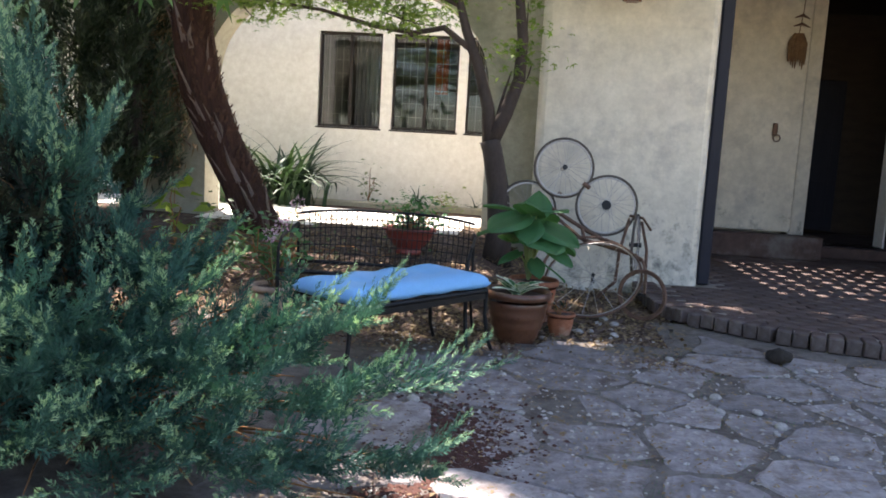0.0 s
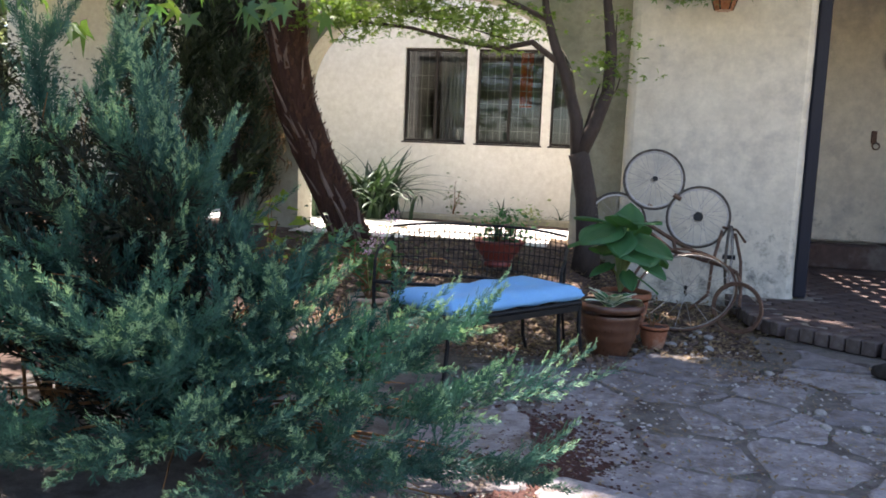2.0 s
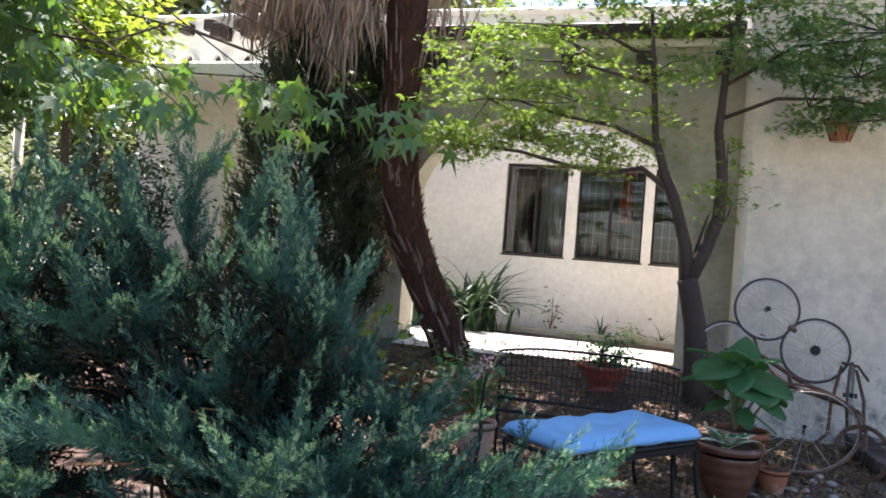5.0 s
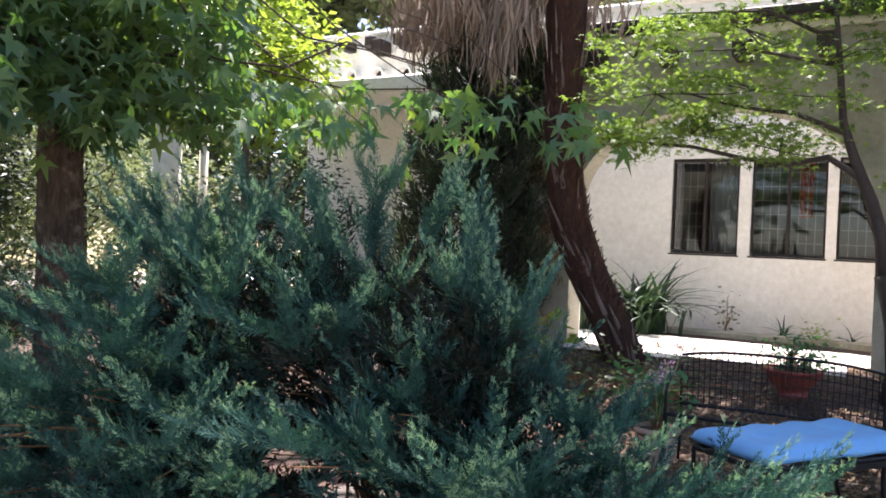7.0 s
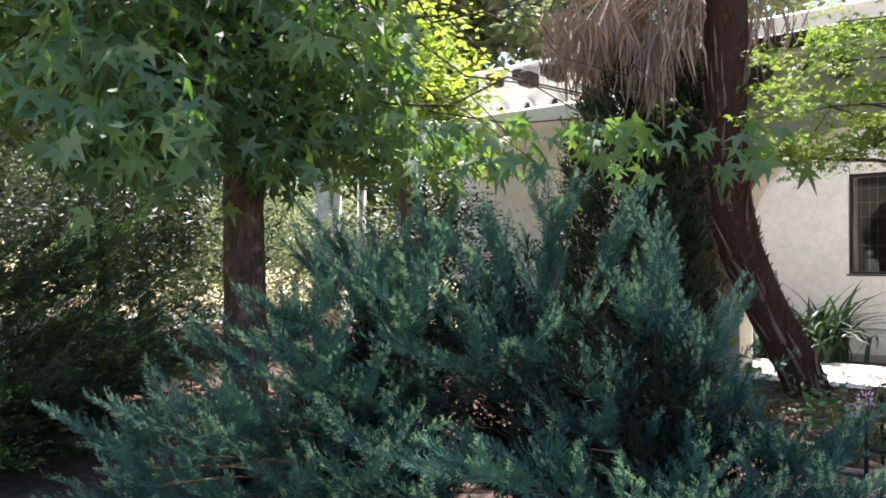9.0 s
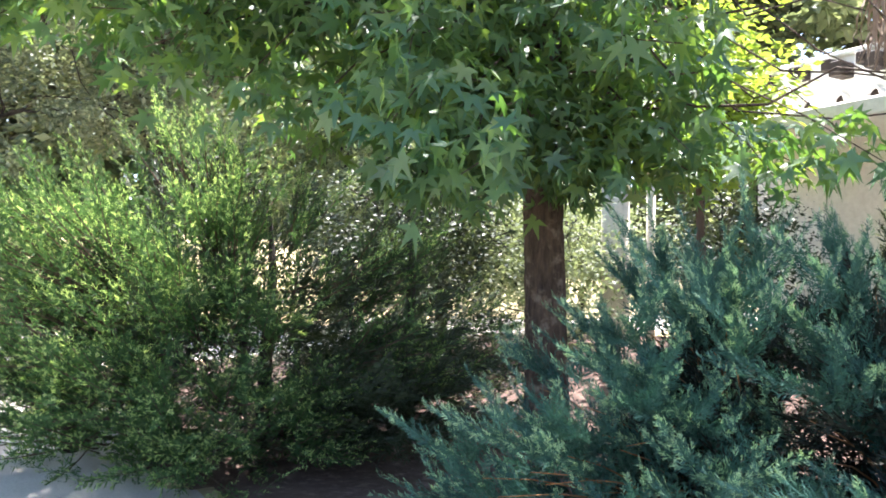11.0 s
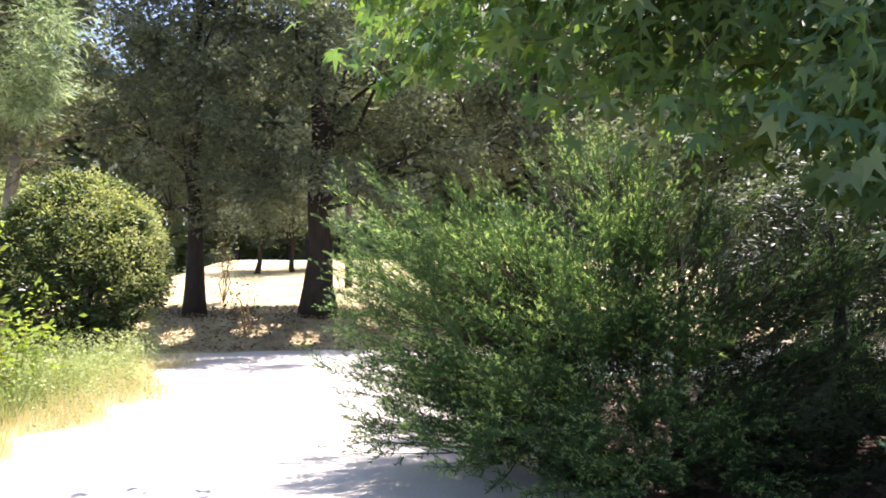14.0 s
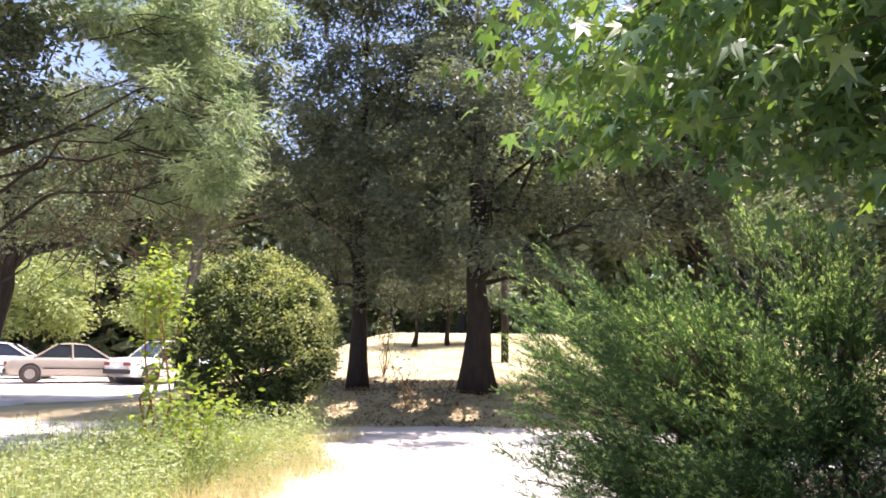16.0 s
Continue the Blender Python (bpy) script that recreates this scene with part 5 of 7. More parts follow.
    # the low leaves over the yard are pieces of their own, the rest one crown
    low = np.zeros(len(P), bool)
    cand = np.flatnonzero((P[:, 2] < 2.9) & (P[:, 1] < 1.2))
    low[cand[:: max(1, len(cand) // 290)]] = True
    one = fastmesh("leaf", STAR_V, STAR_F, GUMLEAF)
    for p, q, sz in zip(P[low], R[low], S[low]):
        ob = new("leaf", one)
        ob.parent = th
        m = Matrix(q.tolist()).to_4x4()
        ob.matrix_basis = Matrix.Translation(p.tolist()) @ m @ Matrix.Scale(float(sz), 4)
    v, f, _ = scatter(STAR_V, STAR_F, P[~low], R[~low], S[~low])
    part("crown", fastmesh("crown", v, f, GUMLEAF), None, th)


sweetgum()


# ---- japanese maple before the arch ----
def maple():
    r = np.random.default_rng(33)
    random.seed(33)
    th = thing("maple_tree", (-0.24, 7.0, 0.30), "fine-leaved lime green maple with forked dark trunk", "tree")
    o = np.array([-0.24, 7.0, 0.30])
    s = Shape()
    s.tube([(0.02, 0, -0.1), (0.03, 0, 0.25), (0.0, 0, 0.62), (-0.07, 0, 0.92), (-0.10, 0, 1.02)], [0.135, 0.108, 0.096, 0.090, 0.092], 12, wob=0.05)
    part("trunk", s, MAPLEBARK, th, smooth=True)
    s = Shape()
    main = [[(-0.10, 0, 0.98), (0.02, 0, 1.25), (0.12, 0, 1.55), (0.13, -0.02, 1.9), (0.07, -0.04, 2.3), (0.1, -0.1, 2.9), (0.2, -0.2, 3.5)],
            [(-0.10, 0, 0.98), (-0.13, 0.0, 1.3), (-0.22, 0, 1.6), (-0.36, 0, 1.95), (-0.45, -0.02, 2.25), (-0.5, -0.05, 2.8), (-0.55, -0.1, 3.3)],
            [(-0.30, 0, 1.78), (-0.55, -0.03, 1.96), (-0.80, -0.06, 1.90), (-1.15, -0.1, 1.94), (-1.6, -0.15, 2.05), (-2.1, -0.2, 2.1), (-2.5, -0.25, 2.15)],
            [(-0.42, 0, 2.15), (-0.8, -0.2, 2.3), (-1.2, -0.3, 2.35), (-1.7, -0.35, 2.5)],
            [(0.06, 0, 2.4), (0.5, -0.2, 2.55), (0.9, -0.35, 2.52), (1.3, -0.45, 2.45)],
            [(0.10, 0, 2.7), (0.6, -0.3, 2.95), (1.2, -0.5, 2.95), (1.7, -0.55, 2.85)],
            [(-0.10, 0, 1.02), (0.0, 0.03, 1.45), (0.05, 0.0, 1.62)],
            [(-0.5, -0.05, 2.7), (-1.2, 0.0, 2.9), (-2.0, 0.05, 2.95)],
            [(-0.52, -0.05, 2.9), (-1.0, -0.4, 3.1), (-1.8, -0.6, 3.1)]]
    rad = [0.074, 0.064, 0.030, 0.026, 0.02, 0.02, 0.02, 0.02, 0.02]
    for p, q in zip(main, rad):
        part("limb", Shape().tube(p, [q * (1 - 0.75 * i / (len(p) - 1)) for i in range(len(p))], 8, wob=0.05), MAPLEBARK, th, smooth=True)
    s = Shape()
    layers = [(-2.3, -0.2, 2.12, 0.45, 0.3, 0.10, 700), (-1.6, -0.2, 2.2, 0.55, 0.35, 0.10, 1100), (-0.9, -0.15, 2.05, 0.40, 0.3, 0.10, 650), (-1.9, -0.3, 2.55, 0.7, 0.4, 0.12, 1200), (-1.0, -0.35, 2.5, 0.6, 0.4, 0.12, 1000),
              (-2.2, 0.0, 2.95, 0.6, 0.4, 0.12, 900), (-1.2, -0.3, 3.05, 0.8, 0.5, 0.13, 1300), (-0.3, -0.2, 3.2, 0.7, 0.5, 0.15, 1100), (0.3, -0.2, 3.35, 0.6, 0.4, 0.15, 900), (-0.6, -0.1, 2.75, 0.4, 0.3, 0.1, 500),
              (0.16, -0.02, 2.0, 0.10, 0.08, 0.16, 130), (0.2, -0.02, 1.65, 0.10, 0.08, 0.14, 90), (-0.1, -0.05, 3.7, 1.6, 0.8, 0.3, 2400)]
    dark = [(0.72, -0.4, 2.50, 0.30, 0.2, 0.14, 420), (1.25, -0.45, 2.40, 0.32, 0.2, 0.12, 380), (1.05, -0.45, 2.72, 0.5, 0.25, 0.16, 900), (1.65, -0.5, 2.60, 0.3, 0.2, 0.12, 380), (0.55, -0.3, 2.85, 0.4, 0.2, 0.14, 600), (1.9, -0.5, 2.9, 0.5, 0.3, 0.2, 700), (1.2, -0.5, 3.05, 0.7, 0.3, 0.16, 900)]
    for name, groups, mat in (("crown", layers, MAPLELEAF), ("crown", dark, GUMLEAF)):
        P, S = [], []
        for x, y, z, a, b, c, n in groups:
            n = int(n * 0.6) if z > 2.3 and mat is MAPLELEAF else n
            sub = r.normal(size=(max(4, n // 40), 3)) * np.array([a, b, c]) * 0.75
            pk = r.integers(0, len(sub), n)
            q = np.array([x, y, z]) + sub[pk] + r.normal(size=(n, 3)) * np.array([0.11, 0.11, 0.035])
            P.append(q), S.append(r.uniform(0.034, 0.056, n))
            for e in sub[::3]:
                s.tube([(x, y, z - 0.05), (x + e[0] * 0.6, y + e[1] * 0.6, z + e[2]), (x + e[0], y + e[1], z + e[2])], [0.007, 0.005, 0.003], 5)
        P, S = np.concatenate(P), np.concatenate(S)
        v, f, _ = scatter(STAR_V, STAR_F, P, leaf_frames(r, len(P), 0.6, 0.3), S)
        part(name, fastmesh(name, v, f, mat), None, th)
    tagged(part("twig_work", s, MAPLEBARK, th, smooth=True), kind="stuff")


maple()


# ---- leaning palm with its dead skirt ----
def palm():
    r = np.random.default_rng(41)
    random.seed(41)
    th = thing("palm_tree", (-2.43, 7.2, 0.36), "leaning palm with shaggy trunk and dead hanging fronds", "tree")
    path = [(0.03, 0, -0.15), (-0.05, 0, 0.12), (-0.25, 0, 0.5), (-0.45, 0, 0.9), (-0.62, 0, 1.3), (-0.71, 0, 1.75), (-0.74, 0, 2.3), (-0.75, 0, 2.9), (-0.76, 0, 3.5), (-0.78, 0, 4.3)]
    s = Shape().tube(path, [0.19, 0.185, 0.18, 0.18, 0.18, 0.185, 0.185, 0.185, 0.19, 0.19], 18, wob=0.10)
    part("trunk", s, PALMBARK, th, smooth=True)
    # old leaf bases and fibres on the trunk
    P = np.array(path)
    n = 2200
    t = r.random(n) * 8.6
    i = t.astype(int)
    p = P[i] + (P[i + 1] - P[i]) * (t % 1)[:, None]
    a = r.uniform(0, 2 * math.pi, n)
    out = np.stack([np.cos(a), np.sin(a), np.zeros(n)], -1)
    tv = np.array([(0, 0.10, 0), (0, -0.10, 0), (0.55, -0.05, 0.09), (1.0, 0, 0.2), (0.55, 0.05, 0.09)])
    up = unit(out * 0.16 + np.array([0.0, 0, 1.0]) + r.normal(size=(n, 3)) * 0.22)
    b = unit(np.cross(out, up))
    R = np.stack([up, b, np.cross(up, b)], -1)
    v, f, _ = scatter(tv, np.array([(0, 1, 2, 4), (4, 2, 3, 3)])[:1], p + out * 0.165, R, r.uniform(0.07, 0.21, n))
    tagged(part("trunk_fibre", fastmesh("trunk_fibre", v, f, FIBRE), None, th, "shaggy reddish fibre"), kind="stuff")
    # old leaf bases, long strips lying up the trunk
    for k in range(90):
        q = r.uniform(0.3, 7.6)
        i = int(q)
        c = Vector(P[i] + (P[i + 1] - P[i]) * (q - i))
        ax = Vector(P[i + 1] - P[i]).normalized()
        az = r.uniform(0, 2 * math.pi)
        o = Vector((math.cos(az), math.sin(az), 0))
        w = ax.cross(o).normalized() * r.uniform(0.012, 0.026)
        L = r.uniform(0.18, 0.42)
        a, m, e = c + o * 0.175, c + o * 0.20 + ax * L * 0.5, c + o * r.uniform(0.20, 0.25) + ax * L + w * r.normal()
        part("leaf_base", Shape().add([a - w, a + w, m + w * 0.8, e, m - w * 0.8, m + o * 0.012], [(0, 1, 5), (1, 2, 5), (2, 3, 5), (3, 4, 5), (4, 0, 5)]), BOOT, th)
    # dead fronds hanging in a skirt to one side of the crown
    for k in range(96):
        u = r.random()
        mid = Vector((-0.95 - 1.5 * u, r.normal() * 0.22 - 0.22, 3.36 + 0.45 * r.random() - 0.05 * u))
        if k < 16:
            mid = Vector((-0.76 + r.normal() * 0.24, 0.18 + 0.1 * r.normal(), 3.4 + 0.4 * r.random()))
        L = r.uniform(0.35, 0.72)
        if 16 <= k < 24:
            mid, L = Vector((-1.38 + 0.06 * r.normal(), -0.3 + 0.05 * r.normal(), 3.22)), r.uniform(0.65, 0.85)
        s = Shape()
        base = Vector((-0.78, 0.05, 4.1))
        s.tube([base, (base + mid) / 2 + Vector((0, 0, 0.12)), mid], [0.014, 0.011, 0.008], 5)
        for j in range(16):
            d = Vector((r.normal() * 0.16, r.normal() * 0.16, -1)).normalized()
            q = mid + Vector((r.normal() * 0.07, r.normal() * 0.07, r.normal() * 0.06))
            e = q + d * L * r.uniform(0.4, 1.0)
            w = d.cross(Vector((r.normal(), r.normal(), 0.1))).normalized() * r.uniform(0.006, 0.014)
            m1 = (q + e) / 2 + Vector((r.normal() * 0.04, r.normal() * 0.04, 0))
            s.add([q - w * 0.6, q + w * 0.6, m1 + w, e, m1 - w], [(0, 1, 2, 4), (4, 2, 3)])
        part("dead_frond", s, FROND, th)


palm()


# ---- dark cypress and vine by the arcade ----
def cypress(at, h, rad, label, seed, n=120):
    r = np.random.default_rng(seed)
    th = thing("cypress_tree", at, label, "tree")
    bs = []
    for _ in range(n):
        z = r.uniform(0.2, h * 0.97)
        a = r.uniform(0, 2 * math.pi)
        q = rad * (1 - (z / h) ** 2.2) * r.uniform(0.75, 1.05) + 0.05
        c = np.array([math.cos(a) * q, math.sin(a) * q, z + 0.35])
        bs.append(((0, 0, max(0.05, z - 0.2)), (c[0] * 0.7, c[1] * 0.7, z), c))
    part("trunk", Shape().tube([(0, 0, -0.1), (0.02, 0, h * 0.5), (0, 0, h * 0.95)], [0.11, 0.07, 0.015], 9), OAKBARK, th, smooth=True)
    part("foliage", boughs_to_mesh("foliage", bs, SHOOTS, [DARKLEAF, OAKLEAF], seed + 1, per_m=15, size=(0.32, 0.50), start=0.3, young=0.3), None, th)


cypress((-4.32, 7.45, 0.40), 3.7, 0.75, "dark narrow cypress beside the palm", 51, 210)
cypress((-3.85, 7.45, 0.42), 3.6, 0.42, "dark ivy-like cypress against the arcade pillar", 57, 90)


def dry_vine():
    """A tangle of dead vine and curled leaves down the arcade pillar."""
    r = np.random.default_rng(58)
    th = thing("dry_vine", (-3.62, 7.74, 0.42), "dead brown vine tangled on the arcade pillar", "vine")
    for k in range(46):
        z = r.uniform(0.5, 2.3)
        a = Vector((r.normal() * 0.12, r.normal() * 0.05, z))
        pts = [a]
        for _ in range(4):
            a = a + Vector((r.normal() * 0.07, r.normal() * 0.04, -r.uniform(0.03, 0.16)))
            pts.append(a)
        part("stem", Shape().tube(pts, [0.012, 0.011, 0.009, 0.007, 0.004], 5), BARK if k % 3 else BOOT, th)
    n = 1500
    z = np.concatenate([r.normal(1.25, 0.14, 450), r.normal(0.85, 0.10, 200), r.uniform(0.5, 2.4, n - 650)])
    p = np.stack([r.normal(size=n) * 0.13, -0.06 + r.normal(size=n) * 0.06, z], -1)
    v, f, _ = scatter(LANCE_V, OVAL_F, p, leaf_frames(r, n, 0.1, 1.2), r.uniform(0.05, 0.13, n))
    part("dead_leaves", fastmesh("dead_leaves", v, f, LITTER), None, th, "curled pale brown leaves")


dry_vine()


# ---- small plants ----
def strap_plant(at, n, L, label, name, cat, mat, seed, width=0.028, arch=0.9, group=""):
    """A clump of arching strap leaves, each blade a part."""
    r = np.random.default_rng(seed)
    th = thing(name, at, label, cat, group)
    for k in range(n):
        az, l = r.uniform(0, 2 * math.pi), L * r.uniform(0.6, 1.1)
        lean, s = r.uniform(0.3, 1.25), Shape()
        bx, by = r.normal(size=2) * (0.16 if L > 1 else 0.01)
        v, f, m = [], [], 9
        for i in range(m):
            t = i / (m - 1)
            ang = lean * (0.35 + arch * 1.5 * t * t)
            rad = l * (t * math.sin(min(ang, 2.2)) * 0.75)
            z = l * (t - 0.55 * t * t * min(1.6, lean * arch * 1.4))
            w = width * (1 - t ** 3) * 0.5 + 0.001
            c, sn = math.cos(az), math.sin(az)
            p = Vector((bx + rad * c, by + rad * sn, z))
            q = Vector((-sn, c, 0)) * w
            v += [p - q, p + Vector((0, 0, -0.25 * w)), p + q]
        for i in range(m - 1):
            f += [(3 * i, 3 * i + 1, 3 * i + 4, 3 * i + 3), (3 * i + 1, 3 * i + 2, 3 * i + 5, 3 * i + 4)]
        part("blade", s.add(v, f), mat, th)
    return th


strap_plant((-2.95, 9.6, 0.42), 130, 1.3, "large clump of dark arching strap leaves by the wall", "strap_leaf_plant", "plant", STRAP, 61, 0.05, 1.05)
strap_plant((-3.6, 9.5, 0.42), 70, 1.15, "large clump of dark arching strap leaves by the wall", "strap_leaf_plant", "plant", STRAP, 62, 0.05, 1.05)
strap_plant((-1.35, 9.95, 0.42), 18, 0.42, "small tuft of dark spiky leaves against the wall", "spiky_tuft", "plant", STRAP, 63, 0.02)
strap_plant((-0.62, 9.95, 0.42), 12, 0.34, "small tuft of dark spiky leaves against the wall", "spiky_tuft", "plant", STRAP, 64, 0.018)


def leafy_sprig(name, at, h, n, leaf, mat, label, seed, wide=0.15, cat="plant", stems=3, tmpl=None, sparse=0.05):
    r = np.random.default_rng(seed)
    th = thing(name, at, label, cat)
    P = []
    for k in range(stems):
        s = Shape()
        e = np.array([r.normal() * wide, r.normal() * wide, h * r.uniform(0.6, 1)])
        pts = limb(s, r, (0, 0, -0.02), e, 0.006 + h * 0.004, 0.003, 5, 6, 0.2)
        pp = np.array(pts)
        part("stem", s, TWIG, th)
        u = r.uniform(0.25, 1, n // stems) * 4.99
        i = u.astype(int)
        P.append(pp[i] + (pp[i + 1] - pp[i]) * (u % 1)[:, None] + r.normal(size=(len(u), 3)) * (wide * 0.45 + sparse))
    P = np.concatenate(P)
    v, f, _ = scatter(*(tmpl or (OVAL_V, OVAL_F)), P, leaf_frames(r, len(P), 0.4, 0.2), leaf * r.uniform(0.6, 1.3, len(P)))
    part("leaves", fastmesh("leaves", v, f, mat), None, th)
    return th


leafy_sprig("wall_sapling", (-2.05, 10.3, 0.42), 0.55, 44, 0.07, OLIVELEAF, "thin sapling with few leaves against the wall", 71, 0.12, sparse=0.02)
leafy_sprig("low_herb", (-0.95, 9.9, 0.42), 0.22, 160, 0.06, WEED, "low green herb in the bed", 72, 0.12, sparse=0.02)
leafy_sprig("broad_weed", (-3.0, 6.6, 0.28), 0.55, 26, 0.22, LIMELEAF, "upright broad-leaved weed beneath the palm", 73, 0.10)
leafy_sprig("ground_cover", (-2.5, 6.3, 0.2), 0.2, 300, 0.07, SHRUBLEAF, "low green and brown ground cover", 74, 0.3, stems=14, sparse=0.02)
leafy_sprig("ground_cover", (-1.9, 6.5, 0.2), 0.18, 240, 0.07, OLIVELEAF, "low green and brown ground cover", 75, 0.28, stems=14, sparse=0.02)


# ---- pots ----
def pot(name, at, R, h, mat, label, ribs=0, foot=0.7, rimw=0.03):
    th = thing(name, at, label, "plant pot")
    prof = [(0.001, 0), (R * foot, 0), (R * foot * 1.02, 0.01)]
    for i in range(1, 16):
        t = i / 16
        prof.append((R * (foot + (1 - foot) * math.sin(t * math.pi / 2) ** 0.8) * 0.96 + (0.006 if ribs and i % 4 == 2 else 0), h * (0.05 + 0.80 * t)))
    part("body", Shape().lathe(prof), mat, th, smooth=True)
    part("rim", Shape().lathe([(R * 0.95, h * 0.85), (R * 1.06, h * 0.87), (R * 1.08, h * 0.93), (R * 1.05, h), (R * 0.95, h * 0.995), (R * 0.92, h * 0.9)]), mat, th, smooth=True)
    part("soil", Shape().lathe([(R * 0.94, h * 0.90), (R * 0.5, h * 0.92), (0.001, h * 0.92)]), SOIL, th, smooth=True)
    return th


def broad_leaf(L, W, bend, seed):
    """A heart-shaped blade with raised ribs and a drooping tip, along x."""
    r = np.random.default_rng(seed)
    v, f, nu, nw = [], [], 11, 9
    for i in range(nu):
        t = i / (nu - 1)
        wd = W * (math.sin(math.pi * min(1, t * 0.93 + 0.07)) ** 0.75) * (1 - 0.28 * t) + 0.002
        for j in range(nw):
            q = j / (nw - 1) * 2 - 1
            z = -bend * L * t * t + 0.05 * W * math.cos(q * 9) - 0.18 * W * q * q + 0.22 * W * abs(q) + 0.02 * L * math.sin(4 * t + q * 2 + seed)
            v.append((t * L - 0.10 * L * abs(q) * (1 - t), q * wd, z))
    for i in range(nu - 1):
        for j in range(nw - 1):
            a = i * nw + j
            f.append((a, a + 1, a + nw + 1, a + nw))
    return v, f


def hosta():
    p = pot("plant_pot", (0.10, 5.62, 0.05), 0.17, 0.30, TERRACOTTA, "terracotta pot holding the broad-leaved plant", foot=0.68)
    th = thing("hosta_plant", (0.06, 5.62, 0.36), "broad-leaved green hosta in a terracotta pot", "plant")
    r = np.random.default_rng(82)
    leaves = [(45 * k + 14 * r.normal(), 0.30 + 0.07 * (k % 3), 0.30, 0.20, 10 + 18 * r.random(), 0.10) for k in range(8)]
    leaves += [(-100, 0.44, 0.30, 0.135, -22, 0.05), (-40, 0.46, 0.28, 0.12, -12, 0.1), (160, 0.46, 0.28, 0.12, -8, 0.1), (80, 0.40, 0.27, 0.14, -50, 0.05), (-95, 0.40, 0.26, 0.12, 26, 0.1)]
    leaves += [(-70, 0.14, 0.17, 0.07, 40, 0.1), (-15, 0.10, 0.20, 0.08, 25, 0.15), (-140, 0.18, 0.2, 0.08, 20, 0.1), (-30, 0.26, 0.28, 0.11, 24, 0.15)]
    for k, (az, z, L, W, tilt, bd) in enumerate(leaves):
        a = math.radians(az)
        q = 0.10 if tilt > -10 else 0.04
        part("stalk", Shape().tube([(0, 0, -0.02), (0.4 * q * math.cos(a), 0.4 * q * math.sin(a), z * 0.6), (q * math.cos(a), q * math.sin(a), z)], [0.010, 0.008, 0.005], 6), WEED, th)
        v, f = broad_leaf(L, W, bd, k)
        ob = part("leaf", Shape().add(v, f), HOSTA, th, smooth=True)
        ob.matrix_basis = pose(q * math.cos(a), q * math.sin(a), z, 10 * math.sin(k * 2.1), tilt, az)


hosta()


def variegated():
    pot("plant_pot", (0.0, 5.12, 0.0), 0.20, 0.35, GLAZED, "ribbed glazed brown clay pot under a small hosta", ribs=4, foot=0.62)
    th = thing("variegated_hosta", (0.0, 5.12, 0.30), "small hosta with cream-edged leaves in a glazed pot", "plant")
    r = np.random.default_rng(81)
    for k in range(17):
        az = k * 137.5
        L, W, bd = r.uniform(0.12, 0.17), r.uniform(0.030, 0.042), r.uniform(0.2, 0.6)
        lf = new("leaf")
        lf.parent = th
        a = math.radians(az)
        lf.matrix_basis = pose(0.03 * math.cos(a), 0.03 * math.sin(a), 0.02 + 0.05 * r.random(), 0, -28 - 20 * r.random(), az)
        v, f = broad_leaf(L, W, bd, k)
        part("margin", Shape().add(v, f), CREAMEDGE, lf)
        v2 = [(x * 0.93 + 0.004, y * 0.78, z + 0.0025) for x, y, z in v]
        part("centre", Shape().add(v2, f), HOSTA, lf)


variegated()
pot("plant_pot", (0.30, 5.42, 0.0), 0.095, 0.16, TERRACOTTA, "small terracotta pot on the soil", foot=0.72)
leafy_sprig("seedling", (0.30, 5.42, 0.145), 0.12, 24, 0.04, DARKLEAF, "small dry seedling in a terracotta pot", 83, 0.04, stems=4)


def bowl():
    at = (-0.95, 6.6, 0.335)
    th = thing("plant_bowl", at, "dark red footed bowl planted with greenery", "plant pot")
    part("body", Shape().lathe([(0.001, 0), (0.115, 0), (0.115, 0.02), (0.10, 0.035), (0.13, 0.07), (0.175, 0.12), (0.20, 0.165), (0.205, 0.19), (0.225, 0.195), (0.228, 0.215), (0.215, 0.22), (0.195, 0.2)]), REDPLASTIC, th, smooth=True)
    part("soil", Shape().lathe([(0.2, 0.2), (0.1, 0.205), (0.001, 0.21)]), SOIL, th)
    leafy_sprig("bowl_greenery", (at[0], at[1], at[2] + 0.20), 0.20, 420, 0.06, HOSTA, "leafy green bedding plant in the red bowl", 85, 0.13, stems=11, sparse=0.025)
    strap_plant((at[0] - 0.02, at[1], at[2] + 0.2), 14, 0.3, "spiky grass in the red bowl", "bowl_grass", "plant", STRAP, 86, 0.014)


bowl()


def geranium():
    at = (-1.62, 5.05, 0.02)
    pot("plant_pot", at, 0.14, 0.26, PALEPOT, "pale terracotta pot with a geranium", foot=0.72)
    th = leafy_sprig("geranium", (at[0], at[1], 0.26), 0.44, 170, 0.085, HOSTA, "pink geranium with rounded leaves in a pale pot", 88, 0.14, stems=6, sparse=0.02)
    r = np.random.default_rng(89)
    for q in ((0.06, -0.04, 0.42), (0.14, 0.03, 0.57), (0.0, -0.1, 0.36)):
        n = 46
        P = np.array(q) + unit(r.normal(size=(n, 3))) * 0.042 * r.random((n, 1)) ** 0.3
        v, f, _ = scatter(OVAL_V, OVAL_F, P, frames(unit(P - np.array(q)) + r.normal(size=(n, 3)) * 0.5, r), r.uniform(0.018, 0.028, n))
        part("flower_head", fastmesh("flower_head", v, f, PINK), None, th, "pale pink flower cluster")
        part("flower_stalk", Shape().tube([(0, 0, 0.05), (q[0] * 0.6, q[1] * 0.6, q[2] * 0.6), q], 0.004, 5), WEED, th)


geranium()


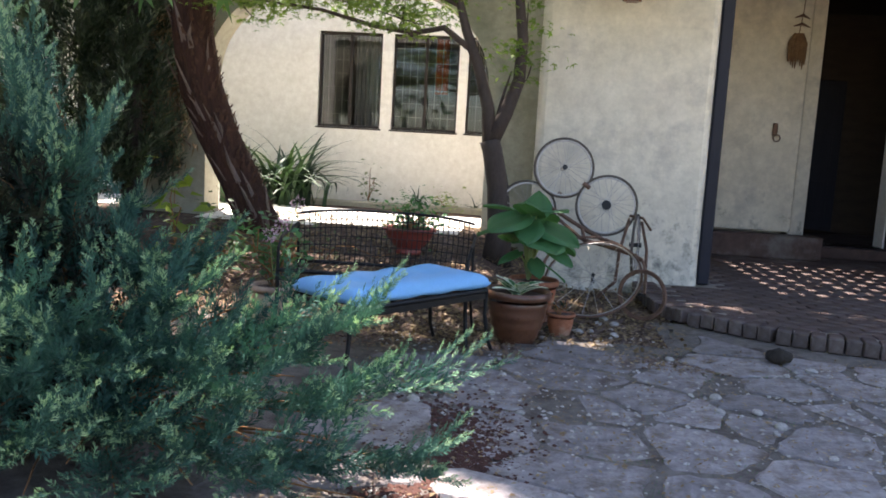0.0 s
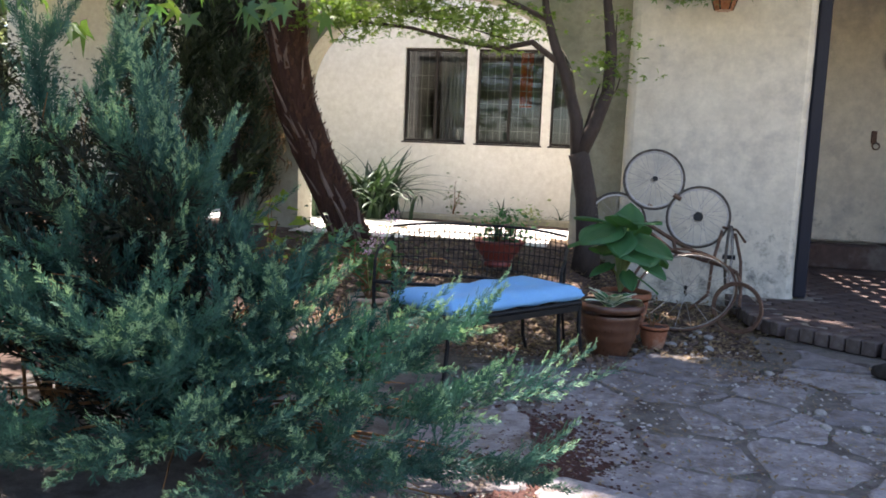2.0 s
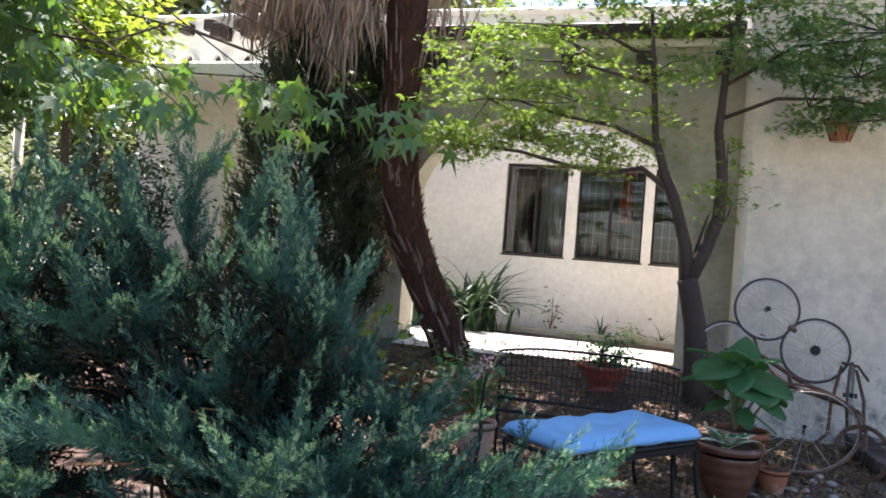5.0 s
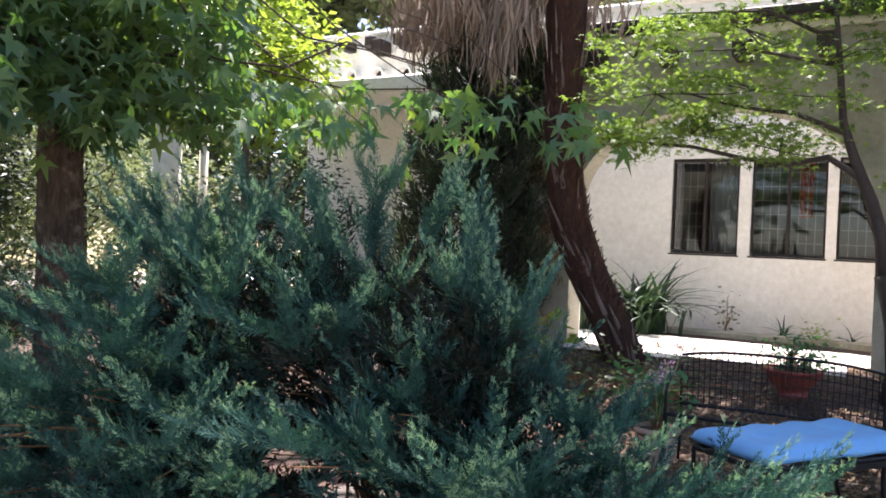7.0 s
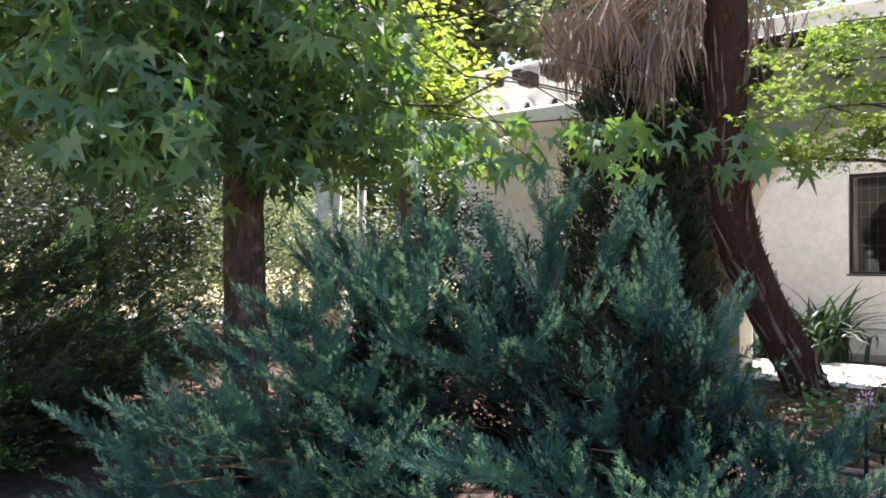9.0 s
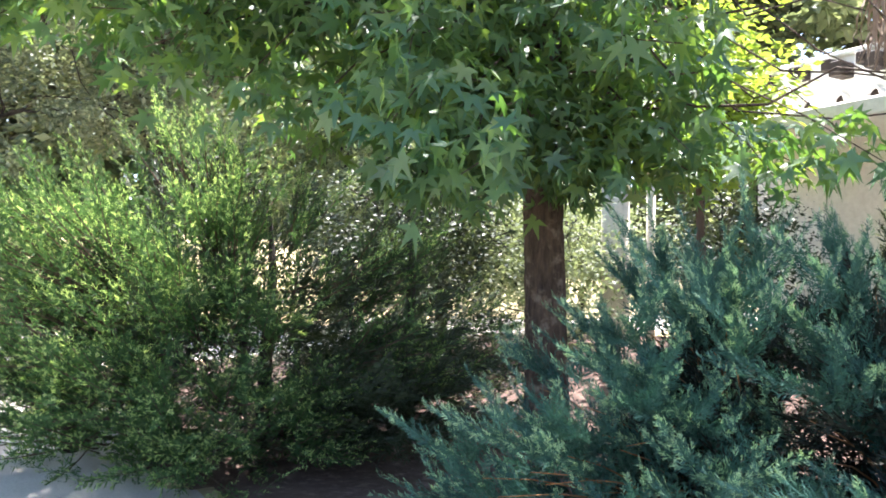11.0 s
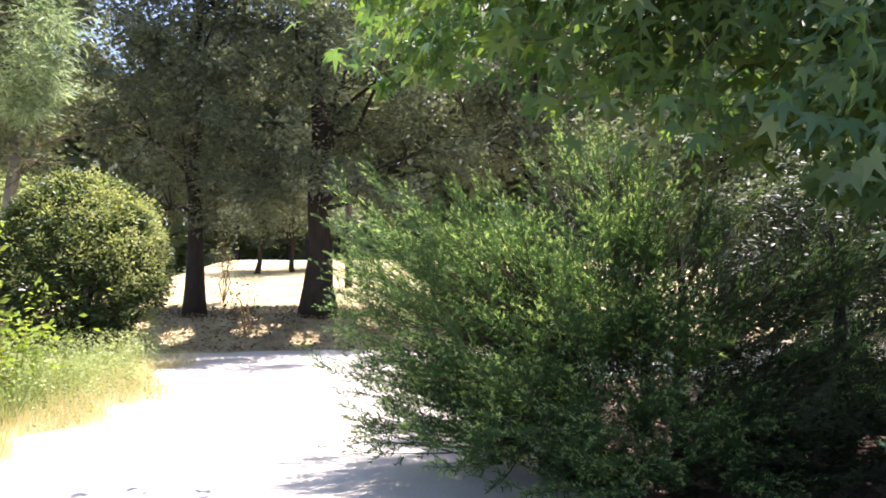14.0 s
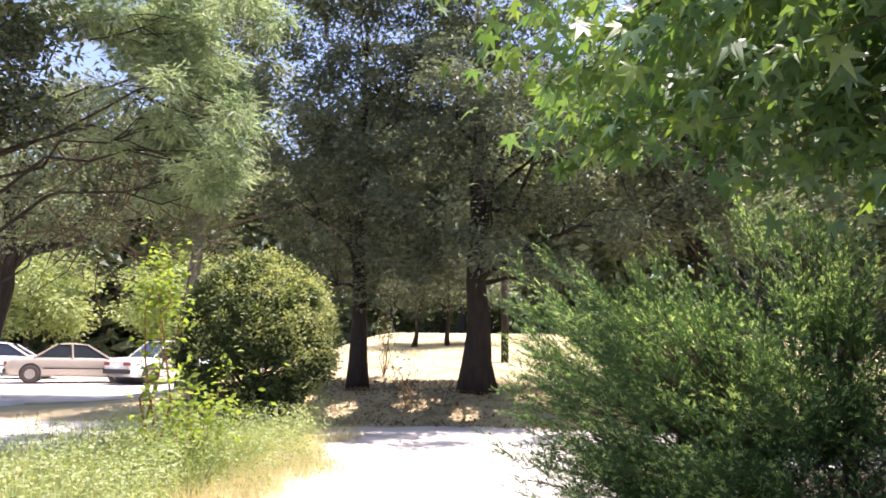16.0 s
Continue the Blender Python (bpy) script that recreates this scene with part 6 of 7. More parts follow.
# ---- garden bench with its cushion, wire loveseat behind ----
def bench():
    fl, u, v = Vector((-0.84, 3.86, 0)), Vector((0.60, 0.80, 0)), Vector((-0.80, 0.60, 0))
    L, D, Z = 1.08, 0.46, 0.40
    at = fl + u * (L / 2) + v * (D / 2)
    th = thing("garden_bench", tuple(at), "black wrought-iron garden bench", "bench", turn=math.degrees(math.atan2(u.y, u.x)))
    for y in (-D / 2, D / 2):
        part("rail", Shape().tube([(-L / 2, y, Z), (L / 2, y, Z)], 0.014), IRON, th)
    for x in (-L / 2, L / 2):
        part("rail", Shape().tube([(x, -D / 2, Z), (x, D / 2, Z)], 0.014), IRON, th)
    for i in range(1, 12):
        x = -L / 2 + L * i / 12
        part("seat_slat", Shape().box(x - 0.012, -D / 2, Z - 0.003, x + 0.012, D / 2, Z + 0.004), IRON, th)
    for x, y in ((-L / 2, -D / 2), (L / 2, -D / 2), (-L / 2, D / 2), (L / 2, D / 2)):
        sx, sy = (1 if x > 0 else -1), (1 if y > 0 else -1)
        part("leg", Shape().tube([(x, y, Z), (x - 0.005 * sx, y, 0.26), (x + 0.02 * sx, y + 0.01 * sy, 0.1), (x + 0.07 * sx, y + 0.02 * sy, 0.0)], 0.012, 8), IRON, th)
    part("apron", Shape().box(-L / 2, -D / 2 - 0.004, Z - 0.05, L / 2, -D / 2 + 0.004, Z - 0.015), IRON, th)
    # cushion: tufted pad
    nx, ny, hx, hy, T = 72, 30, L / 2 + 0.0, D / 2 + 0.03, 0.085
    vv, ff = [], []
    tuft = [(-hx * 0.5, 0.0), (0, 0.0), (hx * 0.5, 0.0), (-hx * 0.5, -hy), (0.0, -hy), (hx * 0.5, -hy), (-hx * 0.5, hy), (0, hy), (hx * 0.5, hy)]
    for top in (1, 0):
        for i in range(nx + 1):
            for j in range(ny + 1):
                x, y = -hx + 2 * hx * i / nx, -hy + 2 * hy * j / ny
                e = min(hx - abs(x), hy - abs(y))
                h = T * min(1, (e / 0.055)) ** 0.5 if e > 0 else 0
                dip = sum(math.exp(-((x - a) ** 2 + (y - b) ** 2) / 0.006) for a, b in tuft)
                h = h * (1 - 0.42 * min(1, dip)) + 0.006 * noise.noise((x * 7, y * 7, 1)) * min(1, e / 0.05)
                vv.append((x, y, Z + 0.012 + 0.03 + h * (0.62 if top else -0.38) + (0.012 if top else 0)))
    m = (nx + 1) * (ny + 1)
    for i in range(nx):
        for j in range(ny):
            a = i * (ny + 1) + j
            ff.append((a, a + ny + 1, a + ny + 2, a + 1))
            ff.append((m + a, m + a + 1, m + a + ny + 2, m + a + ny + 1))
    edge = [i * (ny + 1) for i in range(nx + 1)] + [nx * (ny + 1) + j for j in range(1, ny + 1)] + [i * (ny + 1) + ny for i in range(nx - 1, -1, -1)] + [j for j in range(ny - 1, 0, -1)]
    for a, b in zip(edge, edge[1:] + edge[:1]):
        ff.append((a, m + a, m + b, b))
    cu = thing("bench_cushion", tuple(at), "sky blue tufted cushion on the iron bench", "cushion", turn=math.degrees(math.atan2(u.y, u.x)))
    part("pad", Shape().add(vv, ff), BLUE, cu, smooth=True)
    for x, y in tuft[:3]:
        part("button", Shape().lathe([(0.012, 0), (0.010, 0.005), (0.001, 0.007)], 12, at=(x, y, Z + 0.078)), BLUE, cu)


bench()


def loveseat():
    th = thing("wire_loveseat", (-0.92, 5.28, 0.02), "black wire-mesh garden loveseat with curved back", "chair")
    W, Z, H = 1.20, 0.40, 0.76

    def back(t):
        """Top of the back at t in -1..1."""
        return Vector((t * W / 2, 0.06 - 0.10 * abs(t) ** 3, H - 0.035 * abs(t) ** 3))

    part("top_rail", Shape().tube([back(-1 + i / 10) for i in range(21)], 0.009), IRON, th)
    part("lower_rail", Shape().tube([(-W / 2, -0.04, Z), (0, 0.0, Z), (W / 2, -0.04, Z)], 0.012), IRON, th)
    for i in range(1, 34):
        t = -1 + i / 17
        p = back(t)
        part("wire", Shape().tube([(p.x * 0.98, -0.04 * abs(t) ** 2, Z), (p.x, (p.y - 0.04) / 2 + 0.03, (Z + p.z) / 2), tuple(p)], 0.0034, 5), IRON, th)
    for k in range(1, 6):
        q = k / 6
        pts = []
        for i in range(15):
            t = -1 + i / 7
            p = back(t)
            pts.append((p.x * (0.98 + 0.02 * q), -0.04 * t * t * (1 - q) + p.y * q + 0.02 * math.sin(math.pi * q), Z + (p.z - Z) * q))
        part("wire", Shape().tube(pts, 0.0034, 5), IRON, th)
    for sx in (-1, 1):
        x = sx * W / 2
        part("arm", Shape().tube([(x, -0.03, H - 0.1), (x * 1.02, -0.10, 0.64), (x * 1.02, -0.36, 0.60), (x, -0.46, 0.54), (x, -0.47, 0.40)], 0.010), IRON, th)
        part("leg", Shape().tube([(x, -0.03, H - 0.1), (x, -0.02, Z), (x, 0.0, 0.2), (x * 1.03, 0.06, 0.0)], 0.010), IRON, th)
        part("leg", Shape().tube([(x, -0.47, Z), (x, -0.46, 0.2), (x * 1.03, -0.5, 0.0)], 0.013), IRON, th)
    part("seat_rail", Shape().tube([(-W / 2, -0.47, Z), (W / 2, -0.47, Z)], 0.013), IRON, th)
    for i in range(1, 20):
        x = -W / 2 + W * i / 20
        part("wire", Shape().tube([(x, -0.03, Z), (x, -0.47, Z)], 0.003, 5), IRON, th)


loveseat()


# ---- bicycle sculpture leaning by the wall ----
def bicycle_sculpture():
    th = thing("bicycle_sculpture", (0.62, 6.75, 0.02), "rusty sculpture of old bicycle wheels and frames", "sculpture")
    o = Vector((0.62, 6.75, 0.02))

    def wheel(c, R, u, w, spokes, rubber, hubr=0.02, tube=0.012):
        c = Vector(c) - o
        u, w = Vector(u).normalized(), Vector(w).normalized()
        ax = u.cross(w)
        wh = part("wheel", Shape().torus(c, u, w, R, tube, 40, 8), RUBBER if rubber else RUST, th)
        part("rim", Shape().torus(c, u, w, R - tube * 1.3, tube * 0.7, 40, 6), CHROME if spokes else RUST, wh)
        s = Shape()
        s.tube([c - ax * 0.045, c - ax * 0.04, c + ax * 0.04, c + ax * 0.045], [hubr * 0.4, hubr, hubr, hubr * 0.4], 10)
        s.tube([c - ax * 0.05, c - ax * 0.042], hubr * 1.15, 14)
        s.tube([c + ax * 0.042, c + ax * 0.05], hubr * 1.15, 14)
        part("hub", s, IRON, wh)
        for i in range(spokes):
            a = 2 * math.pi * i / spokes
            d = u * math.cos(a) + w * math.sin(a)
            t = u * -math.sin(a) + w * math.cos(a)
            part("spoke", Shape().tube([c + ax * (0.03 if i % 2 else -0.03) + t * (hubr if i % 4 < 2 else -hubr), c + d * (R - tube * 1.6)], 0.0026, 4), CHROME, wh)

    lean = Vector((0, 0.16, 1))
    wheel((0.32, 7.00, 1.12), 0.255, (1, 0.12, 0), lean, 26, True, 0.02)
    wheel((0.70, 6.93, 0.82), 0.255, (1, -0.10, 0.05), lean, 26, True, 0.035)
    wheel((0.02, 6.95, 0.74), 0.25, (1, 0.1, 0), lean, 20, True, 0.02)
    wheel((0.57, 6.22, 0.29), 0.375, (1, 0, 0.12), (0.05, 0.55, 0.52), 18, False, 0.012, 0.011)
    wheel((0.93, 6.05, 0.215), 0.185, (0.72, -0.42, 0.0), (0.05, 0.2, 1), 0, False, 0.010, 0.011)
    wheel((0.94, 6.70, 0.52), 0.25, (0.22, 0.9, 0.0), (0, 0.1, 1), 16, True, 0.018)
    L = lambda *p: [Vector(q) - o for q in p]
    for pts, rad in ((L((0.18, 6.9, 0.80), (0.55, 6.75, 0.60), (0.98, 6.5, 0.42)), 0.018), (L((0.18, 6.9, 0.77), (0.5, 6.7, 0.54), (0.92, 6.45, 0.46)), 0.015), (L((0.5, 6.75, 0.62), (0.52, 6.7, 0.52)), 0.016),
                     (L((1.00, 6.85, 0.70), (1.02, 6.6, 0.5), (1.00, 6.42, 0.30)), 0.013), (L((0.90, 6.9, 0.72), (0.82, 6.75, 0.45), (0.80, 6.7, 0.2), (0.66, 6.7, 0.06)), 0.014), (L((0.98, 6.5, 0.42), (0.97, 6.2, 0.36), (0.95, 6.06, 0.22)), 0.012),
                     (L((0.9, 6.88, 0.75), (1.0, 6.8, 0.74), (1.04, 6.6, 0.66)), 0.011), (L((0.28, 6.98, 0.9), (0.33, 6.98, 0.87)), 0.02), (L((0.49, 6.95, 1.0), (0.55, 6.95, 0.96)), 0.02)):
        part("frame_tube", Shape().tube(pts, rad, 8), RUST, th)
    pts = []
    for i in range(15):
        a = math.pi * (1.02 - i / 14 * 0.95)
        pts.append(Vector((0.57 + 0.40 * math.cos(a), 6.30 + 0.24 * math.sin(a), 0.28 + 0.30 * math.sin(a))) - o)
    part("mudguard", Shape().tube(pts, 0.012, 8), RUST, th)


bicycle_sculpture()


# ---- wall lantern, corn-husk charm, lamp on the wall ----
def lantern():
    th = thing("wall_lantern", (0.79, 7.08, 2.555), "black iron wall lantern with an amber glass base", "lamp")
    n = 6

    def hexring(r, z):
        return [(r * math.cos(2 * math.pi * i / n), r * math.sin(2 * math.pi * i / n), z) for i in range(n)]

    v = hexring(0.072, 0.0) + hexring(0.13, 0.17)
    part("glass", Shape().add(v, [(i, (i + 1) % n, n + (i + 1) % n, n + i) for i in range(n)] + [tuple(range(n - 1, -1, -1))]), AMBER, th, "amber glass cup")
    for i in range(n):
        part("rib", Shape().tube([v[i], v[n + i]], 0.006, 5), IRON, th)
    part("band", Shape().torus((0, 0, 0.175), (1, 0, 0), (0, 1, 0), 0.13, 0.012, 18, 6), IRON, th)
    part("canopy", Shape().lathe([(0.10, 0.18), (0.085, 0.25), (0.06, 0.31), (0.03, 0.36), (0.005, 0.39)], 12), IRON, th)
    part("bracket", Shape().tube([(0, 0, 0.37), (0, 0.06, 0.46), (0, 0.17, 0.42), (0, 0.32, 0.36)], 0.012), IRON, th)


lantern()


def husk_charm():
    th = thing("husk_charm", (3.12, 10.12, 2.40), "bundle of dried corn husks hanging on the porch wall", "ornament")
    r = np.random.default_rng(91)
    for k in range(14):
        x = -0.09 + 0.18 * k / 13
        l = r.uniform(0.3, 0.42)
        part("husk", Shape().tube([(x * 0.5, 0, 0.42), (x, r.normal() * 0.02, 0.3), (x * 1.2, r.normal() * 0.02, 0.42 - l)], [0.012, 0.026, 0.006], 6), WICKER, th)
    part("cord", Shape().tube([(0, 0, 0.42), (0.03, 0.0, 0.7), (0.05, 0.06, 0.95)], 0.006, 5), RUST, th)
    for q, z in ((0.11, 0.60), (0.12, 0.50)):
        part("chime_bar", Shape().tube([(-q * 0.6, 0, z), (0.02, -0.01, z + 0.03), (q, 0, z - 0.01)], [0.006, 0.018, 0.005], 6), RUST, th)


husk_charm()
t = thing("iron_hook", (2.98, 10.17, 1.55), "small rusty iron hook on the porch wall", "hook")
part("plate", Shape().box(-0.03, 0, 0.05, 0.03, 0.025, 0.2, 0.008), RUST, t)
part("ring", Shape().torus((0.02, -0.02, 0.02), (1, 0, 0), (0, 0, 1), 0.04, 0.008, 18, 6), RUST, t)

# ---- far and middle woods ----
tree("oak_tree", (-18.97, -1.8, gz(-18.97, -1.8) - 0.05), 11.5, 0.30, [(0.5, -1.2, 5.2, 3.6, 2.6, 2.2), (0, 0.8, 7.5, 3.2, 3.0, 3.0), (0.2, -0.3, 10.4, 3.3, 3.6, 2.0), (1.0, 2.2, 4.6, 2.0, 1.8, 1.5), (0.6, -0.5, 3.5, 3.0, 2.2, 1.0), (2.9, 1.2, 5.4, 2.0, 2.2, 1.3), (0.3, 0.2, 2.7, 2.6, 2.4, 0.75)], 76000, 0.12, (OAKBARK, OAKLEAF), "dark broad oak with a flared trunk", 101, clumps=280, spread=0.27, limbs=16, flare=1.75)
tree("oak_tree", (-19.13, -4.54, gz(-19.1, -4.5) - 0.05), 11.0, 0.20, [(0.2, -1.0, 5.6, 3.0, 2.3, 2.4), (0, 0.4, 8.0, 2.8, 2.6, 2.6), (0.2, -0.8, 10.6, 2.8, 3.2, 1.8), (0.8, 0.3, 3.9, 2.6, 2.2, 1.3), (1.5, 0.4, 6.0, 1.5, 1.8, 1.4), (0.3, -0.1, 2.8, 2.4, 2.2, 0.8)], 66000, 0.12, (OAKBARK, OAKLEAF), "dark oak with a slim trunk", 103, clumps=230, spread=0.27, limbs=14)
tree("oak_tree", (-20.4, 3.6, gz(-20.4, 3.6) - 0.05), 10.5, 0.24, [(0, 0, 6.5, 3.4, 3.2, 3.4), (0.8, -0.5, 3.6, 2.6, 2.0, 1.2)], 24000, 0.16, (OAKBARK, OAKLEAF), "dark oak behind the cedar", 105, clumps=130, spread=0.34, limbs=12)
tree("oak_tree", (-15.6, 6.2, 0.3), 8.5, 0.2, [(0, 0, 5.0, 2.6, 2.4, 2.8), (0.2, 0.3, 2.6, 2.0, 2.0, 1.0)], 18000, 0.15, (OAKBARK, OLIVELEAF), "grey-green oak beyond the cedar", 107, clumps=75, spread=0.42, limbs=12)
tree("olive_tree", (-12.4, 6.6, 0.2), 4.6, 0.12, [(0, 0, 2.4, 1.9, 1.9, 1.7)], 15000, 0.09, (OAKBARK, OLIVELEAF), "silvery olive tree in dappled shade", 109, clumps=60, spread=0.3, limbs=12)
tree("olive_tree", (-10.6, 5.0, 0.1), 3.6, 0.10, [(0, 0, 1.9, 1.5, 1.4, 1.3)], 13000, 0.085, (OAKBARK, DARKLEAF), "small dark evergreen behind the sweetgum", 111, clumps=50, spread=0.28, limbs=12)
pale = tree("pale_trunk_tree", (-21.5, -9.6, gz(-21.5, -9.6)), 13.5, 0.22, [(0, 0, 8.2, 2.6, 2.4, 4.4), (0.8, 0.6, 4.4, 1.6, 1.5, 1.4)], 24000, 0.15, (PALEBARK, OLIVELEAF), "tall tree with a smooth pale trunk", 113, clumps=130, spread=0.3, limbs=12)
pine = tree("pine_tree", (-11.5, -8.9, 0.25), 9.5, 0.15, [(-1.6, 2.6, 5.4, 1.6, 1.5, 1.6), (-1.8, 2.1, 7.4, 2.3, 2.1, 1.4), (-1.2, 3.0, 4.3, 0.9, 0.7, 0.6)], 27000, 0.17, (OAKBARK, NARROW), "tall tree with narrow bright leaves", 115, clumps=120, spread=0.17, limbs=14, tmpl=(LANCE_V, OVAL_F))
tree("evergreen_tree", (-11.9, -9.9, 0.25), 7.0, 0.12, [(3.1, 3.7, 4.5, 0.7, 0.6, 1.2), (0.6, 0.9, 5.4, 1.4, 1.2, 1.3)], 15000, 0.10, (OAKBARK, DARKLEAF), "dark evergreen tree beside the drive", 116, clumps=70, spread=0.25, limbs=12)
s = Shape()
rt = np.random.default_rng(118)
for _ in range(130):
    p = np.array([rt.uniform(-14.8, -12.0), rt.uniform(-8.8, -5.9), rt.uniform(3.0, 6.2)])
    d = np.array([rt.normal() * 0.4, rt.normal() * 0.6, rt.normal() * 0.45])
    s.tube([tuple(p), tuple(p + d * 0.6 + rt.normal(size=3) * 0.08), tuple(p + d * 1.3 + rt.normal(size=3) * 0.15)], [0.013, 0.009, 0.003], 5)
tagged(part("twig_tangle", Shape().add([(x + 11.5, y + 8.9, z - 0.25) for x, y, z in s.v], s.f), BARK, pine, "tangle of bare brown twigs"), kind="stuff")
tree("olive_tree", (-20.4, -14.3, gz(-20.4, -14.3)), 8.5, 0.14, [(1.2, 2.8, 5.4, 2.4, 2.6, 2.4)], 14000, 0.11, (OAKBARK, OLIVELEAF), "thin grey-green tree behind the bare twigs", 129, clumps=80, spread=0.32, limbs=12)
old_oak = tree("oak_tree", (-21.6, -15.4, gz(-21.6, -15.4)), 10.5, 0.32, [(0, 1.5, 7.0, 3.4, 3.6, 2.0), (2.0, 3.0, 5.2, 1.8, 1.8, 1.0), (0, -2, 6.6, 3, 3, 2.2)], 24000, 0.15, (OAKBARK, OAKLEAF), "old oak with a heavy leaning limb by the car park", 117, clumps=80, spread=0.5, limbs=16, lean=(0.3, 1.0))
part("limb", Shape().tube([(0.25, 0.3, 3.2), (0.0, 0.9, 4.0), (-0.7, 2.2, 4.5), (-1.6, 3.6, 5.2), (-2.3, 4.8, 6.0)], [0.22, 0.20, 0.16, 0.12, 0.06], 10, wob=0.05), OAKBARK, old_oak, smooth=True)
part("limb", Shape().tube([(-0.7, 2.2, 4.5), (-0.9, 3.4, 5.6), (-1.2, 4.6, 6.9)], [0.09, 0.06, 0.03], 8), OAKBARK, old_oak, smooth=True)
tree("lime_tree", (-36, -23.5, gz(-36, -23)), 6.5, 0.15, [(0, 0, 3.9, 3.2, 3.0, 2.2)], 15000, 0.2, (OAKBARK, WEED), "sunlit pale green tree behind the cars", 119, clumps=60, spread=0.5, limbs=10)
tree("lime_tree", (-37, -16.5, gz(-37, -16)), 6.0, 0.15, [(0, 0, 3.6, 2.8, 2.6, 2.0)], 12000, 0.2, (OAKBARK, WEED), "sunlit pale green tree behind the cars", 121, clumps=60, spread=0.5, limbs=10)
for k, (x, y) in enumerate(((-29.5, -4.6), (-30.2, -3.4), (-31.0, -2.2))):
    tree("scrub_oak", (x, y, gz(x, y)), 3.6, 0.09, [(0, 0, 2.4, 1.5, 1.4, 1.1)], 4500, 0.11, (OAKBARK, OAKLEAF), "small many-stemmed scrub oak on the slope", 131 + k, clumps=30, spread=0.35, limbs=9, lean=(0, 0.5 - 0.5 * k), group="scrub oaks")
r = np.random.default_rng(140)
k = 0
for i in range(38):
    a = radians(22 + 116 * i / 37) + r.normal() * 0.03
    d = r.uniform(40, 56)
    x, y = -1 - math.sin(a) * d, -0.5 + math.cos(a) * d
    if math.hypot(x + 36, y + 20) < 12:
        x, y = x * 1.4, y * 1.4
    h = r.uniform(12, 18) if a > radians(62) else r.uniform(19, 27)
    tree("wood_tree", (x, y, gz(x, y) - 0.1), h, r.uniform(0.14, 0.26), [(0, 0, h * 0.66, h * 0.30, h * 0.30, h * 0.30), (0.5, 0, h * 0.36, h * 0.20, h * 0.20, h * 0.08)], 4600, 0.76, (OAKBARK, OLIVELEAF), "woodland tree in the distance", 150 + i, clumps=55, spread=0.75, limbs=7, sub=2, group="woodland")
    k += 1


def thicket():
    """A joined far wood, too dense to count."""
    r = np.random.default_rng(200)
    n = 44000
    a = np.radians(r.uniform(22, 150, n))
    d = r.uniform(52, 74, n)
    x, y = -np.sin(a) * d, np.cos(a) * d
    z = ground_z(x, y) + 14 * r.random(n) ** 1.5 * (0.62 + 0.38 * np.sin(a * 37) * np.sin(a * 23 + 1)) + 0.2
    P = np.stack([x, y, z], -1)
    v, f, _ = scatter(OVAL_V, OVAL_F, P, leaf_frames(r, n, 0.3, 0.3), r.uniform(0.9, 1.8, n))
    tagged(new("woodland_backdrop", fastmesh("woodland_backdrop", v, f, OLIVELEAF)), "dense dark woodland on the hill", "woodland", kind="stuff")


thicket()
# unseen oak, added with its crown in the sun's path to the patio
tree("oak_tree", (5.0, 2.2, 0.0), 11.5, 0.28, [(-4.8, 3.4, 9.2, 2.2, 2.2, 0.8), (-2.8, 3.0, 9.3, 2.2, 2.4, 0.8), (-6.6, 4.0, 9.3, 1.9, 1.9, 0.8), (-3.6, 1.4, 9.3, 2.2, 1.6, 0.8), (-0.6, 2.4, 9.0, 1.8, 2.2, 1.0), (-3.6, 5.7, 9.2, 2.6, 1.2, 0.7)], 43000, 0.24, (OAKBARK, OAKLEAF), "unseen broad oak added to shade the patio", 123, clumps=170, spread=0.6, limbs=20)
tree("lime_tree", (-7.4, 7.3, 0.3), 5.0, 0.08, [(0.0, 0.0, 3.1, 0.95, 0.85, 0.6), (-0.3, 0.2, 3.9, 1.0, 0.9, 0.6)], 5200, 0.13, (BARK, LIMELEAF), "sunlit lime green tree behind the sweetgum", 124, clumps=40, spread=0.3, limbs=10)
tree("olive_shrub", (-9.9, 6.9, 0.25), 3.0, 0.06, [(0, 0, 1.5, 1.3, 1.2, 1.3)], 8000, 0.075, (OAKBARK, OLIVELEAF), "grey-green olive shrub in dappled sun", 125, clumps=50, spread=0.26, limbs=10)
tree("olive_shrub", (-12.2, 9.6, 0.25), 3.6, 0.06, [(0, 0, 1.7, 1.8, 1.6, 1.6)], 9000, 0.09, (OAKBARK, OLIVELEAF), "grey-green olive shrub in dappled sun", 126, clumps=50, spread=0.3, limbs=10)
tree("olive_shrub", (-8.4, 8.9, 0.3), 3.0, 0.06, [(0, 0, 1.4, 1.2, 1.0, 1.3)], 7000, 0.075, (OAKBARK, DARKLEAF), "dark evergreen shrub by the house", 127, clumps=50, spread=0.26, limbs=10)
tree("olive_shrub", (-15.5, 10.8, 0.3), 4.6, 0.09, [(0, 0, 2.3, 2.4, 2.2, 2.2)], 10000, 0.12, (OAKBARK, OLIVELEAF), "grey-green olive shrub in dappled sun", 128, clumps=60, spread=0.4, limbs=10)
